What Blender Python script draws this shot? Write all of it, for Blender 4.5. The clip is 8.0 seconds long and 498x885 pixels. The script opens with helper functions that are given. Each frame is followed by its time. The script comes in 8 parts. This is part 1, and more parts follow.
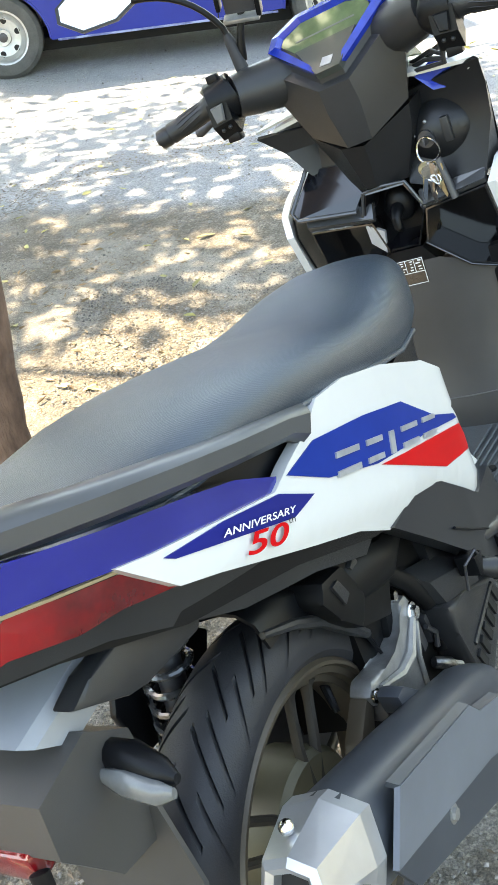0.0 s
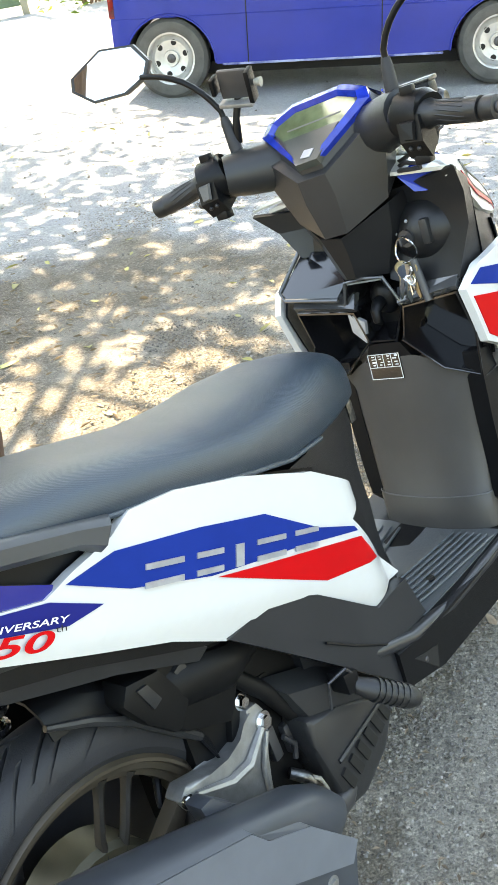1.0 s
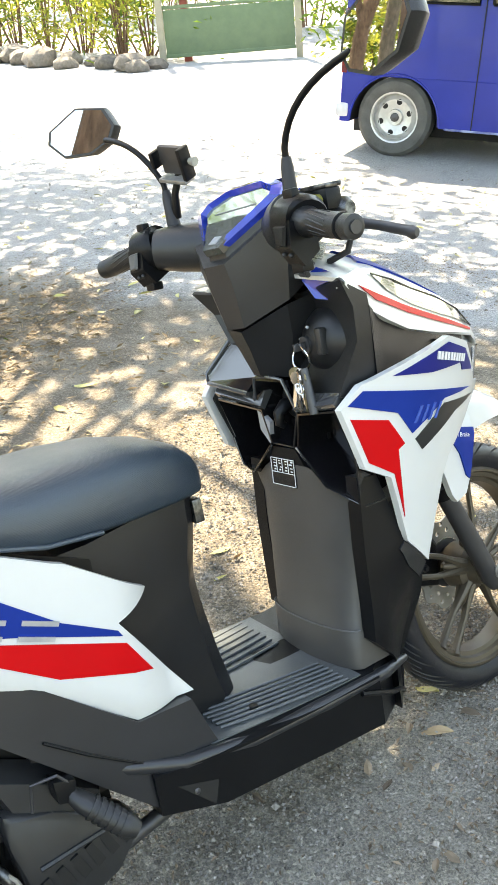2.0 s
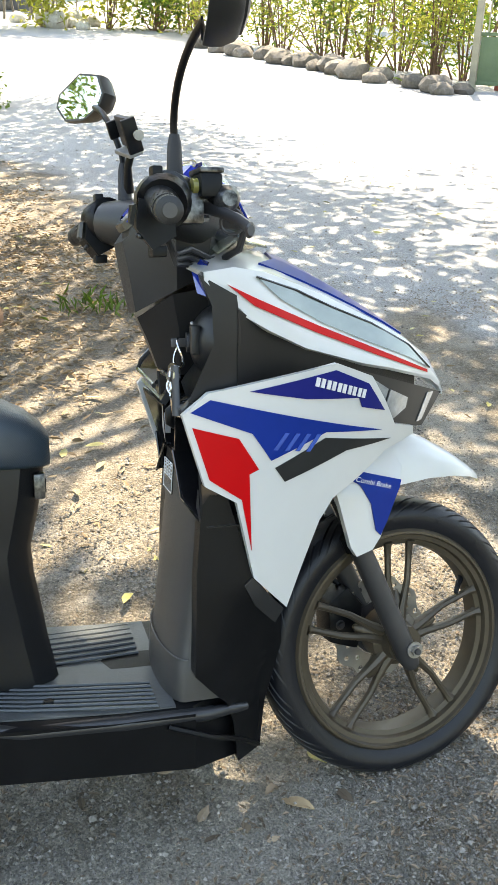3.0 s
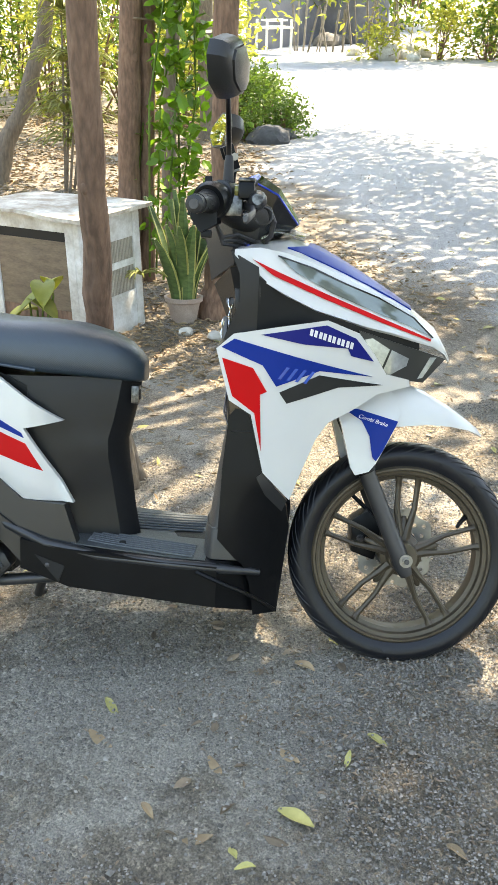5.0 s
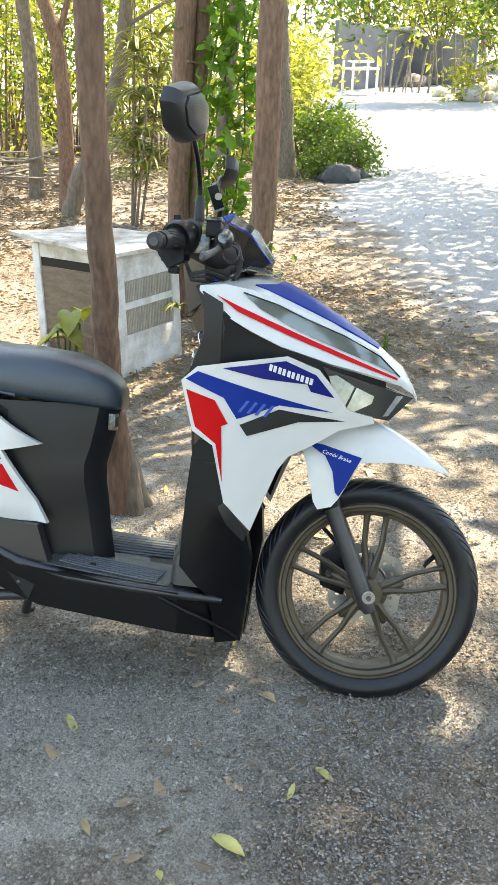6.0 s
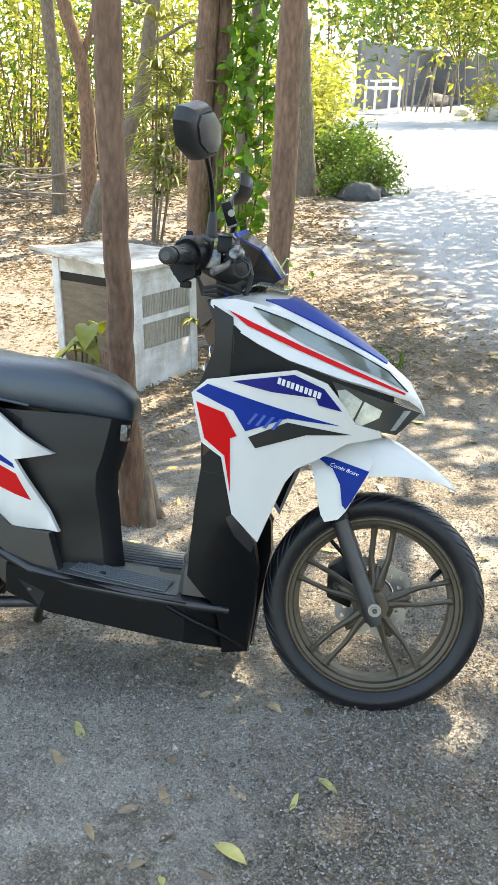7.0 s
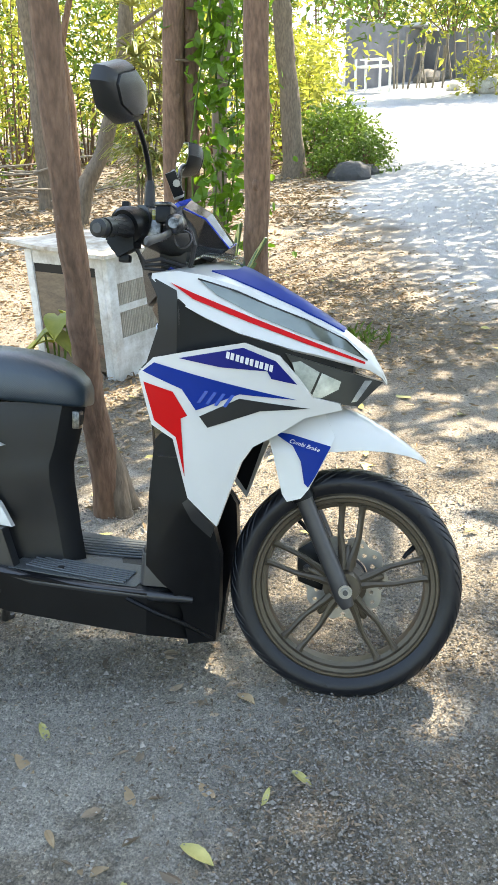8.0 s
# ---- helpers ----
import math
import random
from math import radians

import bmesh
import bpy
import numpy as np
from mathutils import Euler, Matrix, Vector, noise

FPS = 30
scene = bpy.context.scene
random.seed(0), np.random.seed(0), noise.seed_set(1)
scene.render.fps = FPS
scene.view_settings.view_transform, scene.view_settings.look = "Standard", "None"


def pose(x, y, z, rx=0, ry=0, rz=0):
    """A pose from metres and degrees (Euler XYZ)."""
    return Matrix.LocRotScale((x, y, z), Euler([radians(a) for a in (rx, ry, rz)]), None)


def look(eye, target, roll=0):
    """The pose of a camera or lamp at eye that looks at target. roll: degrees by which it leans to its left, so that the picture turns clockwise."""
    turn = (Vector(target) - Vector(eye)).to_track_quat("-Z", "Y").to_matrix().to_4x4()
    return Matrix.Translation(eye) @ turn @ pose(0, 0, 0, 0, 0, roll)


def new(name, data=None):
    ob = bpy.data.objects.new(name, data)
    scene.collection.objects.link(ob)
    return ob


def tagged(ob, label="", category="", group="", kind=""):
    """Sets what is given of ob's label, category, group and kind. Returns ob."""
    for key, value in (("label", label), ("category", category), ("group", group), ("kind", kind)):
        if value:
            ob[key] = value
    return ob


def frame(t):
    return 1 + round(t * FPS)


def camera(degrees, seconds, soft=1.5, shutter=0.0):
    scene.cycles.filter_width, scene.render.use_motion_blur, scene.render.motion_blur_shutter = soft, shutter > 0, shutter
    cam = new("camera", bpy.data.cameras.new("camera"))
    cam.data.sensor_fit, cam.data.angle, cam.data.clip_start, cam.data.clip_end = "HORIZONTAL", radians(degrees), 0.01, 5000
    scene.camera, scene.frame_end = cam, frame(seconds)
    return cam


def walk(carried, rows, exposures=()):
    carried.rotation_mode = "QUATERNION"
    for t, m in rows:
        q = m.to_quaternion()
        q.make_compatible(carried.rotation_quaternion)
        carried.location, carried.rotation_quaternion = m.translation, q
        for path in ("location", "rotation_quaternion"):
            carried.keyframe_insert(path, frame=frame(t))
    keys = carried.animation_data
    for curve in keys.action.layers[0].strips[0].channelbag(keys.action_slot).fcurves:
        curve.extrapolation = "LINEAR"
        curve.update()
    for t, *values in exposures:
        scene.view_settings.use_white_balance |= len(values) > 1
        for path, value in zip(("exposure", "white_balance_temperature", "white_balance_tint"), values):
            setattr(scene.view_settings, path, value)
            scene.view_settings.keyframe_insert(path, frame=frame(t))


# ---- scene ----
cam = camera(30.8, 8.0)
PATH = [
    (0, (0.081, -0.081, 1.266), (-0.052, 1.629, 0.236), -14.64),
    (0.5, (0.218, -0.034, 1.265), (-0.012, 1.678, 0.257), -13.59),
    (1, (0.423, -0.029, 1.296), (-0.024, 1.680, 0.359), -11.25),
    (1.2, (0.497, -0.003, 1.289), (0.002, 1.707, 0.376), -10.2),
    (1.5, (0.694, 0.121, 1.271), (0.052, 1.803, 0.401), -9.0),
    (1.7, (0.787, 0.170, 1.274), (0.050, 1.837, 0.450), -7.4),
    (2.8, (1.247, 0.504, 1.226), (-0.024, 1.850, 0.470), 1.84),
    (3, (1.314, 0.631, 1.204), (-0.029, 1.909, 0.455), 2.22),
    (3.5, (1.494, 0.740, 1.216), (-0.027, 1.767, 0.421), 2.18),
    (4, (1.704, 0.743, 1.239), (0.055, 1.560, 0.455), 1.58),
    (4.5, (1.861, 0.696, 1.233), (0.169, 1.452, 0.481), 1.39),
    (5, (2.001, 0.736, 1.240), (0.286, 1.472, 0.522), 1.47),
    (5.2, (2.031, 0.785, 1.251), (0.302, 1.501, 0.547), 1.59),
    (6.3, (2.136, 0.949, 1.257), (0.323, 1.497, 0.614), 2.06),
    (6.5, (2.142, 0.948, 1.258), (0.327, 1.490, 0.617), 2.05),
    (7, (2.149, 0.947, 1.257), (0.326, 1.489, 0.637), 2.32),
    (7.5, (2.142, 0.977, 1.248), (0.313, 1.473, 0.610), 0.96),
    (8, (2.102, 1.076, 1.210), (0.280, 1.592, 0.568), -0.87),
]
walk(cam, [(t, look(eye, target, roll)) for t, eye, target, roll in PATH], [(0, 3.18, 9200, 7), (1, 3.25, 9400, 7), (1.5, 3.4, 9900, 7), (2.2, 2.9, 9200, 8), (3, 2.65, 8900, 8), (3.5, 2.58, 8900, 8), (4.5, 2.78, 8900, 8), (6.5, 2.7, 8500, 8), (8, 2.7, 8200, 7)])

# ---- light ----
SUN_TO = Vector((-0.30, 0.38, 0.87)).normalized()
world = bpy.data.worlds.new("sky")
scene.world = world
world.use_nodes = True
wn = world.node_tree.nodes
sky = wn.new("ShaderNodeTexSky")
sky.sky_type = "NISHITA"
sky.sun_disc = False
sky.sun_elevation = math.asin(SUN_TO.z)
sky.sun_rotation = math.atan2(SUN_TO.x, SUN_TO.y)
world.node_tree.links.new(sky.outputs[0], wn["Background"].inputs[0])
wn["Background"].inputs[1].default_value = 0.15
sun_data = bpy.data.lights.new("sun", "SUN")
sun_data.energy = 3.0
sun_data.angle = radians(0.53)
sun_data.color = (1.0, 0.955, 0.895)
sun = new("sun", sun_data)
sun.matrix_world = look(SUN_TO * 40, (0, 0, 0))


# ---- materials ----
def mat(name, color, rough=0.5, metal=0.0, dark=None, scale=20.0, amount=0.5, fine=0.0, bump=0.0, bump_scale=200.0,
        coat=0.0, spread=0.0, transmission=0.0, emit=0.0, stretch=(1, 1, 1), rough_var=0.0, spec=0.5):
    """A procedural surface: two colours mixed by noise at two scales, fine relief, and per-piece spread of brightness."""
    m = bpy.data.materials.new(name)
    m.use_nodes = True
    nt = m.node_tree
    n, link = nt.nodes, nt.links.new
    b = n["Principled BSDF"]
    b.inputs["Roughness"].default_value = rough
    b.inputs["Metallic"].default_value = metal
    b.inputs["Specular IOR Level"].default_value = spec
    b.inputs["Coat Weight"].default_value = coat
    b.inputs["Coat Roughness"].default_value = 0.06
    b.inputs["Transmission Weight"].default_value = transmission
    dark = dark or tuple(c * 0.75 for c in color)
    tc = n.new("ShaderNodeTexCoord")
    mp = n.new("ShaderNodeMapping")
    mp.inputs["Scale"].default_value = stretch
    link(tc.outputs["Object"], mp.inputs[0])
    big = n.new("ShaderNodeTexNoise")
    big.inputs["Scale"].default_value = scale
    big.inputs["Detail"].default_value = 6
    big.inputs["Roughness"].default_value = 0.6
    link(mp.outputs[0], big.inputs["Vector"])
    ramp = n.new("ShaderNodeValToRGB")
    ramp.color_ramp.elements[0].position = 0.5 - 0.25 / max(amount, 0.05) * 0.5
    ramp.color_ramp.elements[1].position = 0.5 + 0.25 / max(amount, 0.05) * 0.5
    ramp.color_ramp.elements[0].color = (*dark, 1)
    ramp.color_ramp.elements[1].color = (*color, 1)
    link(big.outputs["Fac"], ramp.inputs[0])
    out = ramp.outputs[0]
    small = n.new("ShaderNodeTexNoise")
    small.inputs["Scale"].default_value = bump_scale
    small.inputs["Detail"].default_value = 4
    link(mp.outputs[0], small.inputs["Vector"])
    if fine:
        mul = n.new("ShaderNodeMixRGB")
        mul.blend_type = "OVERLAY"
        mul.inputs[0].default_value = fine
        link(out, mul.inputs[1])
        link(small.outputs["Fac"], mul.inputs[2])
        out = mul.outputs[0]
    if spread:
        info = n.new("ShaderNodeObjectInfo")
        geo = n.new("ShaderNodeNewGeometry")
        add = n.new("ShaderNodeMath")
        add.operation = "ADD"
        link(info.outputs["Random"], add.inputs[0])
        link(geo.outputs["Random Per Island"], add.inputs[1])
        fr = n.new("ShaderNodeMath")
        fr.operation = "FRACT"
        link(add.outputs[0], fr.inputs[0])
        rng = n.new("ShaderNodeMapRange")
        rng.inputs["To Min"].default_value = 1 - spread
        rng.inputs["To Max"].default_value = 1 + spread
        link(fr.outputs[0], rng.inputs["Value"])
        hsv = n.new("ShaderNodeHueSaturation")
        link(rng.outputs[0], hsv.inputs["Value"])
        link(out, hsv.inputs["Color"])
        out = hsv.outputs[0]
    link(out, b.inputs["Base Color"])
    if bump:
        bp = n.new("ShaderNodeBump")
        bp.inputs["Strength"].default_value = 1.0
        bp.inputs["Distance"].default_value = bump
        link(small.outputs["Fac"], bp.inputs["Height"])
        link(bp.outputs[0], b.inputs["Normal"])
    if rough_var:
        rr = n.new("ShaderNodeMapRange")
        rr.inputs["To Min"].default_value = max(0.02, rough - rough_var)
        rr.inputs["To Max"].default_value = min(1.0, rough + rough_var)
        link(big.outputs["Fac"], rr.inputs["Value"])
        link(rr.outputs[0], b.inputs["Roughness"])
    if emit:
        link(out, b.inputs["Emission Color"])
        b.inputs["Emission Strength"].default_value = emit
    return m


def leaf_mat(name, color, dark, spread=0.35):
    """Thin leaf: diffuse with light coming through."""
    m = mat(name, color, 0.45, dark=dark, scale=9, amount=0.8, spread=spread)
    nt = m.node_tree
    b = nt.nodes["Principled BSDF"]
    tr = nt.nodes.new("ShaderNodeBsdfTranslucent")
    mix = nt.nodes.new("ShaderNodeMixShader")
    mix.inputs[0].default_value = 0.45
    src = b.inputs["Base Color"].links[0].from_socket
    nt.links.new(src, tr.inputs[0])
    nt.links.new(b.outputs[0], mix.inputs[1])
    nt.links.new(tr.outputs[0], mix.inputs[2])
    nt.links.new(mix.outputs[0], nt.nodes["Material Output"].inputs[0])
    return m


M_WHITE = mat("white_paint", (0.61, 0.61, 0.59), 0.24, dark=(0.565, 0.565, 0.55), scale=6, coat=0.35, rough_var=0.06)
M_BLUE = mat("blue_film", (0.003, 0.03, 0.235), 0.32, dark=(0.003, 0.024, 0.19), scale=9, coat=0.03, spec=0.08)
M_TAILBLUE = mat("deep_blue_paint", (0.002, 0.009, 0.2), 0.1, dark=(0.002, 0.007, 0.15), scale=9, coat=1.0)
M_BLUEGLOSS = mat("blue_gloss_paint", (0.004, 0.035, 0.38), 0.1, dark=(0.003, 0.02, 0.24), scale=40, amount=0.8, coat=0.5)
M_CHIN = mat("smoked_chin", (0.05, 0.056, 0.05), 0.25, scale=20, coat=0.5)
M_LAMPTRIM = mat("beige_trim", (0.36, 0.29, 0.17), 0.4, scale=30)
M_NAVY = mat("navy_film", (0.004, 0.012, 0.17), 0.34, dark=(0.004, 0.01, 0.13), scale=9, coat=0.05, spec=0.2)
M_GREYGLOSS = mat("grey_gloss_edge", (0.05, 0.052, 0.055), 0.15, scale=20, coat=0.7)
M_SMOKE = mat("smoked_gloss", (0.007, 0.008, 0.011), 0.08, scale=10, coat=0.6)
M_RED = mat("red_film", (0.56, 0.0015, 0.005), 0.36, dark=(0.5, 0.0015, 0.005), scale=9, coat=0.02, spec=0.15)
M_GREYFILM = mat("grey_film", (0.018, 0.02, 0.021), 0.32, scale=30, coat=0.1, spec=0.35)
M_PLASTIC = mat("black_grained_plastic", (0.0055, 0.006, 0.0072), 0.34, dark=(0.0038, 0.0042, 0.005), scale=14, bump=0.0002, bump_scale=1400, rough_var=0.12, spec=0.2)
M_GREYPLASTIC = mat("dark_grey_plastic", (0.026, 0.0265, 0.0275), 0.36, dark=(0.018, 0.0183, 0.019), scale=14, bump=0.0002, bump_scale=1400, rough_var=0.1, spec=0.4)
M_INNER = mat("worn_grey_plastic", (0.06, 0.057, 0.054), 0.4, dark=(0.043, 0.041, 0.039), scale=9, bump=0.0002, bump_scale=1400, rough_var=0.1, spec=0.45)
M_COVER = mat("dusty_black_plastic", (0.014, 0.0145, 0.016), 0.34, dark=(0.0095, 0.0098, 0.011), scale=9, bump=0.0002, bump_scale=1400, rough_var=0.08, spec=0.35)
M_ENGINE = mat("near_black", (0.0045, 0.0047, 0.005), 0.5, dark=(0.003, 0.003, 0.0033), scale=14, spec=0.2, rough_var=0.1)
M_SKIRT = mat("smooth_black_plastic", (0.02, 0.0217, 0.025), 0.3, dark=(0.015, 0.0162, 0.0185), scale=10, bump=0.0001, bump_scale=1400, rough_var=0.06, spec=0.6)
# dusty floor plastic, lightened and blued to paint in the sky's sheen
M_FLOOR = mat("sheen_floor_plastic", (0.085, 0.096, 0.1), 0.34, dark=(0.06, 0.068, 0.072), scale=12, fine=0.3, bump=0.0006, bump_scale=420, rough_var=0.1)
M_GLOSS = mat("gloss_black", (0.006, 0.006, 0.007), 0.12, scale=10, coat=0.8, rough_var=0.05)
M_SEAT = mat("seat_vinyl", (0.023, 0.041, 0.059), 0.36, dark=(0.017, 0.03, 0.044), scale=5, bump=0.0004, bump_scale=900, rough_var=0.08, spec=0.8)
seat_nodes, seat_links = M_SEAT.node_tree.nodes, M_SEAT.node_tree.links
ribs = seat_nodes.new("ShaderNodeTexWave")
ribs.bands_direction = "DIAGONAL"
ribs.inputs["Scale"].default_value = 150
ribs.inputs["Distortion"].default_value = 0.4
seat_coord = seat_nodes.new("ShaderNodeTexCoord")
seat_links.new(seat_coord.outputs["Object"], ribs.inputs["Vector"])
rib_bump = seat_nodes.new("ShaderNodeBump")
rib_bump.inputs["Strength"].default_value = 0.28
rib_bump.inputs["Distance"].default_value = 0.0004
seat_shader = seat_nodes["Principled BSDF"]
seat_links.new(seat_shader.inputs["Normal"].links[0].from_socket, rib_bump.inputs["Normal"])
seat_links.new(ribs.outputs["Fac"], rib_bump.inputs["Height"])
seat_links.new(rib_bump.outputs[0], seat_shader.inputs["Normal"])
M_RAIL = mat("satin_grey_rail", (0.055, 0.06, 0.064), 0.3, dark=(0.045, 0.048, 0.05), scale=10, rough_var=0.08)
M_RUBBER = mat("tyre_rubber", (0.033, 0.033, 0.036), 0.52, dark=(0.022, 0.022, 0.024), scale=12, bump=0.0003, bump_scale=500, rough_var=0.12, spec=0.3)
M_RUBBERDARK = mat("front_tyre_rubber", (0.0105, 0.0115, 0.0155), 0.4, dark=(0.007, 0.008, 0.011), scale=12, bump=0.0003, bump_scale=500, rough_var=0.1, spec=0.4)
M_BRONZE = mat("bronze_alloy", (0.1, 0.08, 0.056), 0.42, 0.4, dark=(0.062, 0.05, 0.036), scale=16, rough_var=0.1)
M_BRONZEDARK = mat("dark_bronze_alloy", (0.04, 0.034, 0.027), 0.5, 0.3, dark=(0.02, 0.018, 0.015), scale=16, rough_var=0.1)
M_HUBOLIVE = mat("oily_olive_hub", (0.12, 0.11, 0.07), 0.5, 0.5, dark=(0.07, 0.062, 0.04), scale=12, rough_var=0.1)
M_ALU = mat("cast_aluminium", (0.36, 0.36, 0.35), 0.46, 0.7, dark=(0.2, 0.2, 0.195), scale=40, bump=0.0003, bump_scale=700, rough_var=0.1)
M_DISC = mat("brake_steel", (0.34, 0.33, 0.31), 0.38, 0.6, dark=(0.24, 0.225, 0.2), scale=30, rough_var=0.1)
M_CAP = mat("brushed_cap", (0.55, 0.56, 0.57), 0.32, 0.75, dark=(0.45, 0.46, 0.47), scale=18, rough_var=0.08)
M_CHROME = mat("chrome", (0.75, 0.75, 0.74), 0.12, 1.0, scale=20, rough_var=0.06)
M_STEEL = mat("dark_steel", (0.09, 0.09, 0.095), 0.45, 0.7, scale=20, rough_var=0.1)
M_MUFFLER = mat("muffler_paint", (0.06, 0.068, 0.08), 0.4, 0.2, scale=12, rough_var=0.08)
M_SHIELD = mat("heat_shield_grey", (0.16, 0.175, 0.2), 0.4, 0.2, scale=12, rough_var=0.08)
M_REDLENS = mat("red_lens", (0.26, 0.003, 0.006), 0.1, dark=(0.05, 0.002, 0.004), scale=7, amount=1.0, coat=0.8)
M_SCREEN = mat("clear_screen", (0.62, 0.66, 0.58), 0.12, scale=10, transmission=0.75, coat=0.3)
M_CLEAR = mat("clear_lens", (0.4, 0.42, 0.42), 0.1, 0.3, dark=(0.2, 0.22, 0.22), scale=60, coat=0.8)
M_AMBER = mat("pale_lens", (0.16, 0.165, 0.16), 0.22, dark=(0.1, 0.1, 0.1), scale=60, coat=0.4)
M_LENS = mat("smoked_lens", (0.2, 0.235, 0.2), 0.08, 0.3, dark=(0.085, 0.105, 0.1), scale=7, amount=0.7, coat=1.0, stretch=(0.5, 1, 1))
M_LCD = mat("meter_glass", (0.2, 0.26, 0.14), 0.05, 0.35, dark=(0.07, 0.1, 0.05), scale=30, coat=1.0)
M_MIRROR = mat("mirror_glass", (0.68, 0.7, 0.7), 0.015, 1.0)
M_BRASS = mat("worn_brass", (0.5, 0.42, 0.27), 0.3, 0.9, dark=(0.3, 0.25, 0.16), scale=60)
M_PALE = mat("pale_grey_plastic", (0.3, 0.315, 0.33), 0.4, dark=(0.23, 0.24, 0.25), scale=8, rough_var=0.08)
M_INK = mat("white_ink", (0.8, 0.8, 0.8), 0.4)
M_SILVERINK = mat("silver_ink", (0.45, 0.46, 0.48), 0.3, 0.4, dark=(0.3, 0.31, 0.33), scale=40)
M_BLACK = mat("black_void", (0.004, 0.004, 0.004), 0.7)
M_BARK = mat("bark", (0.235, 0.14, 0.092), 0.9, dark=(0.095, 0.055, 0.037), scale=16, bump=0.008, bump_scale=70, fine=0.8, amount=0.35, stretch=(1, 1, 0.3))
M_GREYBARK = mat("grey_bark", (0.2, 0.16, 0.122), 0.9, dark=(0.1, 0.078, 0.058), scale=14, bump=0.008, bump_scale=60, fine=0.7, amount=0.35, stretch=(1, 1, 0.3))
M_WOODWHITE = mat("weathered_white_wood", (0.68, 0.69, 0.68), 0.6, dark=(0.42, 0.40, 0.36), scale=9, amount=0.9, fine=0.25, bump=0.0008, bump_scale=90)
M_WOODBROWN = mat("old_plywood", (0.22, 0.165, 0.11), 0.75, dark=(0.11, 0.08, 0.055), scale=8, fine=0.4, stretch=(1, 1, 4), bump=0.001, bump_scale=60)
M_MESHGREY = mat("woven_beige", (0.4, 0.37, 0.31), 0.75, dark=(0.28, 0.255, 0.21), scale=25, fine=0.3, spread=0.12)
M_TERRA = mat("clay_pot", (0.45, 0.36, 0.3), 0.8, dark=(0.3, 0.23, 0.19), scale=14, fine=0.3, bump=0.001)
M_VAN = mat("van_blue_paint", (0.005, 0.024, 0.28), 0.34, dark=(0.004, 0.019, 0.22), scale=3, coat=0.25, rough_var=0.08, spec=0.3)
M_STONE = mat("stone", (0.21, 0.19, 0.165), 0.9, dark=(0.1, 0.09, 0.08), scale=6, fine=0.4, bump=0.01, bump_scale=25, spread=0.25)
M_GATE = mat("gate_paint", (0.12, 0.18, 0.1), 0.55, dark=(0.08, 0.13, 0.075), scale=5, fine=0.2)
M_LEAF = leaf_mat("leaf_green", (0.13, 0.21, 0.03), (0.07, 0.13, 0.016))
M_LEAFY = leaf_mat("leaf_yellow_green", (0.42, 0.41, 0.075), (0.22, 0.26, 0.035))
M_LITTER = mat("dry_leaf", (0.37, 0.27, 0.16), 0.7, dark=(0.2, 0.135, 0.075), scale=30, spread=0.5)
M_YLEAF = mat("fallen_yellow_leaf", (0.48, 0.43, 0.16), 0.55, dark=(0.34, 0.31, 0.1), scale=40, spread=0.35)
M_VINE = leaf_mat("fresh_leaf", (0.16, 0.30, 0.02), (0.08, 0.19, 0.012))
M_STRAP = leaf_mat("strap_leaf", (0.42, 0.42, 0.16), (0.22, 0.27, 0.06))
M_FLUID = mat("yellow_fluid", (0.26, 0.24, 0.06), 0.2, scale=30, coat=0.5)
M_BUTTON = mat("grey_button", (0.11, 0.11, 0.108), 0.5, scale=40)
M_GRIP = mat("grip_rubber", (0.015, 0.0155, 0.017), 0.42, dark=(0.011, 0.0113, 0.012), scale=30, bump=0.0003, bump_scale=700)
M_CASTDARK = mat("dull_cast_metal", (0.2, 0.2, 0.2), 0.32, 0.85, dark=(0.03, 0.03, 0.03), scale=70, amount=0.9)
M_STRAPWIRE = mat("pale_sleeve", (0.42, 0.4, 0.34), 0.6, dark=(0.28, 0.26, 0.22), scale=90)
M_SNAKE = mat("snake_plant_green", (0.10, 0.16, 0.05), 0.4, dark=(0.05, 0.09, 0.03), scale=30, amount=0.9, stretch=(1, 1, 3), spread=0.2)
M_SNAKE_EDGE = mat("snake_plant_edge", (0.46, 0.44, 0.16), 0.4, dark=(0.34, 0.34, 0.10), scale=20, spread=0.15)
M_LID = mat("peeling_white_lid", (0.62, 0.59, 0.53), 0.75, dark=(0.3, 0.24, 0.18), scale=9, amount=0.9, fine=0.4, bump=0.003, bump_scale=60)
M_GLASSDARK = mat("tinted_glass", (0.02, 0.025, 0.03), 0.05, coat=1.0)
M_VANSILL = mat("worn_sill", (0.3, 0.34, 0.55), 0.4, dark=(0.01, 0.025, 0.2), scale=7, amount=1.2)
M_BUMPER = mat("silver_bumper", (0.55, 0.57, 0.62), 0.35, 0.3, scale=6)
M_VANRIM = mat("silver_wheel", (0.6, 0.6, 0.59), 0.35, 0.5, dark=(0.42, 0.42, 0.41), scale=14, rough_var=0.1)
M_TYREOLD = mat("dusty_tyre", (0.11, 0.11, 0.105), 0.85, dark=(0.06, 0.06, 0.058), scale=9, fine=0.3)
M_GATEPOST = mat("cream_paint", (0.36, 0.34, 0.26), 0.6, dark=(0.24, 0.225, 0.18), scale=6)
M_REDPOST = mat("faded_red_paint", (0.35, 0.08, 0.06), 0.6, scale=6)
M_RUBBLE = mat("pale_rubble", (0.55, 0.53, 0.48), 0.9, dark=(0.36, 0.34, 0.3), scale=5, fine=0.4, bump=0.01, bump_scale=20, spread=0.25)
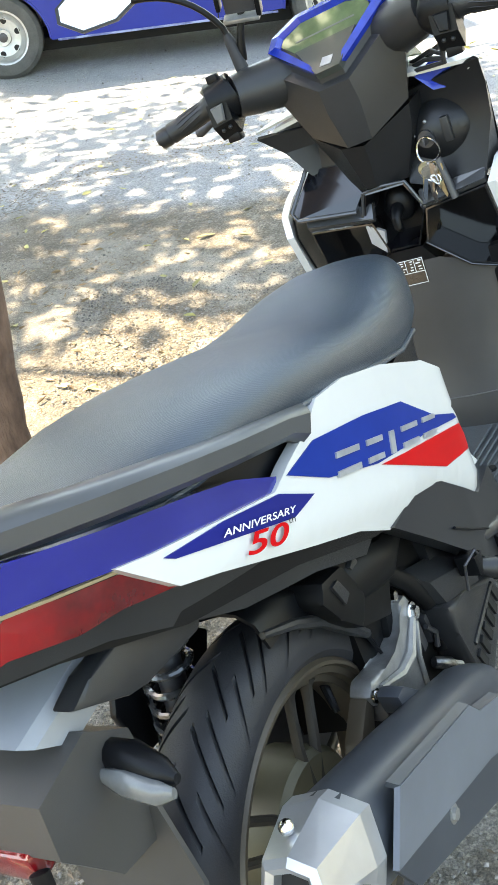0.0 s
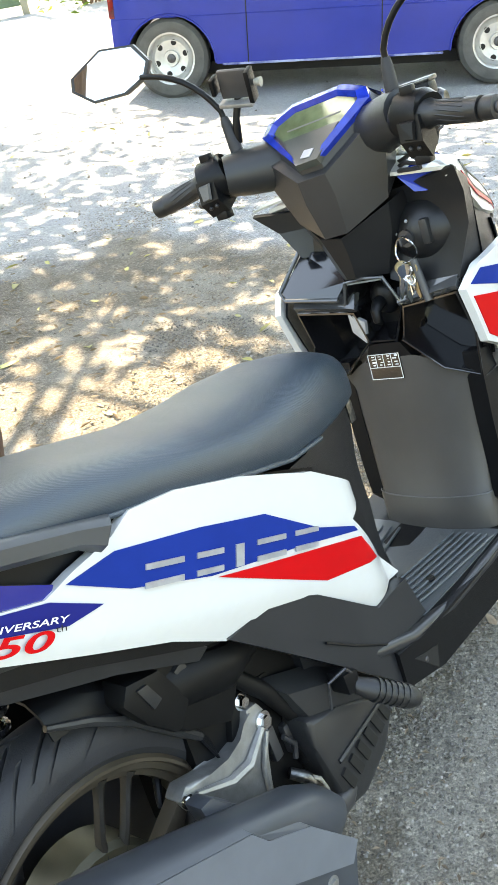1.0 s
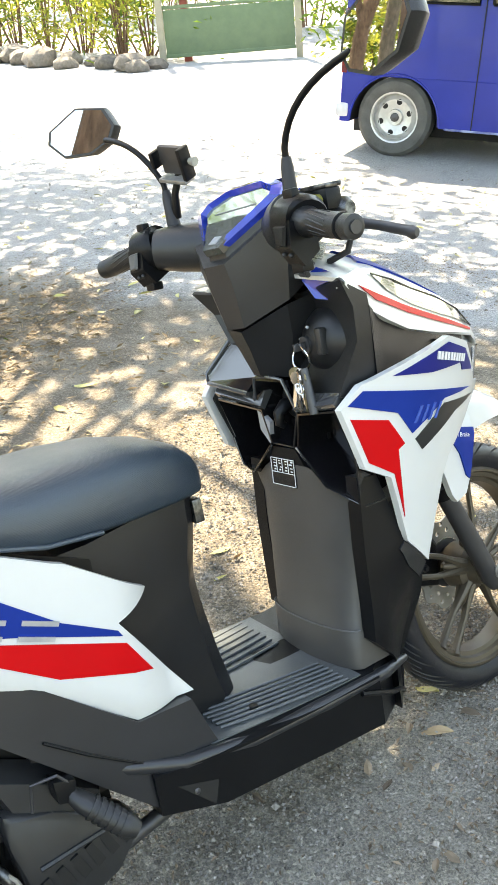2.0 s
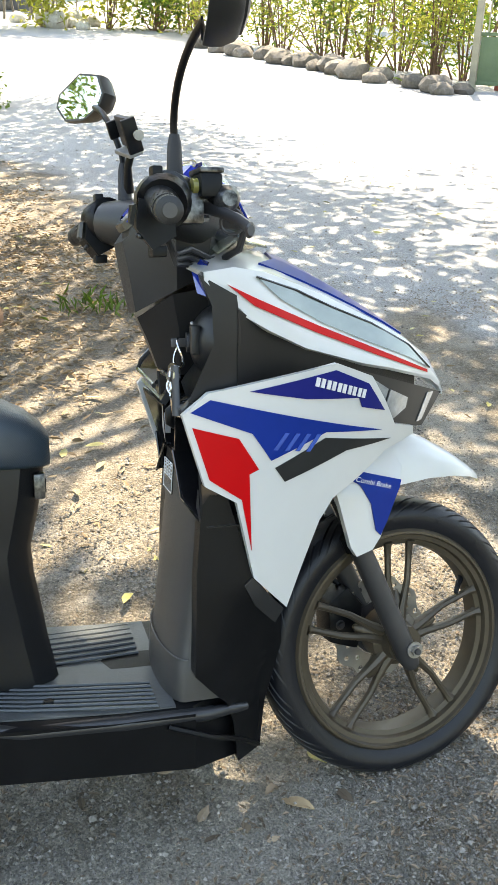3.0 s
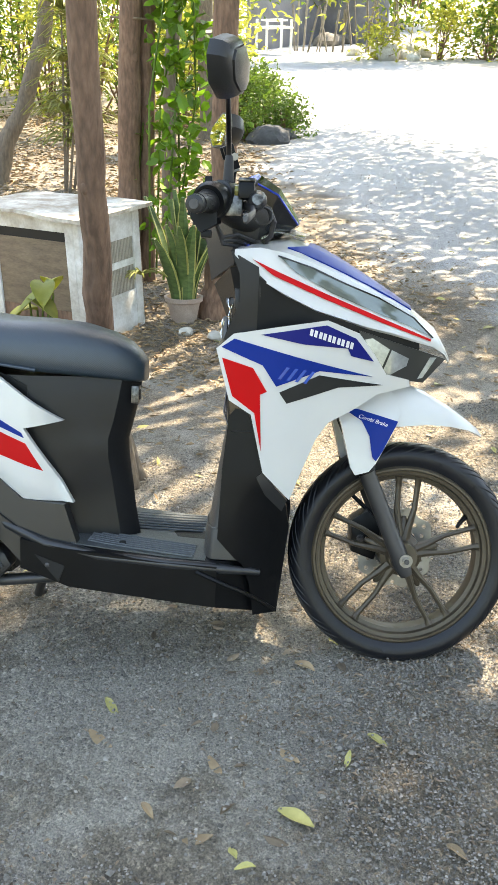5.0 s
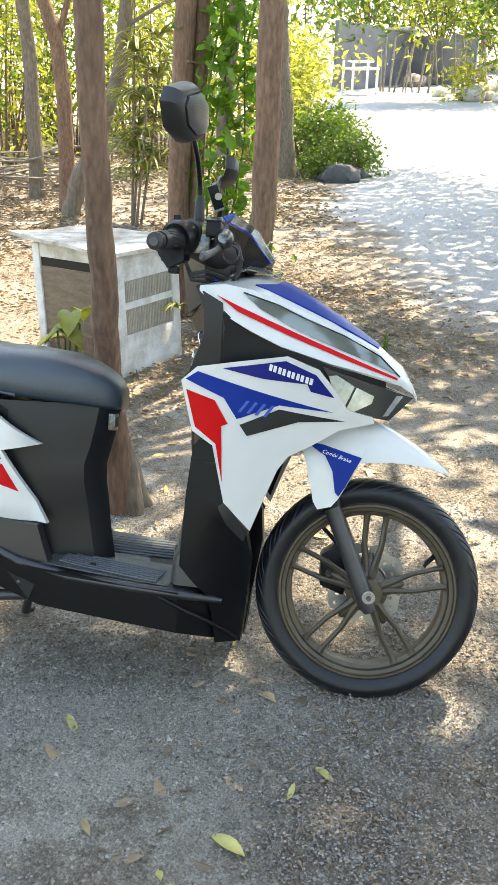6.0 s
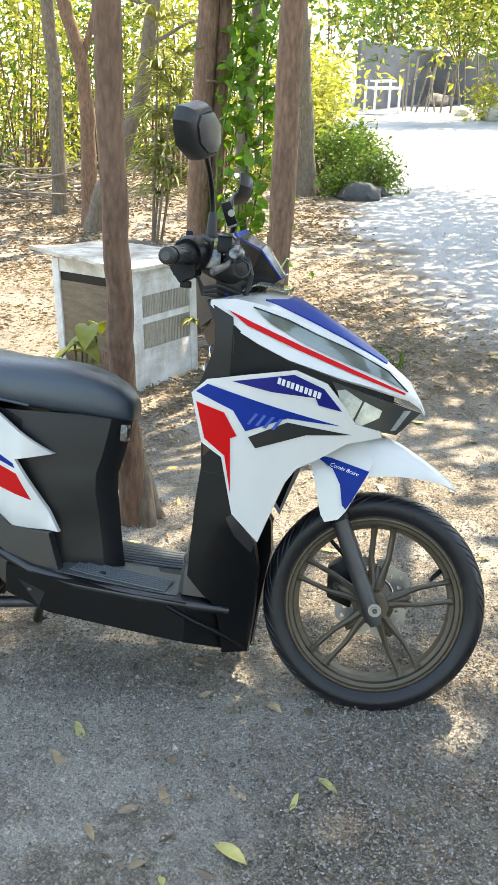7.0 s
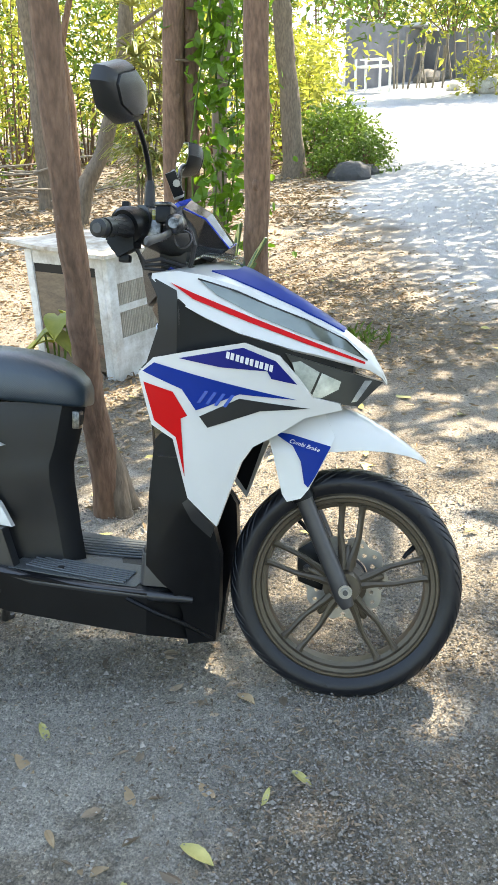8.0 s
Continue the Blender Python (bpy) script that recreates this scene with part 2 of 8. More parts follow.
M_DARKROCK = mat("dark_rock", (0.07, 0.075, 0.08), 0.85, dark=(0.035, 0.036, 0.04), scale=7, fine=0.3, bump=0.01, bump_scale=25)
M_SHED = mat("weathered_sheet", (0.2, 0.2, 0.22), 0.7, dark=(0.1, 0.1, 0.11), scale=2, fine=0.3)
M_SHEDROOF = mat("pale_roof_sheet", (0.62, 0.64, 0.66), 0.5, scale=2)
M_WHITEPLASTIC = mat("white_plastic", (0.78, 0.78, 0.76), 0.5, scale=6)
M_STICK = mat("dry_stick", (0.26, 0.23, 0.19), 0.9, dark=(0.15, 0.13, 0.11), scale=9, spread=0.3)
M_CLOD = mat("dark_grit", (0.23, 0.213, 0.19), 0.9, dark=(0.11, 0.1, 0.088), scale=60, spread=0.5)
M_CRUMB = mat("leaf_crumb", (0.28, 0.212, 0.145), 0.8, dark=(0.15, 0.11, 0.075), scale=40, spread=0.55)
M_PEBBLE = mat("pebble", (0.31, 0.285, 0.255), 0.85, dark=(0.18, 0.165, 0.145), scale=60, spread=0.55)


# ---- building helpers ----
def part(name, bm, material, parent=None, label="", m=None, smooth=40):
    """Links a bmesh as one mesh object under parent."""
    me = bpy.data.meshes.new(name)
    bmesh.ops.recalc_face_normals(bm, faces=bm.faces)
    bm.to_mesh(me)
    bm.free()
    me.materials.append(material)
    if smooth:
        me.shade_smooth()
        me.set_sharp_from_angle(angle=radians(smooth))
    ob = new(name, me)
    if parent:
        ob.parent = parent
    if m is not None:
        ob.matrix_local = m
    if label:
        ob["label"] = label
    return ob


def box(x0, x1, y0, y1, z0, z1, bevel=0.0, bm=None):
    bm = bm or bmesh.new()
    r = bmesh.ops.create_cube(bm, size=1, matrix=Matrix.Translation(((x0 + x1) / 2, (y0 + y1) / 2, (z0 + z1) / 2)) @ Matrix.Diagonal((x1 - x0, y1 - y0, z1 - z0, 1)))
    if bevel:
        edges = {e for v in r["verts"] for e in v.link_edges}
        bmesh.ops.bevel(bm, geom=list(edges), offset=bevel, segments=2, affect="EDGES", profile=0.6)
    return bm


def tube(points, radius, n=12, bm=None, flat=1.0, caps=True):
    """A round bar swept along points; radius: one number or one for each point; flat squeezes it sideways."""
    bm = bm or bmesh.new()
    pts = [Vector(p) for p in points]
    rad = radius if isinstance(radius, (list, tuple)) else [radius] * len(pts)
    rings = []
    side = None
    for i, p in enumerate(pts):
        d = (pts[min(i + 1, len(pts) - 1)] - pts[max(i - 1, 0)]).normalized()
        if side is None:
            side = d.orthogonal().normalized() if abs(d.z) > 0.95 else d.cross(Vector((0, 0, 1))).normalized()
        side = (side - d * side.dot(d)).normalized()
        up = d.cross(side)
        rings.append([bm.verts.new(p + rad[i] * (math.cos(a) * side * flat + math.sin(a) * up)) for a in (2 * math.pi * k / n for k in range(n))])
    skin(bm, rings, caps)
    return bm


def skin(bm, rings, caps=True, closed=True):
    for a, b in zip(rings, rings[1:]):
        k = len(a)
        for i in range(k if closed else k - 1):
            bm.faces.new((a[i], a[(i + 1) % k], b[(i + 1) % k], b[i]))
    if caps:
        bm.faces.new(rings[0][::-1])
        bm.faces.new(rings[-1])


def loft(rings, caps=True, bm=None):
    bm = bm or bmesh.new()
    skin(bm, [[bm.verts.new(p) for p in r] for r in rings], caps)
    return bm


def lathe(profile, centre=(0, 0, 0), n=48, closed=False, bm=None):
    """Turns a profile of (radius, offset) round an axis along y through centre."""
    bm = bm or bmesh.new()
    c = Vector(centre)
    rings = []
    for k in range(n):
        a = 2 * math.pi * k / n
        rings.append([bm.verts.new(c + Vector((r * math.cos(a), o, r * math.sin(a)))) for r, o in profile])
    for k in range(n):
        a, b = rings[k], rings[(k + 1) % n]
        m = len(profile)
        for i in range(m if closed else m - 1):
            j = (i + 1) % m
            vs = [a[i], a[j], b[j], b[i]]
            bm.faces.new(vs)
    return bm


def bmesh_at(m, bm):
    bmesh.ops.transform(bm, matrix=m, verts=bm.verts[:])
    return bm


def plate_yz(poly, x, thick):
    """A flat plate facing back, of outline poly in (y, z)."""
    return loft([[(x, y, z) for y, z in poly], [(x + thick, y, z) for y, z in poly]])


def prism(poly, y0, y1, bevel=0.004):
    """A plate of outline poly in (x, z), from y0 to y1, with softened edges."""
    bm = bmesh.new()
    a = [bm.verts.new((x, y0, z)) for x, z in poly]
    b = [bm.verts.new((x, y1, z)) for x, z in poly]
    skin(bm, [a, b])
    if bevel:
        bmesh.ops.bevel(bm, geom=bm.edges[:], offset=bevel, segments=2, affect="EDGES", profile=0.6)
    return bm


def plate(poly, depth, thick=0.004, step=0.03, lift=0.0):
    """A panel of outline poly in (x, z) that follows the surface y = depth(x, z); lift moves it outwards (to -y)."""
    bm = bmesh.new()
    bm.faces.new([bm.verts.new((x, 0, z)) for x, z in poly])
    bm.normal_update()
    bmesh.ops.triangulate(bm, faces=bm.faces[:])
    xs, zs = [p[0] for p in poly], [p[1] for p in poly]
    for lo, hi, no in ((min(xs), max(xs), (1, 0, 0)), (min(zs), max(zs), (0, 0, 1))):
        k = lo + step
        while k < hi:
            bmesh.ops.bisect_plane(bm, geom=bm.verts[:] + bm.edges[:] + bm.faces[:], plane_co=Vector(no) * k, plane_no=no)
            k += step
    bmesh.ops.remove_doubles(bm, verts=bm.verts[:], dist=0.0004)
    for v in bm.verts:
        v.co.y = depth(v.co.x, v.co.z) - lift
    r = bmesh.ops.extrude_face_region(bm, geom=bm.faces[:])
    for v in r["geom"]:
        if isinstance(v, bmesh.types.BMVert):
            v.co.y += thick
    return bm


def mirror_y(bm):
    bmesh.ops.scale(bm, vec=(1, -1, 1), verts=bm.verts[:])
    return bm


def ball(c, r, bm=None, seg=16, rings=10):
    bm = bm or bmesh.new()
    rr = r if isinstance(r, (tuple, list)) else (r, r, r)
    bmesh.ops.create_uvsphere(bm, u_segments=seg, v_segments=rings, radius=1, matrix=Matrix.Translation(c) @ Matrix.Diagonal((*rr, 1)))
    return bm


def thing(name, m, label, category, group="", kind=""):
    e = new(name)
    e.empty_display_size = 0.1
    e.matrix_world = m
    return tagged(e, label, category, group, kind)


# ---- ground ----
def ground_z(x, y):
    d = math.hypot(x - 0.6, y - 1.7)
    z = 0.029 - 0.0437 * max(-40.0, min(x, 12.0)) + 0.053 * max(-10.0, min(y, 40.0))
    z += 0.046 * math.exp(-((x - 0.03) ** 2 + (y - 0.5) ** 2) / 0.12)
    z += 0.013 * math.exp(-((x - 0.607) ** 2 + (y - 1.686) ** 2) / 0.05)
    z -= 0.27 * max(0.0, min(1.2, (x + 2.4) / 3.3)) * max(0.0, min(1.0, (y - 3.8) / 3.5)) * max(0.0, min(1.0, (16 - y) / 6))
    return z + 0.7 * (max(0.0, min(d, 45.0) - 8.0) / 22.0) ** 1.5


def soil_mat():
    m = bpy.data.materials.new("packed_soil")
    m.use_nodes = True
    nt = m.node_tree
    n, link = nt.nodes, nt.links.new
    b = n["Principled BSDF"]
    b.inputs["Roughness"].default_value = 0.95
    tc = n.new("ShaderNodeTexCoord")

    def noise_node(scale, detail=8, rough=0.6):
        t = n.new("ShaderNodeTexNoise")
        t.inputs["Scale"].default_value = scale
        t.inputs["Detail"].default_value = detail
        t.inputs["Roughness"].default_value = rough
        link(tc.outputs["Object"], t.inputs["Vector"])
        return t.outputs["Fac"]

    def ramp(fac, stops):
        r = n.new("ShaderNodeValToRGB")
        els = r.color_ramp.elements
        while len(els) < len(stops):
            els.new(0.5)
        for e, (p, c) in zip(els, stops):
            e.position, e.color = p, (*c, 1)
        link(fac, r.inputs[0])
        return r.outputs[0]

    def math_node(op, p, q=None):
        t = n.new("ShaderNodeMath")
        t.operation = op
        for k, v in enumerate((p, q)):
            if v is not None and not isinstance(v, (int, float)):
                link(v, t.inputs[k])
            elif v is not None:
                t.inputs[k].default_value = v
        return t.outputs[0]

    def blend(fac, p, q):
        t = n.new("ShaderNodeMixRGB")
        link(fac, t.inputs[0])
        link(p, t.inputs[1])
        link(q, t.inputs[2])
        return t.outputs[0]

    patch = n.new("ShaderNodeVectorMath")
    patch.operation = "DISTANCE"
    link(tc.outputs["Object"], patch.inputs[0])
    patch.inputs[1].default_value = (0.38, 1.08, 0.07)
    trodden = math_node("MULTIPLY", math_node("MAXIMUM", math_node("SUBTRACT", 0.6, patch.outputs["Value"]), 0.0), 0.26)
    yard = blend(ramp(math_node("ADD", noise_node(2.2, 6, 0.7), trodden), ((0.51, (0, 0, 0)), (0.59, (1, 1, 1)))), ramp(noise_node(13.0, 8, 0.78), ((0.3, (0.13, 0.109, 0.083)), (0.5, (0.225, 0.193, 0.15)), (0.7, (0.35, 0.307, 0.248)))), ramp(noise_node(7.0, 8, 0.7), ((0.3, (0.28, 0.255, 0.215)), (0.7, (0.4, 0.367, 0.314)))))
    road = ramp(noise_node(0.7), ((0.3, (0.335, 0.34, 0.352)), (0.55, (0.4, 0.41, 0.425)), (0.75, (0.475, 0.485, 0.5))))
    verge = ramp(noise_node(2.2), ((0.3, (0.12, 0.1, 0.08)), (0.5, (0.22, 0.187, 0.148)), (0.72, (0.33, 0.293, 0.245))))
    sep = n.new("ShaderNodeSeparateXYZ")
    link(tc.outputs["Object"], sep.inputs[0])
    sx, sy = sep.outputs[0], sep.outputs[1]
    rough_edge = math_node("MULTIPLY", math_node("SUBTRACT", noise_node(1.3), 0.5), 2.2)
    # the lane begins behind a curved edge; leaf mould lies between it and the yard
    from_lane = math_node("SUBTRACT", math_node("ADD", sy, rough_edge), math_node("ADD", math_node("MINIMUM", math_node("MULTIPLY", math_node("MULTIPLY", sx, sx), 0.024), 3.4), 3.6))
    in_lane = ramp(math_node("ADD", math_node("MULTIPLY", from_lane, 1.2), 0.5), ((0.2, (0, 0, 0)), (0.8, (1, 1, 1))))
    from_yard = math_node("ADD", math_node("SUBTRACT", math_node("MULTIPLY", sy, 0.5), math_node("ADD", sx, 1.7)), rough_edge)
    in_verge = ramp(math_node("ADD", math_node("MULTIPLY", from_yard, 0.55), 0.35), ((0.2, (0, 0, 0)), (0.9, (1, 1, 1))))
    base = blend(in_lane, blend(in_verge, yard, verge), road)
    cells = n.new("ShaderNodeTexVoronoi")
    cells.inputs["Scale"].default_value = 150
    link(tc.outputs["Object"], cells.inputs["Vector"])
    split = n.new("ShaderNodeSeparateColor")
    link(cells.outputs["Color"], split.inputs[0])
    stones = ramp(split.outputs[0], ((0.0, (0.22, 0.22, 0.22)), (0.55, (0.45, 0.45, 0.45)), (0.85, (0.6, 0.6, 0.59)), (1.0, (0.86, 0.85, 0.82))))
    loose = ramp(noise_node(2.2, 6, 0.7), ((0.5, (0.62, 0.62, 0.62)), (0.58, (0.2, 0.2, 0.2))))
    gravelly = n.new("ShaderNodeMixRGB")
    gravelly.blend_type = "OVERLAY"
    link(loose, gravelly.inputs[0])
    link(base, gravelly.inputs[1])
    link(stones, gravelly.inputs[2])
    base = gravelly.outputs[0]
    grit = ramp(noise_node(240, 4, 0.75), ((0.34, (0.14, 0.14, 0.14)), (0.5, (0.48, 0.48, 0.48)), (0.68, (0.92, 0.9, 0.87))))
    mix = n.new("ShaderNodeMixRGB")
    mix.blend_type = "OVERLAY"
    mix.inputs[0].default_value = 0.7
    link(base, mix.inputs[1])
    link(grit, mix.inputs[2])
    link(mix.outputs[0], b.inputs["Base Color"])
    bp = n.new("ShaderNodeBump")
    bp.inputs["Distance"].default_value = 0.015
    bp.inputs["Strength"].default_value = 0.9
    link(math_node("SUBTRACT", noise_node(75, 8, 0.75), math_node("MULTIPLY", cells.outputs["Distance"], 0.35)), bp.inputs["Height"])
    link(bp.outputs[0], b.inputs["Normal"])
    return m


M_SOIL = soil_mat()


def build_ground():
    bm = bmesh.new()
    ks = [-300, -150, -80, -50, -38] + [k * 1.0 for k in range(-30, -8)] + [-8 + k * 0.2 for k in range(0, 61)] + [5 + k for k in range(0, 12)] + [20, 30, 60, 150, 300]
    js = [-300, -150, -60, -30, -15, -10, -6, -4, -3, -2] + [-1 + k * 0.2 for k in range(0, 41)] + [8 + k for k in range(0, 20)] + [30, 38, 50, 80, 150, 300]
    grid = []
    for x in ks:
        col = []
        for y in js:
            z = ground_z(x, y) + 0.012 * noise.noise((x * 0.9, y * 0.9, 0)) + 0.006 * noise.noise((x * 4, y * 4, 3))
            col.append(bm.verts.new((x, y, z)))
        grid.append(col)
    for a, b in zip(grid, grid[1:]):
        for i in range(len(js) - 1):
            bm.faces.new((a[i], b[i], b[i + 1], a[i + 1]))
    g = part("ground", bm, M_SOIL, smooth=180)
    return tagged(g, "bare grey-brown packed soil with fine gravel", "ground", kind="structure")


build_ground()

# ---- scooter ----
SCOOTER_AXES = Matrix(((0.4537, -0.8739, -0.1744, 0.0262), (0.8911, 0.4433, 0.0969, 0.5456), (-0.0074, -0.1993, 0.9799, 0.1009), (0, 0, 0, 1)))
loc_, rot_, _s = SCOOTER_AXES.decompose()
scooter = thing("motor_scooter", Matrix.LocRotScale(loc_, rot_, None), "white scooter with blue and red graphics parked on bare soil", "scooter")

# steering: turned a little to the left about the raked steering head
RAKE, STEER = radians(26.5), radians(6)
head_axis = Vector((-math.sin(RAKE), 0, math.cos(RAKE)))
head_point = Vector((1.36, 0, 0))
STEERED = Matrix.Translation(head_point) @ Matrix.Rotation(STEER, 4, head_axis) @ Matrix.Translation(-head_point)
FORK = STEERED @ Matrix.Translation((0, 0.026, 0))  # wheel, fork and bars sit a little off the middle line


def rear_depth(x, z):
    y = -0.136 + 0.013 * max(0.0, min(1.0, (x - 0.3) / 0.3))
    # the front tips turn in towards the seat cover
    return y + 0.045 * max(0.0, min(1.0, (x - 0.5) / 0.071)) ** 2 * (0.55 + 0.45 * max(0.0, min(1.0, (z - 0.35) / 0.16)))


def shield_depth(x, z):
    return 0.952 - 2.522 * x + 0.545 * z + 1.486 * x * x - 0.696 * x * z


def solid(bm, thick):
    """Gives an open sheet its thickness."""
    bmesh.ops.recalc_face_normals(bm, faces=bm.faces[:])
    bmesh.ops.solidify(bm, geom=bm.faces[:], thickness=thick)
    return bm


def sheet(rows):
    """An open sheet through rows of points."""
    bm = bmesh.new()
    skin(bm, [[bm.verts.new(p) for p in r] for r in rows], caps=False, closed=False)
    return bm


def arch(x, w, zt, zl, k=7):
    """Half ring over the wheel: from the right lower edge over the top to the left."""
    out = []
    for i in range(k):
        a = math.pi * i / (k - 1)
        c, s_ = math.cos(a), math.sin(a)
        out.append((x, -w * math.copysign(abs(c) ** 0.6, c), zl + (zt - zl) * s_ ** 0.7))
    return out


def tyre(centre, r, w, n_groove):
    """A tyre with slanting tread grooves cut into it."""
    bm = bmesh.new()
    c = Vector(centre)
    prof = [(-1.9, None), (-1.7, None)] + [(-1.5 + 3.0 * k / 26, 1) for k in range(27)] + [(1.7, None), (1.9, None)]
    cols = []
    steps = 14 * n_groove
    slant = 0.27
    for k in range(steps):
        col = []
        for ph, crown in prof:
            th = 2 * math.pi * k / steps + slant * min(abs(ph), 1.5)
            if crown:
                rad = r - (r - 0.208) * (1 - math.cos(ph)) ** 1.15 * 0.93
                off = w * math.sin(ph)
                a = abs(ph)
                u = k * n_groove / steps + (0.5 if ph > 0 else 0.0)
                lo, hi = ((0.06, 0.8) if int(u % 4) == 1 else (0.14, 1.1)) if int(u % 2) else ((0.4, 1.3) if int(u % 4) == 2 else (0.62, 1.42))
                if u % 1.0 < 0.2 and lo < a < hi:
                    rad -= 0.008
            else:
                rad, off = (0.2, math.copysign(w * 0.93, ph)) if abs(ph) < 1.8 else (0.189, math.copysign(w * 0.74, ph))
            col.append(bm.verts.new(c + Vector((rad * math.cos(th), off, rad * math.sin(th)))))
        cols.append(col)
    for k in range(steps):
        a, b = cols[k], cols[(k + 1) % steps]
        for i in range(len(prof) - 1):
            bm.faces.new((a[i], a[i + 1], b[i + 1], b[i]))
    return bm


def holed_disc(centre, r_out, r_in, thick, holes, wave=0.0):
    """A flat ring with round holes through it, facing y."""
    bm = bmesh.new()
    edges = []
    for rad, cx, cz, n, wv in [(r_out, 0, 0, 96, wave), (r_in, 0, 0, 40, 0)] + [(hr, hx, hz, 10, 0) for hx, hz, hr in holes]:
        vs = [bm.verts.new((cx + (rad + wv * math.cos(10 * a)) * math.cos(a), 0, cz + (rad + wv * math.cos(10 * a)) * math.sin(a))) for a in (2 * math.pi * k / n for k in range(n))]
        edges += [bm.edges.new((vs[k], vs[(k + 1) % n])) for k in range(n)]
    bmesh.ops.triangle_fill(bm, edges=edges, use_beauty=True)
    r = bmesh.ops.extrude_face_region(bm, geom=bm.faces[:])
    bmesh.ops.translate(bm, vec=(0, thick, 0), verts=[v for v in r["geom"] if isinstance(v, bmesh.types.BMVert)])
    bmesh.ops.translate(bm, vec=centre, verts=bm.verts[:])
    return bm


def hexnut(c, r, h, side=-1):
    """A hexagon head with a washer, its face towards y * side."""
    x, y, z = c
    bm = lathe([(0, y), (r * 1.45, y), (r * 1.45, y + side * h * 0.3), (0, y + side * h * 0.3)], (x, 0, z), 20)
    a = [bm.verts.new((x + r * math.cos(t), y + side * h * 0.3, z + r * math.sin(t))) for t in (math.pi * k / 3 for k in range(6))]
    b = [bm.verts.new((x + r * 0.93 * math.cos(t), y + side * h, z + r * 0.93 * math.sin(t))) for t in (math.pi * k / 3 for k in range(6))]
    skin(bm, [a, b])
    return bm


def wheel(name, c, r, w, m, front):
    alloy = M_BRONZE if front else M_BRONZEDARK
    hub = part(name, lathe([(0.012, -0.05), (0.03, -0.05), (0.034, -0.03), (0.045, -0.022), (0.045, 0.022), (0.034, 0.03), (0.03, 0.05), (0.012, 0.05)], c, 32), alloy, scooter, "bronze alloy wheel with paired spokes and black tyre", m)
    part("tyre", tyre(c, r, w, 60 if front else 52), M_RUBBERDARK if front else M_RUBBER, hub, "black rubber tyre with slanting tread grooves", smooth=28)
    part("rim", lathe([(0.1915, -w * 0.78), (0.1875, -w * 0.88), (0.1835, -w * 0.88), (0.181, -w * 0.74), (0.1735, -w * 0.7), (0.171, -w * 0.5), (0.163, -w * 0.44), (0.160, 0), (0.163, w * 0.44), (0.171, w * 0.5), (0.1735, w * 0.7), (0.181, w * 0.74), (0.1835, w * 0.88), (0.1875, w * 0.88), (0.1915, w * 0.78), (0.184, 0)], c, 96, closed=True), M_BRONZE, hub, smooth=25)
    cx, cy, cz = c
    for k in range(5):
        base = radians(87 if front else 60) + k * 2 * math.pi / 5
        rx, rz = math.cos(base), math.sin(base)
        for sgn in (-1, 1):
            pts = []
            for rad, d in ((0.03, 0.006), (0.055, 0.009), (0.08, 0.0145), (0.1, 0.0185), (0.14, 0.02), (0.158, 0.0205), (0.166, 0.0215)):
                pts.append((cx + rad * rx - sgn * d * rz, -0.014 - 0.008 * (0.17 - rad) / 0.17, cz + rad * rz + sgn * d * rx))
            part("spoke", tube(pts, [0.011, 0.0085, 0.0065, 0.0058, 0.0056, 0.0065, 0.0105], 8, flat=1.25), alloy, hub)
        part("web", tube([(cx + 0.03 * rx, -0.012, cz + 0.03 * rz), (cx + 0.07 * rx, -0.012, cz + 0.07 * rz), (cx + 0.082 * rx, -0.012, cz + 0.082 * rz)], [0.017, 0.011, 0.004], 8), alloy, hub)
    part("valve_stem", tube([(cx + 0.163 * math.cos(0.55), -0.005, cz + 0.163 * math.sin(0.55)), (cx + 0.14 * math.cos(0.53), -0.02, cz + 0.14 * math.sin(0.53)), (cx + 0.132 * math.cos(0.5), -0.024, cz + 0.132 * math.sin(0.5))], [0.0058, 0.0048, 0.0036], 8), M_PLASTIC, hub, "short black valve stem")
    if front:
        holes = [(rr * math.cos(a), rr * math.sin(a), 0.0048) for j, rr in enumerate((0.064, 0.078)) for a in (2 * math.pi * (i + 0.5 * j) / 14 for i in range(14))]
        part("brake_disc", holed_disc((cx, 0.043, cz), 0.088, 0.05, 0.004, holes, 0.0045), M_DISC, hub, "drilled steel brake disc", smooth=20)
        part("disc_carrier", lathe([(0.03, 0.04), (0.048, 0.042), (0.048, 0.048), (0.03, 0.05)], c, 24), M_STEEL, hub)
        part("axle_nut", hexnut((cx, -0.079, cz), 0.0095, 0.009), M_DISC, hub, "bright metal axle nut")
        part("axle_end", lathe([(0.0, -0.092), (0.005, -0.092), (0.006, -0.086)], c, 12), M_STEEL, hub)
    else:
        part("hub_cover", lathe([(0.0, -0.064), (0.03, -0.062), (0.05, -0.045), (0.052, -0.02)], c, 32), M_STEEL, hub, "dark steel brake hub")
        part("brake_drum", lathe([(0.02, -0.03), (0.085, -0.026), (0.092, -0.018), (0.092, 0.04)], c, 40), M_HUBOLIVE, hub, "oily olive brake drum")
    return hub


wheel("front_wheel", (1.28, 0, 0.25), 0.2385, 0.041, FORK, True)
wheel("rear_wheel", (0, 0, 0.259), 0.259, 0.049, None, False)

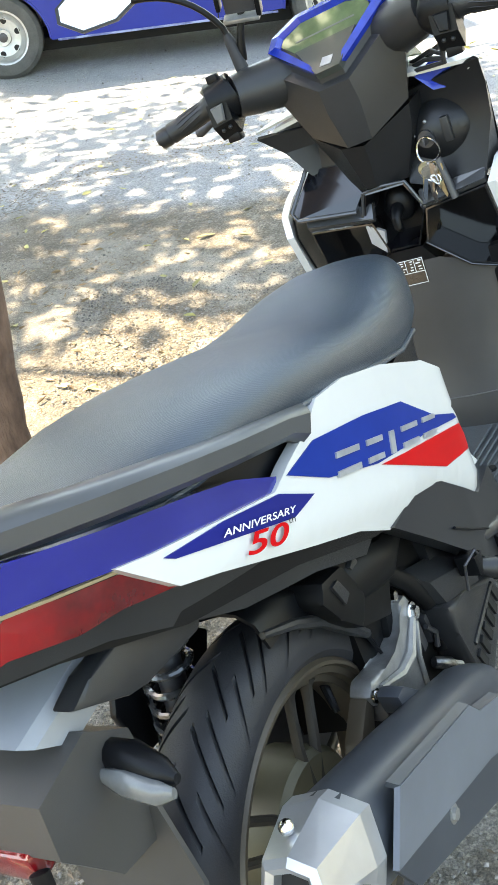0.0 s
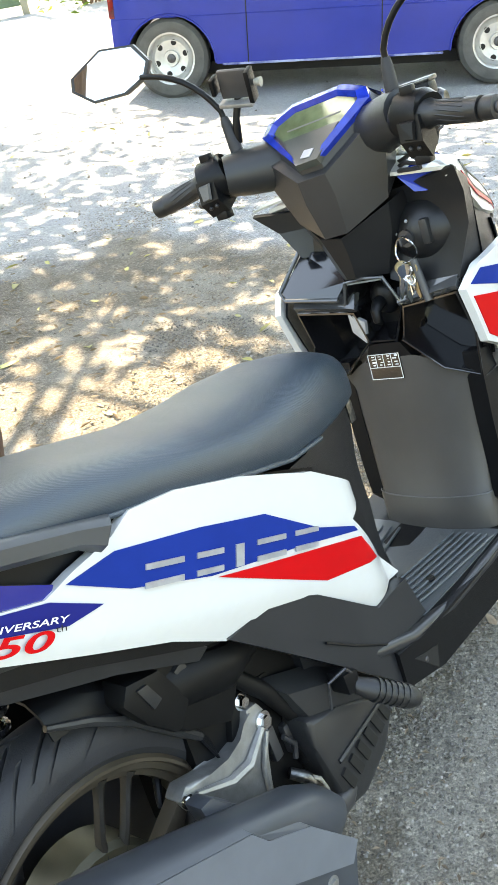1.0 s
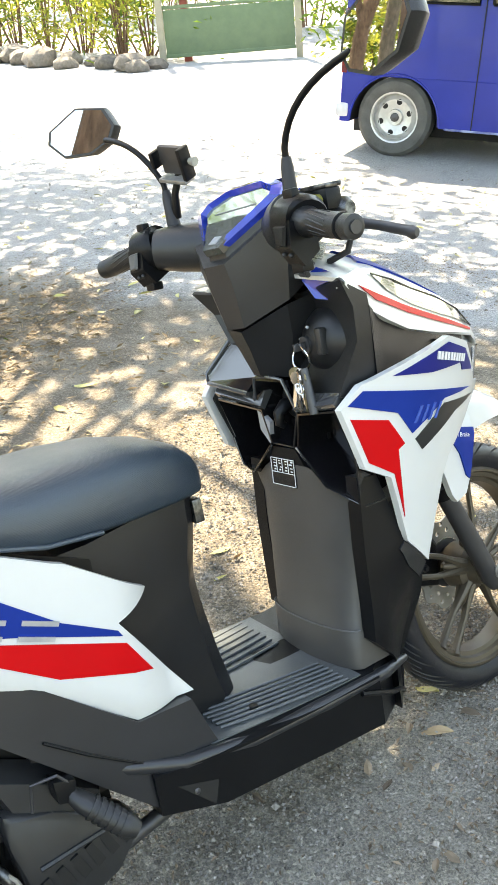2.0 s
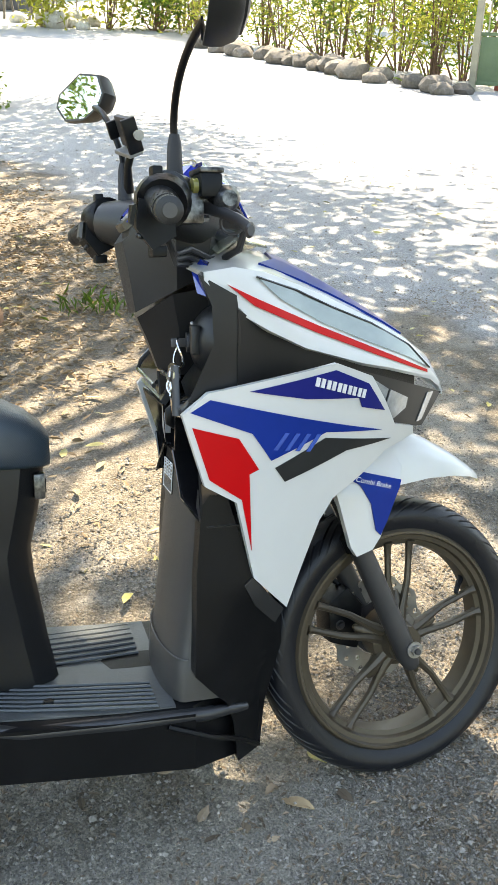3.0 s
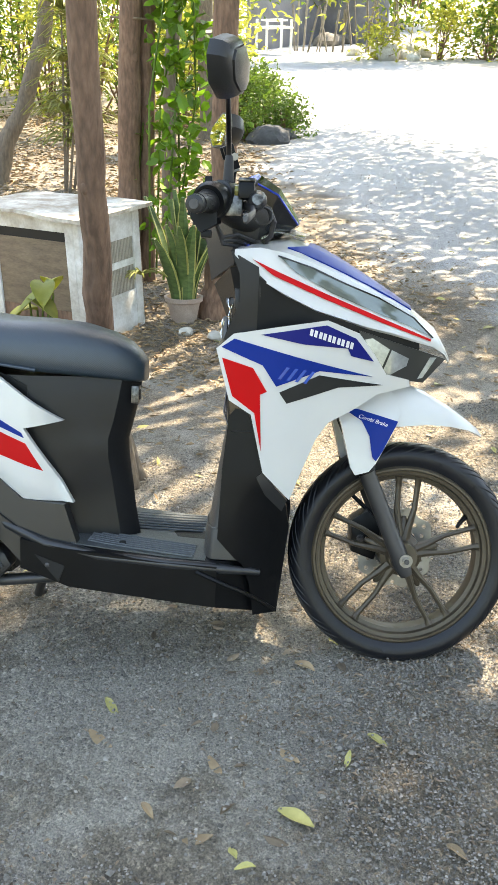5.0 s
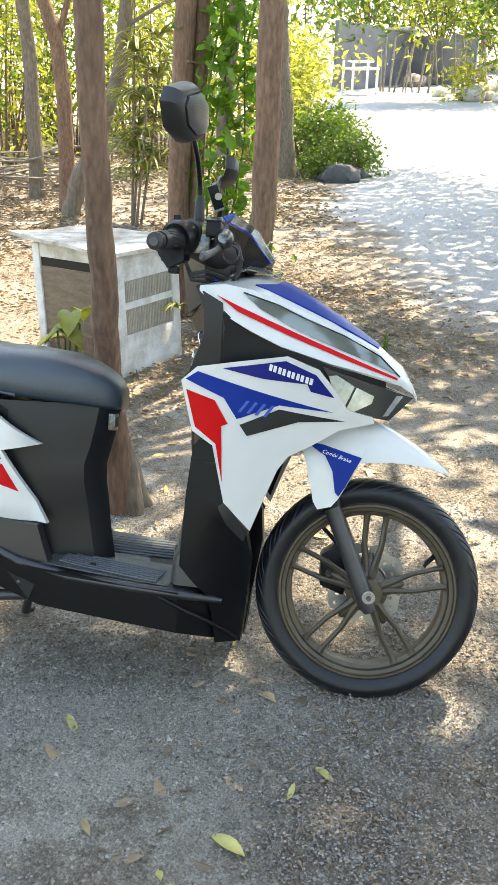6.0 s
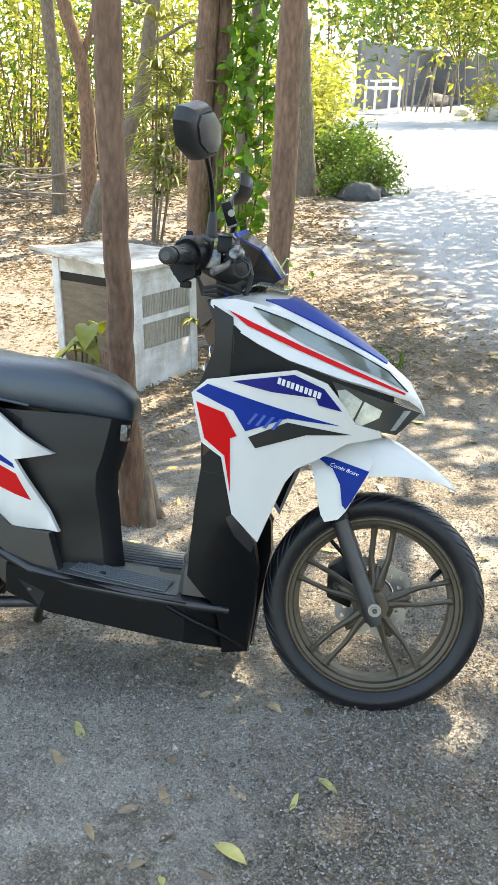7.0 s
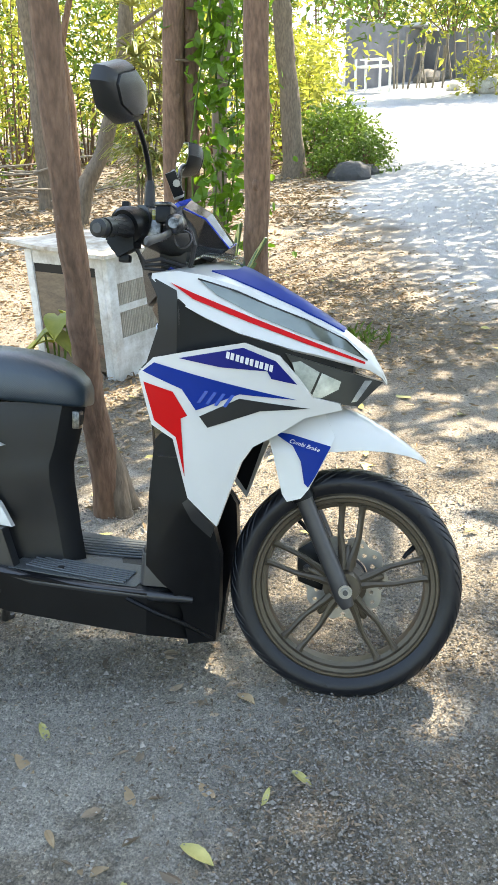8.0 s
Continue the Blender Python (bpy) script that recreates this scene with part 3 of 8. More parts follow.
# fork, brake caliper and front fender, all turned with the steering
for s in (-1, 1):
    leg = part("fork_leg", tube([(1.287, 0.06 * s, 0.215), (1.277, 0.06 * s, 0.235), (1.258, 0.06 * s, 0.28), (1.19, 0.06 * s, 0.43), (1.186, 0.06 * s, 0.44)], [0.013, 0.0185, 0.0185, 0.0175, 0.0195], 16), M_STEEL, scooter, "dark grey fork leg", FORK)
    part("dust_seal", tube([(1.19, 0.06 * s, 0.43), (1.18, 0.06 * s, 0.452)], 0.0235, 16), M_PLASTIC, leg, "black dust seal")
    part("fork_tube", tube([(1.185, 0.06 * s, 0.44), (1.09, 0.06 * s, 0.65)], 0.014, 12), M_CHROME, leg, "chrome inner tube")
part("fork_bridge", box(1.08, 1.13, -0.08, 0.08, 0.60, 0.63, 0.008), M_STEEL, scooter, m=FORK)
cal = part("brake_caliper", prism([(1.18, 0.24), (1.235, 0.22), (1.245, 0.30), (1.215, 0.335), (1.178, 0.31)], 0.028, 0.085, 0.008), M_PLASTIC, scooter, "black brake caliper", FORK)
part("caliper_bolt", hexnut((1.20, 0.03, 0.27), 0.006, 0.008), M_STEEL, cal)
part("brake_hose", tube([(1.215, 0.06, 0.33), (1.17, 0.075, 0.37), (1.15, 0.078, 0.46), (1.11, 0.07, 0.6)], 0.005, 8), M_PLASTIC, cal, "black rubber hose")
FEND = [(1.10, 0.06, 0.595, 0.552), (1.14, 0.066, 0.612, 0.535), (1.2, 0.069, 0.624, 0.528), (1.25, 0.069, 0.62, 0.53), (1.30, 0.066, 0.602, 0.535), (1.35, 0.059, 0.575, 0.533), (1.39, 0.046, 0.548, 0.526), (1.415, 0.03, 0.53, 0.517), (1.43, 0.01, 0.514, 0.509)]
fender = part("front_fender", solid(sheet([arch(*f, 11) for f in FEND]), 0.004), M_WHITE, scooter, "glossy white front fender with a blue corner", STEERED)
flap_depth = lambda x, z: -0.088 + 0.10 * max(0.0, x - 1.19) + 0.34 * max(0.0, z - 0.53)
FLAP = [(1.108, 0.585), (1.16, 0.603), (1.225, 0.603), (1.246, 0.56), (1.232, 0.524), (1.216, 0.49), (1.199, 0.456), (1.185, 0.438), (1.158, 0.43), (1.148, 0.445), (1.128, 0.52)]
for s in (-1, 1):
    bm = plate(FLAP, flap_depth, 0.012, 0.01)
    part("fork_guard", bm if s < 0 else mirror_y(bm), M_WHITE, fender)
part("blue_graphic", plate([(1.122, 0.566), (1.16, 0.562), (1.239, 0.541), (1.226, 0.515), (1.21, 0.48), (1.198, 0.46), (1.19, 0.468), (1.182, 0.51), (1.165, 0.54)], flap_depth, 0.004, 0.01, 0.003), M_BLUE, fender, "blue film corner")


def lettering(name, text, origin, along, up, height, depth, material, parent, lift=0.004, shear=0.0, label="", m=None, bold=0.0):
    """Raised words laid on a surface y = depth(x, z); along and up are directions in (x, z)."""
    cu = bpy.data.curves.new(name, "FONT")
    cu.body, cu.size, cu.shear, cu.offset = text, height * 1.4, shear, bold
    tmp = bpy.data.objects.new(name, cu)
    scene.collection.objects.link(tmp)
    bpy.context.view_layer.update()
    me = bpy.data.meshes.new_from_object(tmp)
    bpy.data.objects.remove(tmp)
    width = max(v.co.x for v in me.vertices)
    span = math.hypot(*along)
    for v in me.vertices:
        u, w_ = v.co.x / width, v.co.y
        x = origin[0] + along[0] * u + up[0] * w_
        z = origin[1] + along[1] * u + up[1] * w_
        v.co = Vector((x, depth(x, z) - lift, z))
    me.materials.append(material)
    ob = new(name, me)
    ob.parent = parent
    if m is not None:
        ob.matrix_local = m
    if label:
        ob["label"] = label
    return ob


lettering("lettering", "Combi Brake", (1.157, 0.5465), (0.06, -0.0165), (0.2, 0.98), 0.0078, flap_depth, M_INK, fender, 0.0045, 0.4, "white words Combi Brake")

# leg shield, right and left, with its graphics
SHIELD = [(0.886, 0.678), (0.919, 0.708), (1.0, 0.724), (1.093, 0.741), (1.153, 0.719), (1.185, 0.68), (1.212, 0.641), (1.26, 0.629), (1.264, 0.616), (1.199, 0.602), (1.15, 0.57), (1.105, 0.545), (1.084, 0.514), (1.06, 0.45), (1.038, 0.386), (0.984, 0.442), (0.957, 0.556), (0.914, 0.581)]
GRAPHICS = (
    ("red_graphic", M_RED, [(0.898, 0.662), (0.958, 0.646), (0.986, 0.602), (0.973, 0.596), (0.979, 0.485), (0.9635, 0.560), (0.920, 0.590)]),
    ("blue_graphic", M_BLUE, [(0.896, 0.682), (0.921, 0.699), (1.05, 0.668), (1.184, 0.637), (1.083, 0.646), (1.003, 0.613), (0.976, 0.652)]),
    ("navy_graphic", M_NAVY, [(0.971, 0.709), (1.091, 0.732), (1.148, 0.709), (1.185, 0.666), (1.14, 0.676), (1.133, 0.69), (1.05, 0.695)]),
    ("grey_graphic", M_GREYFILM, [(1.009, 0.602), (1.083, 0.638), (1.207, 0.62), (1.12, 0.615), (1.024, 0.581)]),
)
for s in (-1, 1):
    bm = plate(SHIELD, shield_depth, 0.014, 0.025)
    sh = part("leg_shield", bm if s < 0 else bmesh_at(Matrix.Translation((0, 0.055, 0)), mirror_y(bm)), M_WHITE, scooter, "glossy white leg shield with red and blue film")
    cx_, cz_ = 1.03, 0.60  # black liner inside, a finger's width in from the edge
    inset = [(x + (cx_ - x) * 0.016 / math.hypot(cx_ - x, cz_ - z), z + (cz_ - z) * 0.016 / math.hypot(cx_ - x, cz_ - z)) for x, z in SHIELD]
    bm = plate(inset, lambda x, z: shield_depth(x, z) + 0.0165, 0.004, 0.03)
    part("liner", bm if s < 0 else bmesh_at(Matrix.Translation((0, 0.055, 0)), mirror_y(bm)), M_PLASTIC, sh, "black inner liner")
    for nm, mt, poly in GRAPHICS:
        bm = plate(poly, shield_depth, 0.0025, 0.02, 0.0018)
        part(nm, bm if s < 0 else bmesh_at(Matrix.Translation((0, 0.055, 0)), mirror_y(bm)), mt, sh)
    for k in range(5):
        for j in (0, 1):
            u0 = (k + 0.47 * j) / 5.0
            ox, oz = 1.060 + 0.085 * u0, 0.7125 - 0.0245 * u0
            bm = plate([(ox, oz), (ox + 0.0056, oz - 0.0016), (ox + 0.0076, oz + 0.0104), (ox + 0.002, oz + 0.012)], shield_depth, 0.002, 0.02, 0.004)
            part("brand_mark", bm if s < 0 else mirror_y(bm), M_INK, sh, "white brand mark drawn as bars")
    for k in range(4):
        ox = 1.005 + 0.016 * k
        bm = plate([(ox, 0.628 - 0.002 * k), (ox + 0.006, 0.627 - 0.002 * k), (ox + 0.022, 0.650 - 0.002 * k), (ox + 0.016, 0.651 - 0.002 * k)], shield_depth, 0.002, 0.02, 0.003)
        part("pale_stripe", bm if s < 0 else mirror_y(bm), mat("pale_blue_film", (0.03, 0.1, 0.45), 0.25, coat=0.6), sh)

# nose: white cowl with headlamps, red stripe and blue centre
NOSE = [  # x, lower side (y, z), upper side (y, z), ridge side (y, z), ridge z
    (0.915, (-0.182, 0.852), (-0.178, 0.862), (-0.075, 0.872), 0.880),
    (0.96, (-0.168, 0.811), (-0.158, 0.868), (-0.062, 0.884), 0.893),
    (1.01, (-0.152, 0.784), (-0.135, 0.861), (-0.052, 0.886), 0.898),
    (1.07, (-0.129, 0.757), (-0.106, 0.842), (-0.045, 0.868), 0.880),
    (1.12, (-0.111, 0.743), (-0.088, 0.823), (-0.038, 0.846), 0.854),
    (1.17, (-0.094, 0.729), (-0.071, 0.802), (-0.031, 0.82), 0.826),
    (1.22, (-0.075, 0.719), (-0.055, 0.78), (-0.023, 0.79), 0.796),
    (1.26, (-0.055, 0.709), (-0.042, 0.758), (-0.018, 0.766), 0.770),
    (1.31, (-0.03, 0.697), (-0.023, 0.722), (-0.01, 0.73), 0.732),
    (1.335, (-0.012, 0.682), (-0.009, 0.69), (-0.004, 0.692), 0.693),
    (1.345, (-0.003, 0.668), (-0.002, 0.67), (-0.001, 0.671), 0.672),
]


def nose_row(n):
    x, lo, up_, rd, zr = n
    right = [(x, lo[0] + 0.02 * (1.345 - x) / 0.43, lo[1] - 0.004), (x, lo[0], lo[1]), (x, (lo[0] + up_[0]) / 2 - 0.003, (lo[1] + up_[1]) / 2), (x, up_[0], up_[1]), (x, rd[0], rd[1]), (x, 0, zr)]
    return right + [(p[0], -p[1], p[2]) for p in right[-2::-1]]


def nose_depth(x, z):
    for a, b in zip(NOSE, NOSE[1:]):
        if x <= b[0] or b is NOSE[-1]:
            k = max(0.0, min(1.0, (x - a[0]) / (b[0] - a[0])))
            lo = [a[1][i] * (1 - k) + b[1][i] * k for i in (0, 1)]
            up_ = [a[2][i] * (1 - k) + b[2][i] * k for i in (0, 1)]
            t = max(-0.3, min(1.1, (z - lo[1]) / max(0.004, up_[1] - lo[1])))
            return lo[0] + t * (up_[0] - lo[0]) - 0.006 * max(0.0, 4 * t * (1 - t)) * 0.5
    return 0.0


nose = part("nose_cowl", solid(sheet([nose_row(n) for n in NOSE]), 0.006), M_WHITE, scooter, "pointed white nose cowl with red stripes", smooth=30)
for s in (-1, 1):
    f = (lambda b: b) if s < 0 else mirror_y
    part("red_stripe", f(plate([(0.948, 0.846), (0.993, 0.8265), (1.09, 0.788), (1.197, 0.748), (1.302, 0.709), (1.302, 0.7045), (1.193, 0.7405), (1.086, 0.7785), (0.988, 0.8175)], nose_depth, 0.002, 0.02, 0.002)), M_RED, nose)
    hl = part("headlamp", f(plate([(0.994, 0.855), (1.06, 0.836), (1.118, 0.812), (1.19, 0.786), (1.264, 0.75), (1.306, 0.712), (1.26, 0.732), (1.19, 0.756), (1.10, 0.79), (1.03, 0.825)], nose_depth, 0.002, 0.02, 0.0025)), M_LENS, nose, "narrow clear headlamp lens with dark edge")
    part("lamp_edge", f(tube([(x, nose_depth(x, z) - 0.003, z) for x, z in ((0.994, 0.855), (1.06, 0.836), (1.118, 0.812), (1.19, 0.786), (1.264, 0.75), (1.306, 0.712))], 0.0016, 6)), M_GLOSS, hl)
    # side lamp unit under the nose
    sl_depth = lambda x, z: -0.185 * max(0.02, 1 - max(0.0, x - 0.9) / 0.45) ** 0.75
    lamp = part("position_lamp", f(plate([(1.155, 0.722), (1.337, 0.67), (1.292, 0.622), (1.245, 0.628), (1.205, 0.642)], sl_depth, 0.03, 0.02)), M_GREYFILM, scooter, "smoked lamp unit with clear inserts below the nose")
    part("clear_insert", f(plate([(1.168, 0.705), (1.183, 0.708), (1.219, 0.687), (1.199, 0.636), (1.184, 0.656)], sl_depth, 0.003, 0.02, 0.002)), M_CLEAR, lamp)
    part("clear_insert", f(plate([(1.223, 0.686), (1.259, 0.67), (1.255, 0.655), (1.222, 0.637), (1.204, 0.636)], sl_depth, 0.003, 0.02, 0.002)), M_CLEAR, lamp)
    part("clear_insert", f(plate([(1.303, 0.673), (1.317, 0.673), (1.29, 0.632), (1.279, 0.63)], sl_depth, 0.003, 0.02, 0.002)), M_CLEAR, lamp)
blue_rows = []
for (x, lo_, up_, rd_, zr), w_ in zip(NOSE[2:8], (0.104, 0.090, 0.076, 0.060, 0.044, 0.028)):
    k_ = max(0.0, min(0.95, (w_ + rd_[0]) / (rd_[0] - up_[0])))
    ze = rd_[1] + (up_[1] - rd_[1]) * k_ + 0.0035
    blue_rows.append([(x, -w_, ze), (x, rd_[0], rd_[1] + 0.0035), (x, 0, zr + 0.0035), (x, -rd_[0], rd_[1] + 0.0035), (x, w_, ze)])
blue_rows[0][1:4] = [(1.047, -0.048, 0.8795), (1.052, 0, 0.8895), (1.047, 0.048, 0.8795)]  # pointed rear corners
part("blue_top", solid(sheet(blue_rows), 0.004), M_BLUE, nose, "blue centre panel")
part("small_screen", solid(sheet([[(0.955, -0.09, 0.888), (0.955, 0, 0.905), (0.955, 0.09, 0.888)], [(0.985, -0.07, 0.905), (0.985, 0, 0.922), (0.985, 0.07, 0.905)], [(1.04, -0.045, 0.897), (1.05, 0, 0.905), (1.04, 0.045, 0.897)]]), 0.003), M_SCREEN, nose, "small clear wind screen")
part("nose_corner", solid(sheet([[(0.912, 0.214, 0.866), (0.928, 0.15, 0.872), (0.935, 0.09, 0.872)], [(0.95, 0.196, 0.872), (0.955, 0.14, 0.884), (0.96, 0.08, 0.886)], [(1.0, 0.15, 0.868), (1.0, 0.11, 0.882), (1.0, 0.06, 0.888)]]), 0.004), M_WHITE, nose)
# black inner cheeks between nose and leg shield
cheek = [[(0.961, -0.1665, 0.688), (0.961, -0.1725, 0.815), (0.975, -0.05, 0.86), (0.975, 0.05, 0.86), (0.975, 0.158, 0.80), (0.975, 0.158, 0.69)],
         [(1.0, -0.145, 0.70), (1.0, -0.146, 0.79), (1.0, -0.05, 0.85), (1.0, 0.05, 0.85), (1.0, 0.146, 0.79), (1.0, 0.145, 0.70)],
         [(1.1, -0.115, 0.66), (1.1, -0.112, 0.75), (1.1, -0.04, 0.8), (1.1, 0.04, 0.8), (1.1, 0.112, 0.75), (1.1, 0.115, 0.66)],
         [(1.2, -0.075, 0.64), (1.2, -0.075, 0.725), (1.2, -0.03, 0.75), (1.2, 0.03, 0.75), (1.2, 0.075, 0.725), (1.2, 0.075, 0.64)],
         [(1.28, -0.035, 0.63), (1.28, -0.035, 0.70), (1.28, -0.01, 0.71), (1.28, 0.01, 0.71), (1.28, 0.035, 0.70), (1.28, 0.035, 0.63)]]
part("inner_cheek", loft(cheek), M_PLASTIC, scooter, "matt black cheek panel", smooth=25)

# inner leg shield, pockets, ignition panel
def ring_xy(z, xr, xf, hw, round_=0.35, k=6):
    """A rounded footprint at height z: rear at xr, front at xf, half width hw."""
    pts = []
    for i in range(k + 1):
        a = math.pi * (i / k - 0.5)
        pts.append((xr + (1 - math.cos(a)) * hw * round_, hw * math.sin(a) * 1.0, z))
    return pts + [(xf, hw, z), (xf, -hw, z)]


def pocket_line(y):
    """Lower edge of the pockets, across the shield."""
    stops = ((-0.15, 0.521), (-0.085, 0.546), (-0.02, 0.6), (0.045, 0.6), (0.11, 0.546), (0.175, 0.545))
    for (y0, z0), (y1, z1) in zip(stops, stops[1:]):
        if y <= y1:
            return z0 + (z1 - z0) * max(0.0, (y - y0) / (y1 - y0))
    return stops[-1][1]


def under_pockets(ring, gap):
    return [(x, y, min(z, pocket_line(y) - gap)) for x, y, z in ring]


def skirt_depth(x, z):
    """The lower fairing, drawn in towards its front foot."""
    return -0.143 + 0.012 * max(0.0, (0.35 - z) / 0.2) + 0.088 * max(0.0, min(1.0, (x - 0.93) / 0.09)) * max(0.0, min(1.0, (0.42 - z) / 0.22))


INNER = part("inner_shield", loft([ring_xy(0.25, 0.862, 0.955, 0.112, 0.25, 14), ring_xy(0.31, 0.866, 0.96, 0.112, 0.25, 14), ring_xy(0.318, 0.872, 0.962, 0.110, 0.25, 14), ring_xy(0.42, 0.885, 0.985, 0.118, 0.25, 14), under_pockets(ring_xy(0.51, 0.899, 1.03, 0.132, 0.2, 14), 0.022), under_pockets(ring_xy(0.572, 0.904, 1.03, 0.145, 0.12, 14), 0.004)]), M_INNER, scooter, "matt dark inner leg shield", smooth=35)
part("column_base", loft([[(0.905, -0.03, 0.565), (0.905, 0.07, 0.565), (0.98, 0.08, 0.565), (0.98, -0.04, 0.565)], [(0.905, -0.008, 0.598), (0.905, 0.052, 0.598), (0.98, 0.06, 0.60), (0.98, -0.02, 0.60)]]), M_PLASTIC, scooter, smooth=20)
part("kick_seam", tube([(x - 0.001, y, z) for x, y, z in ring_xy(0.3145, 0.868, 0.961, 0.1125, 0.25, 14)[:-2]], 0.0013, 6), M_BUTTON, INNER, "pale seam round the shield foot")
for s in (-1, 1):
    f = (lambda b: b) if s < 0 else mirror_y
    # lower front fairing that runs from the shield to the floor
    part("front_skirt", f(plate([(0.915, 0.565), (0.95, 0.56), (0.984, 0.445), (1.03, 0.385), (1.04, 0.32), (1.022, 0.122), (0.975, 0.128), (0.965, 0.20), (0.95, 0.245), (0.90, 0.30), (0.905, 0.45)], skirt_depth, 0.03, 0.02)), M_PLASTIC, scooter, "matt black lower fairing")
    part("fairing_crease", f(tube([(0.86, -0.136, 0.228), (0.92, -0.138, 0.205), (0.96, skirt_depth(0.96, 0.18) - 0.002, 0.18), (0.995, skirt_depth(0.995, 0.15) - 0.002, 0.15), (1.016, skirt_depth(1.016, 0.13) - 0.002, 0.13)], 0.0045, 6)), M_PLASTIC, scooter)
    part("skirt_fold", f(plate([(0.984, 0.44), (1.034, 0.384), (1.024, 0.36), (0.99, 0.395), (0.972, 0.43)], lambda x, z: skirt_depth(x, z) - 0.003, 0.01, 0.02)), M_GREYPLASTIC, scooter)
    # upper inner panel: wing with a hollow beside the steering column
    m_ = (lambda b: b) if s < 0 else (lambda b: bmesh_at(Matrix.Translation((0, 0.026, 0)), mirror_y(b)))
    o2, o3, o4 = (0.180, 0.174, 0.152) if s < 0 else (0.150, 0.118, 0.10)
    # left wing gets a paler plastic: the light on it is put into its colour
    part("inner_wing", m_(solid(sheet([row for row in [[(0.945, -0.02, 0.838), (0.932, -0.08, 0.846), (0.907, -0.183, 0.860), (0.96, -0.172, 0.832)],
                                      [(0.948, -0.02, 0.80), (0.948, -0.10, 0.812), (0.925, -o2, 0.82), (0.965, -o2 + 0.01, 0.79)],
                                      [(0.942, -0.02, 0.75), (0.946, -0.11, 0.76), (0.928, -o3, 0.770), (0.965, -o3 + 0.008, 0.745)],
                                      [(0.915, -0.02, 0.705), (0.912, -0.075, 0.684), (0.897, -o4, 0.694), (0.96, -o4 - 0.01, 0.69)]][: 4 if s < 0 else 3]]), 0.005)), M_COVER if s < 0 else M_GREYPLASTIC, scooter, "matt black inner wing panel", smooth=30)
    # gloss pocket: a hole with a ledge over it
    low = 0.524 if s < 0 else 0.550
    mouth = [(0.902, -0.036, 0.660), (0.890, -0.146, 0.676), (0.912, -0.149, 0.60), (0.916, -0.140, low), (0.900, -0.085, 0.549), (0.902, -0.020, 0.602)]
    pocket = part("glove_pocket", m_(solid(loft([mouth, [(x + 0.065, y * 0.9 - 0.006, z * 0.9 + 0.062) for x, y, z in mouth]], caps=False), 0.003)), M_GLOSS, scooter, "gloss black open glove pocket", smooth=20)
    part("pocket_back", m_(loft([[(x + 0.066, y * 0.92 - 0.005, z * 0.9 + 0.062) for x, y, z in mouth], [(x + 0.07, y * 0.92 - 0.005, z * 0.9 + 0.062) for x, y, z in mouth]])), M_GLOSS, pocket)
    part("pocket_ledge", m_(loft([[(0.905, -0.03, 0.660), (0.898, -0.03, 0.668), (0.912, -0.03, 0.690), (0.93, -0.03, 0.69)], [(0.893, -0.148, 0.678), (0.887, -0.148, 0.687), (0.90, -0.15, 0.700), (0.93, -0.15, 0.70)]])), M_GREYGLOSS, pocket, "shiny ledge over the pocket", smooth=15)
    part("pocket_lip", m_(tube([(0.900, -0.020, 0.604), (0.898, -0.085, 0.548), (0.914, -0.140, low), (0.910, -0.150, 0.60)], 0.0022, 8)), M_GLOSS, pocket)
    if s > 0:
        lid = part("pocket_lid", loft([[(0.935, 0.155, 0.772), (0.935, 0.10, 0.766), (0.905, 0.062, 0.715), (0.892, 0.08, 0.692), (0.886, 0.182, 0.707), (0.893, 0.192, 0.718)], [(0.96, 0.155, 0.772), (0.96, 0.10, 0.766), (0.95, 0.062, 0.715), (0.95, 0.08, 0.68), (0.95, 0.182, 0.69), (0.95, 0.19, 0.71)]]), M_SMOKE, pocket, "dark smoked pocket lid", smooth=12)
        part("lid_rim", tube([(0.892, 0.078, 0.689), (0.885, 0.184, 0.704), (0.892, 0.196, 0.718), (0.935, 0.16, 0.776)], 0.004, 8), M_GREYGLOSS, lid)
# steering column cover below the bars, and the hook hollow under it
part("column_cover", loft([[(0.859, 0.012, 0.798), (0.859, 0.052, 0.804), (0.905, 0.115, 0.83), (1.0, 0.11, 0.85), (1.0, -0.085, 0.85), (0.897, -0.066, 0.832)], [(0.874, 0.018, 0.765), (0.874, 0.050, 0.768), (0.925, 0.105, 0.785), (1.0, 0.10, 0.785), (1.0, -0.06, 0.785), (0.908, -0.052, 0.782)], [(0.890, 0.028, 0.722), (0.890, 0.045, 0.722), (0.915, 0.07, 0.715), (1.0, 0.07, 0.715), (1.0, -0.03, 0.715), (0.915, -0.02, 0.715)]]), M_COVER, scooter, "matt black steering column cover", smooth=14)
part("hook_recess", solid(loft([[(0.897, -0.016, 0.714), (0.903, -0.036, 0.662), (0.906, -0.006, 0.600), (0.906, 0.054, 0.602), (0.903, 0.075, 0.665), (0.897, 0.056, 0.714)], [(0.96, -0.01, 0.70), (0.96, -0.02, 0.66), (0.96, 0.0, 0.615), (0.96, 0.045, 0.615), (0.96, 0.06, 0.66), (0.96, 0.045, 0.70)]], caps=False), 0.003), M_GLOSS, scooter, "gloss black hook recess", smooth=20)
part("recess_back", loft([[(0.958, -0.025, 0.71), (0.958, -0.03, 0.6), (0.958, 0.065, 0.6), (0.958, 0.065, 0.71)], [(0.965, -0.025, 0.71), (0.965, -0.03, 0.6), (0.965, 0.065, 0.6), (0.965, 0.065, 0.71)]]), M_PLASTIC, scooter)
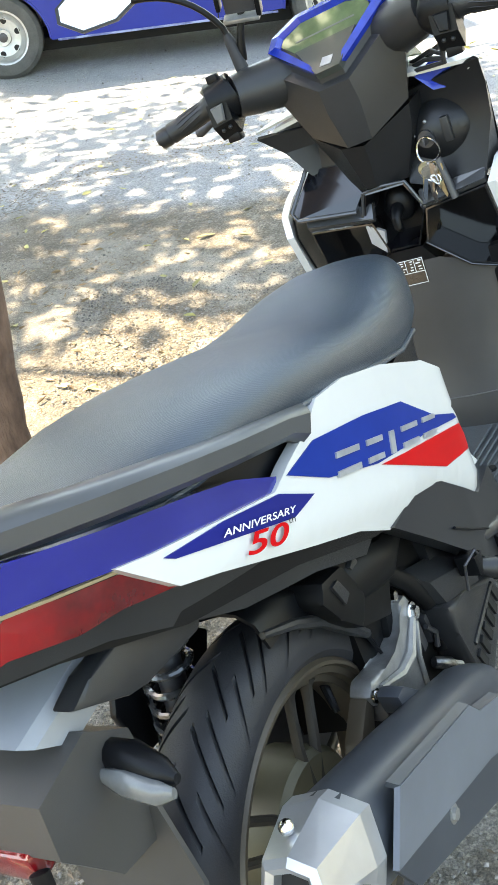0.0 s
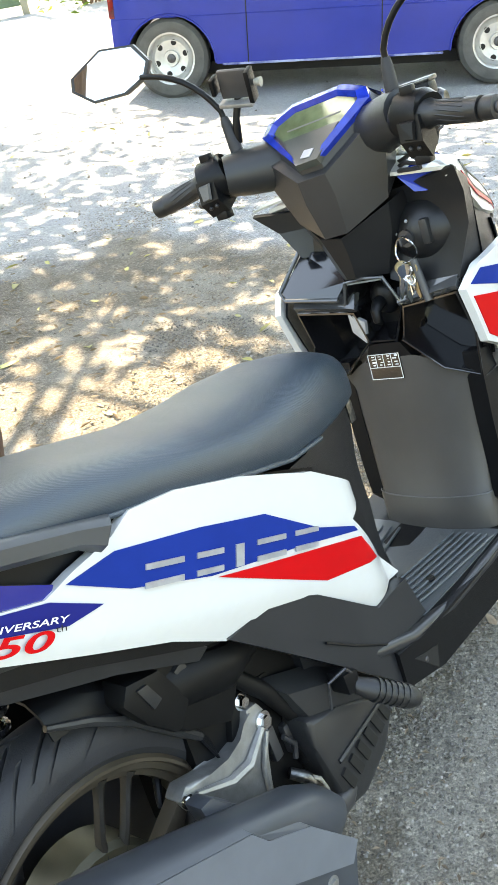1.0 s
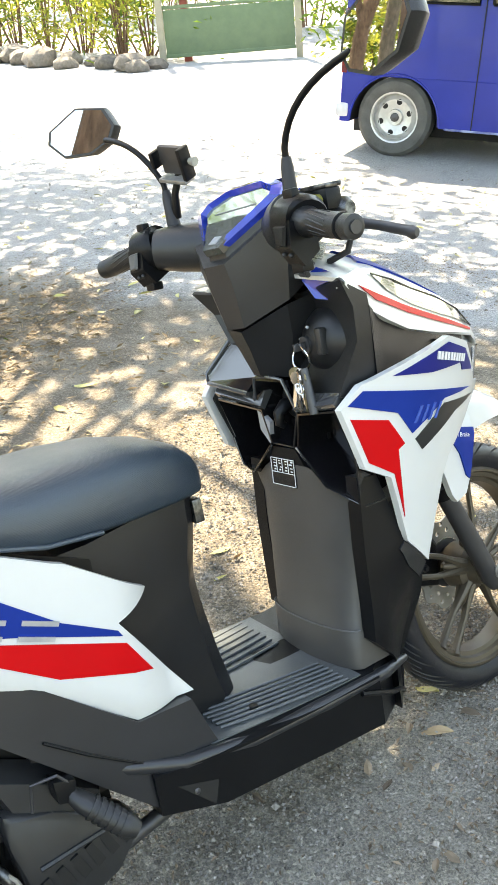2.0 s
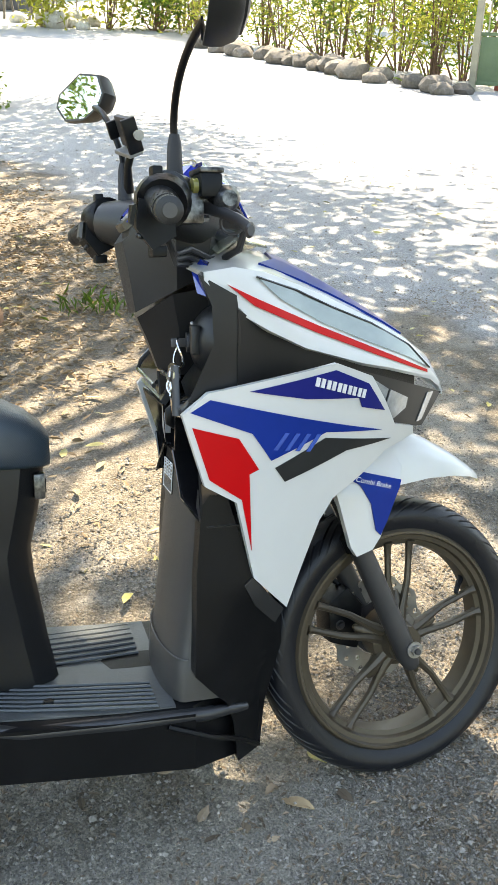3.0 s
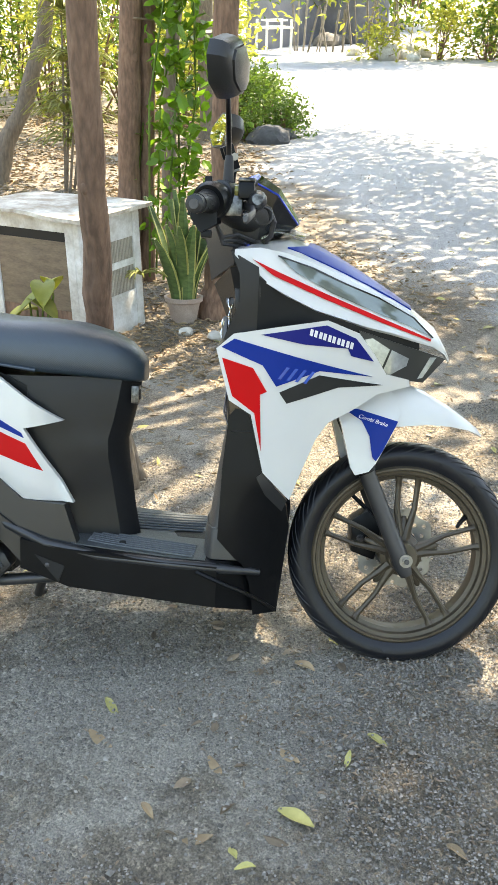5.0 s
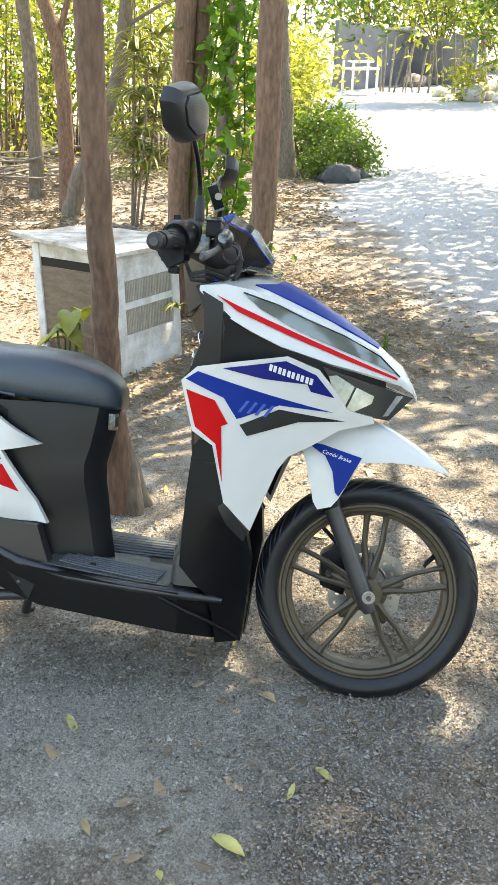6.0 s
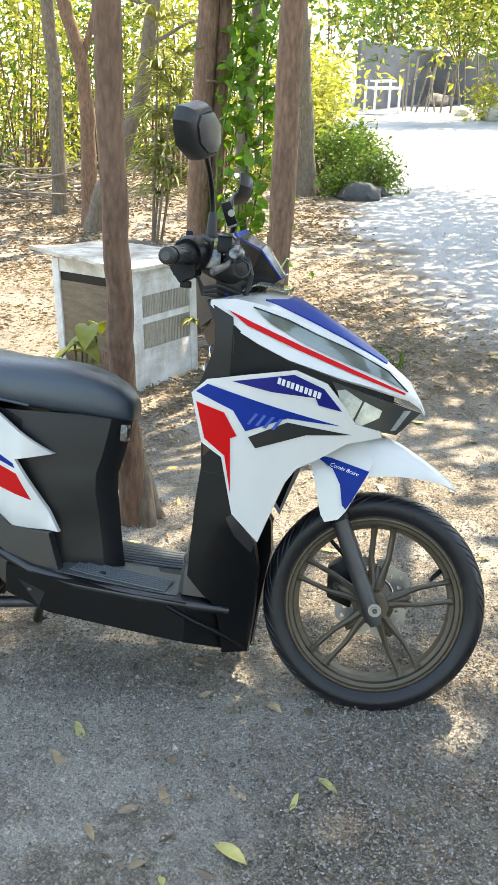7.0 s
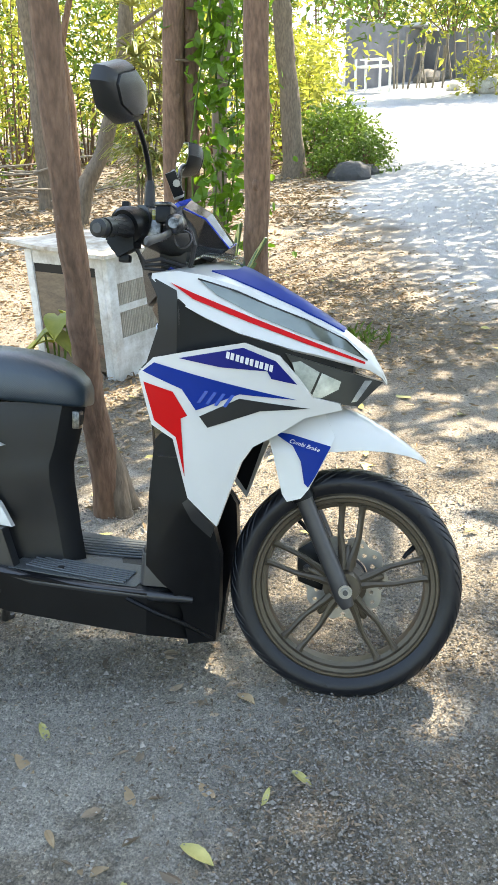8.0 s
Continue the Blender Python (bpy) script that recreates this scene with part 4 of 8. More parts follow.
part("recess_rim", tube([(0.903, 0.077, 0.668), (0.896, 0.058, 0.716), (0.895, 0.02, 0.719), (0.896, -0.018, 0.716), (0.902, -0.037, 0.664)], 0.003, 8), M_GREYGLOSS, scooter)
part("recess_cheek", plate_yz([(0.076, 0.66), (0.076, 0.625), (0.054, 0.602), (0.046, 0.64)], 0.903, 0.008), M_SILVERINK, scooter, "pale inner cheek")
part("bag_hook", tube([(0.955, 0.02, 0.668), (0.92, 0.02, 0.665), (0.905, 0.02, 0.655), (0.905, 0.02, 0.64), (0.913, 0.02, 0.634)], [0.014, 0.012, 0.009, 0.008, 0.006], 12), M_PLASTIC, scooter, "black bag hook")
part("recess_bulge", ball((0.945, 0.018, 0.67), (0.02, 0.028, 0.032), seg=16, rings=10), M_PLASTIC, scooter)
ign = part("ignition_panel", ball((0.968, -0.083, 0.765), (0.052, 0.066, 0.056), seg=28, rings=18), M_COVER, scooter, "rounded black ignition panel")
part("key_switch", tube([(0.914, -0.068, 0.766), (0.93, -0.070, 0.766)], 0.014, 20), M_STEEL, ign, "steel key switch")
part("shutter_lever", box(0.912, 0.925, -0.112, -0.098, 0.752, 0.792, 0.003), M_GREYPLASTIC, ign)
for y, z in ((-0.048, 0.775), (-0.072, 0.792)):
    part("panel_dot", ball((0.922, y, z), 0.003, seg=8, rings=6), M_SILVERINK, ign)
keys = thing("key_bunch", scooter.matrix_world.copy(), "bunch of worn metal keys hanging from the ignition", "keys")
ringc = Vector((0.902, -0.070, 0.752))
part("ring", tube([ringc + Vector((0.004 * math.sin(a * 2), 0.0185 * math.cos(a), 0.0205 * math.sin(a))) for a in (2 * math.pi * k / 24 for k in range(25))], 0.0017, 6), M_CHROME, keys, "thin steel ring")
part("ignition_key", box(0.892, 0.915, -0.072, -0.068, 0.760, 0.772, 0.001), M_STEEL, keys)
for k in range(8):
    rnd = random.Random(30 + k)
    ln = rnd.uniform(0.045, 0.075)
    top = ringc + Vector((rnd.uniform(-0.01, 0.0), rnd.uniform(-0.008, 0.014), -0.012 - rnd.uniform(0, 0.01)))
    d = Vector((rnd.uniform(-0.12, 0.05), rnd.uniform(-0.22, 0.34), -1)).normalized()
    side = d.cross(Vector((1, rnd.uniform(-0.8, 0.8), 0))).normalized()
    face_ = d.cross(side)
    bm = bmesh.new()
    bow = [top + d * (0.0115 + 0.0115 * math.cos(t)) + side * 0.0115 * math.sin(t) for t in (2 * math.pi * i / 10 for i in range(10))]
    skin(bm, [[bm.verts.new(p) for p in bow], [bm.verts.new(p + face_ * 0.0022) for p in bow]])
    blade = [top + d * 0.016 - side * 0.0035, top + d * 0.016 + side * 0.0035, top + d * (ln - 0.004) + side * 0.0035, top + d * ln, top + d * (ln - 0.006) - side * 0.0018, top + d * (ln - 0.012) - side * 0.0035]
    skin(bm, [[bm.verts.new(p) for p in blade], [bm.verts.new(p + face_ * 0.0018) for p in blade]])
    part("key", bm, (M_BRASS, M_CHROME, M_CHROME)[k % 3], keys, smooth=0)
for k in range(5):
    rnd = random.Random(90 + k)
    c = ringc + Vector((rnd.uniform(-0.014, -0.004), rnd.uniform(-0.006, 0.018), -rnd.uniform(0.02, 0.06)))
    u, w = Vector((rnd.uniform(-1, 1), 1, rnd.uniform(-1, 1))).normalized(), Vector((0.3, rnd.uniform(-0.5, 0.5), 1)).normalized()
    part("small_ring", tube([c + 0.0075 * (math.cos(t) * u + math.sin(t) * w) for t in (2 * math.pi * q / 14 for q in range(15))], 0.0014, 6), M_CHROME, keys)
part("key_fob", tube([ringc + Vector((-0.008, -0.014, -0.016)), ringc + Vector((-0.01, -0.024, -0.085))], [0.006, 0.007], 8, flat=0.5), M_STEEL, keys, "narrow dark metal fob")
# warning sticker on the inner shield
stick = part("warning_sticker", loft([[(0.908, -0.003, 0.533), (0.908, 0.062, 0.533), (0.913, 0.062, 0.58), (0.913, -0.003, 0.58)], [(0.899, -0.003, 0.533), (0.899, 0.062, 0.533), (0.903, 0.062, 0.58), (0.903, -0.003, 0.58)]]), M_GLOSS, scooter, "black sticker with white pictogram boxes")


def sticker_bar(y0, y1, z0, z1):
    x = lambda z: 0.8982 + (z - 0.533) * 0.085
    part("white_line", loft([[(x(z0), y0, z0), (x(z0), y1, z0), (x(z1), y1, z1), (x(z1), y0, z1)], [(x(z0) + 0.002, y0, z0), (x(z0) + 0.002, y1, z0), (x(z1) + 0.002, y1, z1), (x(z1) + 0.002, y0, z1)]]), M_INK, stick, smooth=0)


for z in (0.534, 0.555, 0.5785):
    sticker_bar(-0.002, 0.061, z, z + 0.001)
for y in (-0.002, 0.014, 0.030, 0.045, 0.0605):
    sticker_bar(y, y + 0.001, 0.555 if 0 < y < 0.05 else 0.534, 0.5785)
for k in range(16):
    rnd = random.Random(60 + k)
    y, z = 0.001 + 0.0152 * (k % 4) + 0.004 * rnd.random(), (0.559, 0.564, 0.570, 0.5745, 0.539, 0.546)[k // 4]
    sticker_bar(y, y + 0.003 + 0.005 * rnd.random(), z, z + 0.0011 + 0.0012 * rnd.random())
# handlebar head, meter, controls and mirrors, turned with the steering
HEAD = STEERED @ Matrix.Translation((0, 0.024, 0))  # the bars sit a little off the middle line
# the bars themselves lie a little squarer and higher on the left than the fork
BARS = HEAD @ Matrix.Translation((0.86, 0, 0.93)) @ Matrix.Rotation(radians(-1.3), 4, "Z") @ Matrix.Rotation(radians(2.1), 4, "X") @ Matrix.Translation((-0.86, 0, -0.93))
FROM_HEAD = BARS.inverted() @ STEERED
FACE = Matrix.Translation((0.846, 0, 0.926)) @ Matrix.Rotation(radians(48), 4, "Y")


def face_plate(poly, h0, h1):
    """A plate on the meter face: poly in (across, up the face), from height h0 to h1 over it."""
    bm = bmesh.new()
    lo = [bm.verts.new(FACE @ Vector((-h0, -u, v))) for u, v in poly]
    hi = [bm.verts.new(FACE @ Vector((-h1, -u, v))) for u, v in poly]
    skin(bm, [lo, hi])
    return bm


def face_ring(poly, h):
    return [tuple(FACE @ Vector((-h, -u, v))) for u, v in poly]


def both(right):
    """A closed ring from the points of its right half."""
    return right + [(x, -y, z) for x, y, z in reversed(right)]


METER = [(0.02, 0.0), (0.102, 0.083), (0.094, 0.107), (0.048, 0.131), (-0.048, 0.131), (-0.094, 0.107), (-0.102, 0.083), (-0.02, 0.0)]
head = part("handlebar_cover", loft([face_ring(METER, -0.004), face_ring([(u * 1.05, v * 1.03 - 0.006) for u, v in METER], -0.012),
    both([(0.838, -0.026, 0.905), (0.895, -0.118, 0.962), (0.94, -0.118, 0.967), (0.955, -0.06, 0.975)]),
    both([(0.844, -0.028, 0.868), (0.892, -0.108, 0.905), (0.945, -0.105, 0.912), (0.975, -0.05, 0.922)]),
    both([(0.854, -0.021, 0.806), (0.898, -0.085, 0.835), (0.94, -0.085, 0.855), (0.975, -0.04, 0.88)])]), M_GREYPLASTIC, scooter, "dark grey handlebar cover with facets", HEAD, smooth=14)
meter = part("meter", face_plate([(0.044, 0.03), (0.092, 0.08), (0.085, 0.102), (0.044, 0.124), (-0.044, 0.124), (-0.085, 0.102), (-0.092, 0.08), (-0.044, 0.03)], -0.02, 0.001), M_GREYPLASTIC, head, "meter pod with blue gloss rim and clear glass", smooth=20)
part("rim", sheet([face_ring(METER, -0.006), face_ring(METER, 0.005), face_ring([(0.028, 0.018), (0.085, 0.082), (0.079, 0.1), (0.042, 0.118), (-0.042, 0.118), (-0.079, 0.1), (-0.085, 0.082), (-0.028, 0.018)], 0.011), face_ring([(0.034, 0.024), (0.078, 0.082), (0.073, 0.097), (0.040, 0.112), (-0.040, 0.112), (-0.073, 0.097), (-0.078, 0.082), (-0.034, 0.024)], 0.0)]), M_BLUEGLOSS, meter, "gloss blue rim", smooth=12)
part("glass", face_plate([(-0.052, 0.056), (0.052, 0.056), (0.078, 0.083), (0.072, 0.096), (0.040, 0.111), (-0.040, 0.111), (-0.072, 0.096), (-0.078, 0.083)], 0.001, 0.004), M_LCD, meter, "greenish reflecting meter glass", smooth=0)
part("chin", loft([face_ring([(0.021, -0.004), (0.056, 0.056), (-0.056, 0.056), (-0.021, -0.004)], -0.004), face_ring([(0.020, -0.002), (0.052, 0.056), (-0.052, 0.056), (-0.020, -0.002)], 0.008)]), M_CHIN, meter, "dark translucent meter chin", smooth=0)
part("emblem", face_plate([(-0.012, 0.008), (0.006, 0.006), (0.012, 0.02), (-0.006, 0.022)], 0.008, 0.0092), M_SILVERINK, meter, "small silver emblem block")
part("tick_bar", face_plate([(-0.05, 0.076), (0.05, 0.076), (0.052, 0.079), (-0.052, 0.079)], 0.004, 0.0044), M_BUTTON, meter)
for s in (-1, 1):
    f = (lambda b: b) if s < 0 else mirror_y
    part("shoulder", f(tube([(0.95, 0.0, 0.925), (0.94, -0.05, 0.928), (0.92, -0.09, 0.936), (0.882, -0.14, 0.945), (0.862, -0.168, 0.95)], [0.03, 0.036, 0.042, 0.038, 0.033], 16)), M_GREYPLASTIC, head)
    sw = part("switch_box", f(tube([(0.861, -0.166, 0.95), (0.860, -0.168, 0.9495), (0.854, -0.206, 0.946), (0.853, -0.208, 0.945)], [0.030, 0.035, 0.034, 0.029], 18)), M_PLASTIC, scooter, "black switch housing", BARS, smooth=45)
    lower = part("switch_lower", f(loft([[(0.826, -0.17, 0.955), (0.872, -0.17, 0.945), (0.874, -0.17, 0.908), (0.842, -0.17, 0.892), (0.822, -0.17, 0.918)], [(0.822, -0.206, 0.95), (0.866, -0.206, 0.94), (0.868, -0.206, 0.905), (0.838, -0.206, 0.888), (0.818, -0.206, 0.914)]])), M_PLASTIC, sw, smooth=15)
    part("rocker", f(loft([[(0.821, -0.176, 0.946), (0.821, -0.200, 0.944), (0.817, -0.196, 0.918), (0.818, -0.180, 0.920)], [(0.816, -0.178, 0.944), (0.816, -0.198, 0.942), (0.812, -0.194, 0.920), (0.813, -0.182, 0.922)]])), M_BUTTON if s > 0 else M_PLASTIC, lower, "grey rocker switch")
    for y_, z_ in ((-0.181, 0.907), (-0.194, 0.905)):
        part("button", f(ball((0.826, y_, z_), (0.004, 0.0036, 0.0036), seg=10, rings=8)), M_GREYPLASTIC, lower)
    part("toggle", f(box(0.842, 0.856, -0.198, -0.178, 0.975, 0.990, 0.003)), M_PLASTIC, sw)
    part("horn_tab", f(box(0.838, 0.858, -0.200, -0.176, 0.880, 0.894, 0.003)), M_PLASTIC, lower)
    gp = [(0.852 - 0.017 * k / 8, -0.205 - 0.085 * k / 8, 0.945 - 0.014 * k / 8) for k in range(9)]
    grip = part("grip", f(tube([(0.853, -0.203, 0.9455), (0.8515, -0.2075, 0.945)] + gp[1:], [0.0235, 0.0235, 0.019, 0.017, 0.0166, 0.0166, 0.0166, 0.0168, 0.017, 0.0175], 20)), M_GRIP, scooter, "black rubber grip with a flared collar", BARS)
    part("bar_end", f(tube([(0.835, -0.29, 0.931), (0.834, -0.296, 0.93), (0.8315, -0.312, 0.928), (0.831, -0.314, 0.9278)], [0.013, 0.0165, 0.016, 0.011], 18)), M_GRIP, grip)
    part("end_cap", f(tube([(0.8311, -0.3138, 0.9278), (0.8306, -0.317, 0.9274)], 0.0085, 16)), M_STEEL, grip, "metal bar end disc")
    for k in range(14):
        a = 2 * math.pi * k / 14
        ring_ = [Vector(gp[2 + q]) + Vector((0.0166 * math.cos(a + 0.1 * q), 0.0, 0.0166 * math.sin(a + 0.1 * q))) for q in range(5)]
        part("grip_rib", f(tube(ring_, 0.0013, 5)), M_GRIP, grip)
    far = 0.041 if s < 0 else 0.0  # the front brake lever is the longer one
    lever = part("brake_lever", f(tube([(0.905, -0.14, 0.948), (0.918, -0.165, 0.944), (0.932, -0.19 - 0.2 * far, 0.934), (0.933, -0.235 - 0.5 * far, 0.922), (0.925, -0.272 - far, 0.909), (0.921, -0.284 - far, 0.906), (0.92, -0.291 - far, 0.9055)], [0.01, 0.009, 0.0075, 0.007, 0.0075, 0.0095, 0.006], 10, flat=0.65)), M_STEEL, scooter, "black brake lever with ball end", BARS)
    part("lever_mount", f(box(0.885, 0.915, -0.165, -0.125, 0.935, 0.965, 0.006)), M_STEEL, lever)
    # mirror: boot, bent stem, faceted housing and glass
    foot, tip = Vector((0.884, 0.151 * s, 1.025)), FROM_HEAD @ Vector((0.872, 0.29 * s, 1.12 if s < 0 else 1.148))
    bend = Vector((tip.x, foot.y + 0.03 * s, tip.z - 0.018))
    path = [foot, foot + Vector((-0.001, 0.002 * s, 0.02))]
    for k in range(1, 9):  # a smooth arc outwards to the housing
        u = k / 8
        path.append(path[1] * (1 - u) ** 2 + bend * (2 * u * (1 - u)) + tip * u * u)
    stem = part("mirror_stem", tube(path, 0.005, 10), M_PLASTIC, scooter, "thin bent black mirror stem", BARS)
    part("rubber_boot", tube([(0.884, 0.146 * s, 0.955), (0.884, 0.148 * s, 0.975), (0.884, 0.151 * s, 1.022), (0.884, 0.152 * s, 1.034)], [0.0115, 0.0112, 0.009, 0.0065], 14), M_RUBBER, stem)
    HEX = [(0.062, -0.004), (0.047, 0.03), (-0.004, 0.045), (-0.06, 0.02), (-0.066, -0.002), (-0.04, -0.032), (0.012, -0.04), (0.05, -0.026)]
    tilt = Matrix.Translation((0.868, -0.342, 1.126 if s < 0 else 1.171)) @ Matrix.Rotation(radians(-14 if s < 0 else -22), 4, "Z") @ Matrix.Rotation(radians(6), 4, "Y")

    def hexring(k, dx, dz=0.0):
        return [tilt @ Vector((dx, u * k * 1.18, v * k * (1.15 if s < 0 else 0.98) + dz)) for u, v in HEX]

    shell = part("mirror_housing", f(loft([hexring(0.9, -0.011), hexring(0.985, -0.011), hexring(1.0, -0.003), hexring(0.97, 0.009), hexring(0.84, 0.022), hexring(0.74, 0.026), hexring(0.735, 0.0235), hexring(0.7, 0.0235), hexring(0.69, 0.029), hexring(0.5, 0.0325), hexring(0.25, 0.034)])), M_GREYPLASTIC, scooter, "faceted black rear view mirror", STEERED, smooth=40)
    part("glass", f(loft([hexring(0.9, -0.0115), hexring(0.9, -0.0105)])), M_MIRROR, shell, "mirror glass")
RES = BARS @ Matrix.Translation((0.008, -0.0245, -0.004))
res = part("brake_reservoir", box(0.896, 0.926, -0.172, -0.122, 0.957, 0.988, 0.006), M_PLASTIC, scooter, "black brake fluid reservoir", RES)
# metal finish stands in for the bright reflection on the reservoir top
part("reservoir_cap", box(0.895, 0.927, -0.174, -0.12, 0.987, 0.994, 0.003), M_CASTDARK, res, "cap finished as metal for its bright reflection")
part("sight_glass", tube([(0.889, -0.155, 0.972), (0.898, -0.155, 0.972)], 0.0095, 16), M_FLUID, res, "sight glass with yellow fluid")
part("master_cylinder", tube([(0.925, -0.110, 0.962), (0.928, -0.122, 0.96), (0.930, -0.135, 0.958), (0.931, -0.15, 0.957), (0.932, -0.17, 0.956), (0.932, -0.178, 0.956)], [0.010, 0.0185, 0.0165, 0.019, 0.0165, 0.010], 14), M_CASTDARK, res, "cast metal master cylinder")
part("clamp_block", box(0.872, 0.905, -0.158, -0.128, 0.925, 0.966, 0.006), M_CASTDARK, res, "cast metal clamp")
for dz in (0.933, 0.958):
    part("clamp_bolt", tube([(0.906, -0.143, dz), (0.914, -0.143, dz)], 0.0048, 6), M_CHROME, res)
part("banjo", tube([(0.938, -0.105, 0.955), (0.938, -0.118, 0.955)], 0.009, 12), M_CASTDARK, res)
part("hose", tube([(0.938, -0.112, 0.955), (0.955, -0.125, 0.945), (0.965, -0.14, 0.92), (0.96, -0.13, 0.895), (0.95, -0.10, 0.885), (0.97, -0.07, 0.87)], 0.005, 8), M_RUBBER, res, "black brake hose loop")
part("spring_ring", tube([Vector((0.945, -0.148, 0.93)) + Vector((0.016 * math.cos(a), 0.004 * math.sin(2 * a), 0.016 * math.sin(a))) for a in (2 * math.pi * q / 20 for q in range(21))], 0.002, 6), M_STEEL, res)
for k in range(3):
    part("cable", tube([(0.866, -0.178 + 0.006 * k, 0.905), (0.878, -0.162, 0.884 - 0.006 * k), (0.905, -0.14 + 0.012 * k, 0.892 - 0.01 * k), (0.94, -0.105 + 0.008 * k, 0.882 - 0.008 * k), (0.98, -0.07, 0.875)], 0.0036, 8), M_RUBBER, scooter, "black control cable", BARS)
part("blue_cover", loft([[(0.922, -0.078, 0.862), (0.924, -0.10, 0.834), (0.932, -0.118, 0.83), (0.932, -0.140, 0.868), (0.927, -0.11, 0.879)], [(0.96, -0.07, 0.855), (0.96, -0.095, 0.828), (0.962, -0.115, 0.828), (0.962, -0.133, 0.86), (0.96, -0.105, 0.868)]]), M_BLUEGLOSS, scooter, "small gloss blue cover", smooth=0)
visor = part("meter_visor", loft([[(0.935, -0.085, 0.985), (0.945, -0.045, 1.010), (0.947, 0.018, 1.014), (0.945, 0.075, 1.010), (0.935, 0.108, 0.985), (0.93, 0.095, 0.93), (0.93, -0.07, 0.93)],
    [(0.977, -0.072, 0.968), (0.985, -0.035, 0.987), (0.988, 0.018, 0.991), (0.985, 0.065, 0.987), (0.977, 0.096, 0.968), (0.955, 0.085, 0.905), (0.955, -0.06, 0.905)],
    [(1.021, -0.035, 0.918), (1.027, -0.015, 0.930), (1.029, 0.018, 0.934), (1.027, 0.042, 0.930), (1.021, 0.062, 0.918), (0.985, 0.047, 0.892), (0.985, -0.03, 0.892)]]), M_SMOKE, scooter, "gloss black meter visor with blue edge", STEERED, smooth=15)
part("visor_edge", tube([(0.937, -0.086, 0.987), (0.978, -0.073, 0.970), (1.022, -0.036, 0.920), (1.03, 0.018, 0.936)], 0.002, 6), M_BLUEGLOSS, visor, "blue visor edge")
# phone holder clamped to the left mirror stem
holder = thing("phone_holder", scooter.matrix_world @ STEERED, "black and silver phone holder clamped on a mirror stem", "phone holder")
hm = Matrix.Translation((0.884, 0.128, 1.080)) @ Matrix.Rotation(radians(20), 4, "X") @ Matrix.Rotation(radians(-20), 4, "Y") @ Matrix.Rotation(radians(10), 4, "Z") @ Matrix.Scale(0.78, 4)
hb = lambda *a: bmesh_at(hm, box(*a))


part("back_plate", hb(-0.006, 0.006, -0.032, 0.032, -0.03, 0.03, 0.004), M_STEEL, holder, "dark metal back plate")
part("jaw", hb(-0.022, 0.008, -0.045, -0.034, -0.035, 0.032, 0.003), M_PLASTIC, holder)
part("jaw", hb(-0.022, 0.008, 0.036, 0.046, -0.015, 0.02, 0.003), M_PLASTIC, holder)
part("foot", hb(-0.024, 0.006, -0.04, 0.036, -0.042, -0.033, 0.003), M_ALU, holder)
part("clamp_arm", tube([hm @ Vector((0.004, 0.0, -0.03)), Vector((0.889, 0.15, 1.03)), Vector((0.893, 0.166, 0.995))], [0.0065, 0.006, 0.009], 10), M_PLASTIC, holder)
part("thumb_screw", tube([hm @ Vector((0.0, -0.045, 0.0)), hm @ Vector((0.0, -0.060, 0.0))], [0.005, 0.008], 10), M_STRAPWIRE, holder, "pale thumb screw")

# floor, skirts and under-seat cover
part("floorboard", loft([[(0.50, -0.130, 0.212), (0.50, -0.132, 0.272), (0.50, -0.12, 0.28), (0.50, 0.188, 0.292), (0.50, 0.200, 0.284), (0.50, 0.198, 0.212)],
                         [(0.60, -0.130, 0.178), (0.60, -0.136, 0.258), (0.60, -0.12, 0.265), (0.60, 0.188, 0.277), (0.60, 0.204, 0.270), (0.60, 0.198, 0.178)],
                         [(0.78, -0.130, 0.163), (0.78, -0.136, 0.244), (0.78, -0.122, 0.251), (0.78, 0.190, 0.263), (0.78, 0.204, 0.256), (0.78, 0.198, 0.163)],
                         [(0.90, -0.130, 0.154), (0.90, -0.134, 0.240), (0.90, -0.12, 0.247), (0.90, 0.188, 0.259), (0.90, 0.202, 0.252), (0.90, 0.198, 0.154)],
                         [(1.0, -0.05, 0.125), (1.0, -0.06, 0.22), (1.0, -0.055, 0.25), (1.0, 0.178, 0.272), (1.0, 0.196, 0.252), (1.0, 0.196, 0.150)]]), M_PLASTIC, scooter, "black ribbed footboard", smooth=25)
# separate top plate, so the painted sheen stays off the black sides
part("floor_mat", solid(sheet([[(0.60, -0.118, 0.2675), (0.60, 0.05, 0.2715), (0.60, 0.185, 0.2795)], [(0.70, -0.12, 0.2595), (0.70, 0.05, 0.2635), (0.70, 0.186, 0.2715)], [(0.80, -0.12, 0.2525), (0.80, 0.05, 0.2565), (0.80, 0.186, 0.2645)], [(0.875, -0.12, 0.25), (0.875, 0.05, 0.254), (0.875, 0.186, 0.262)]]), 0.002), M_FLOOR, scooter, "dark grey ribbed floor mat")
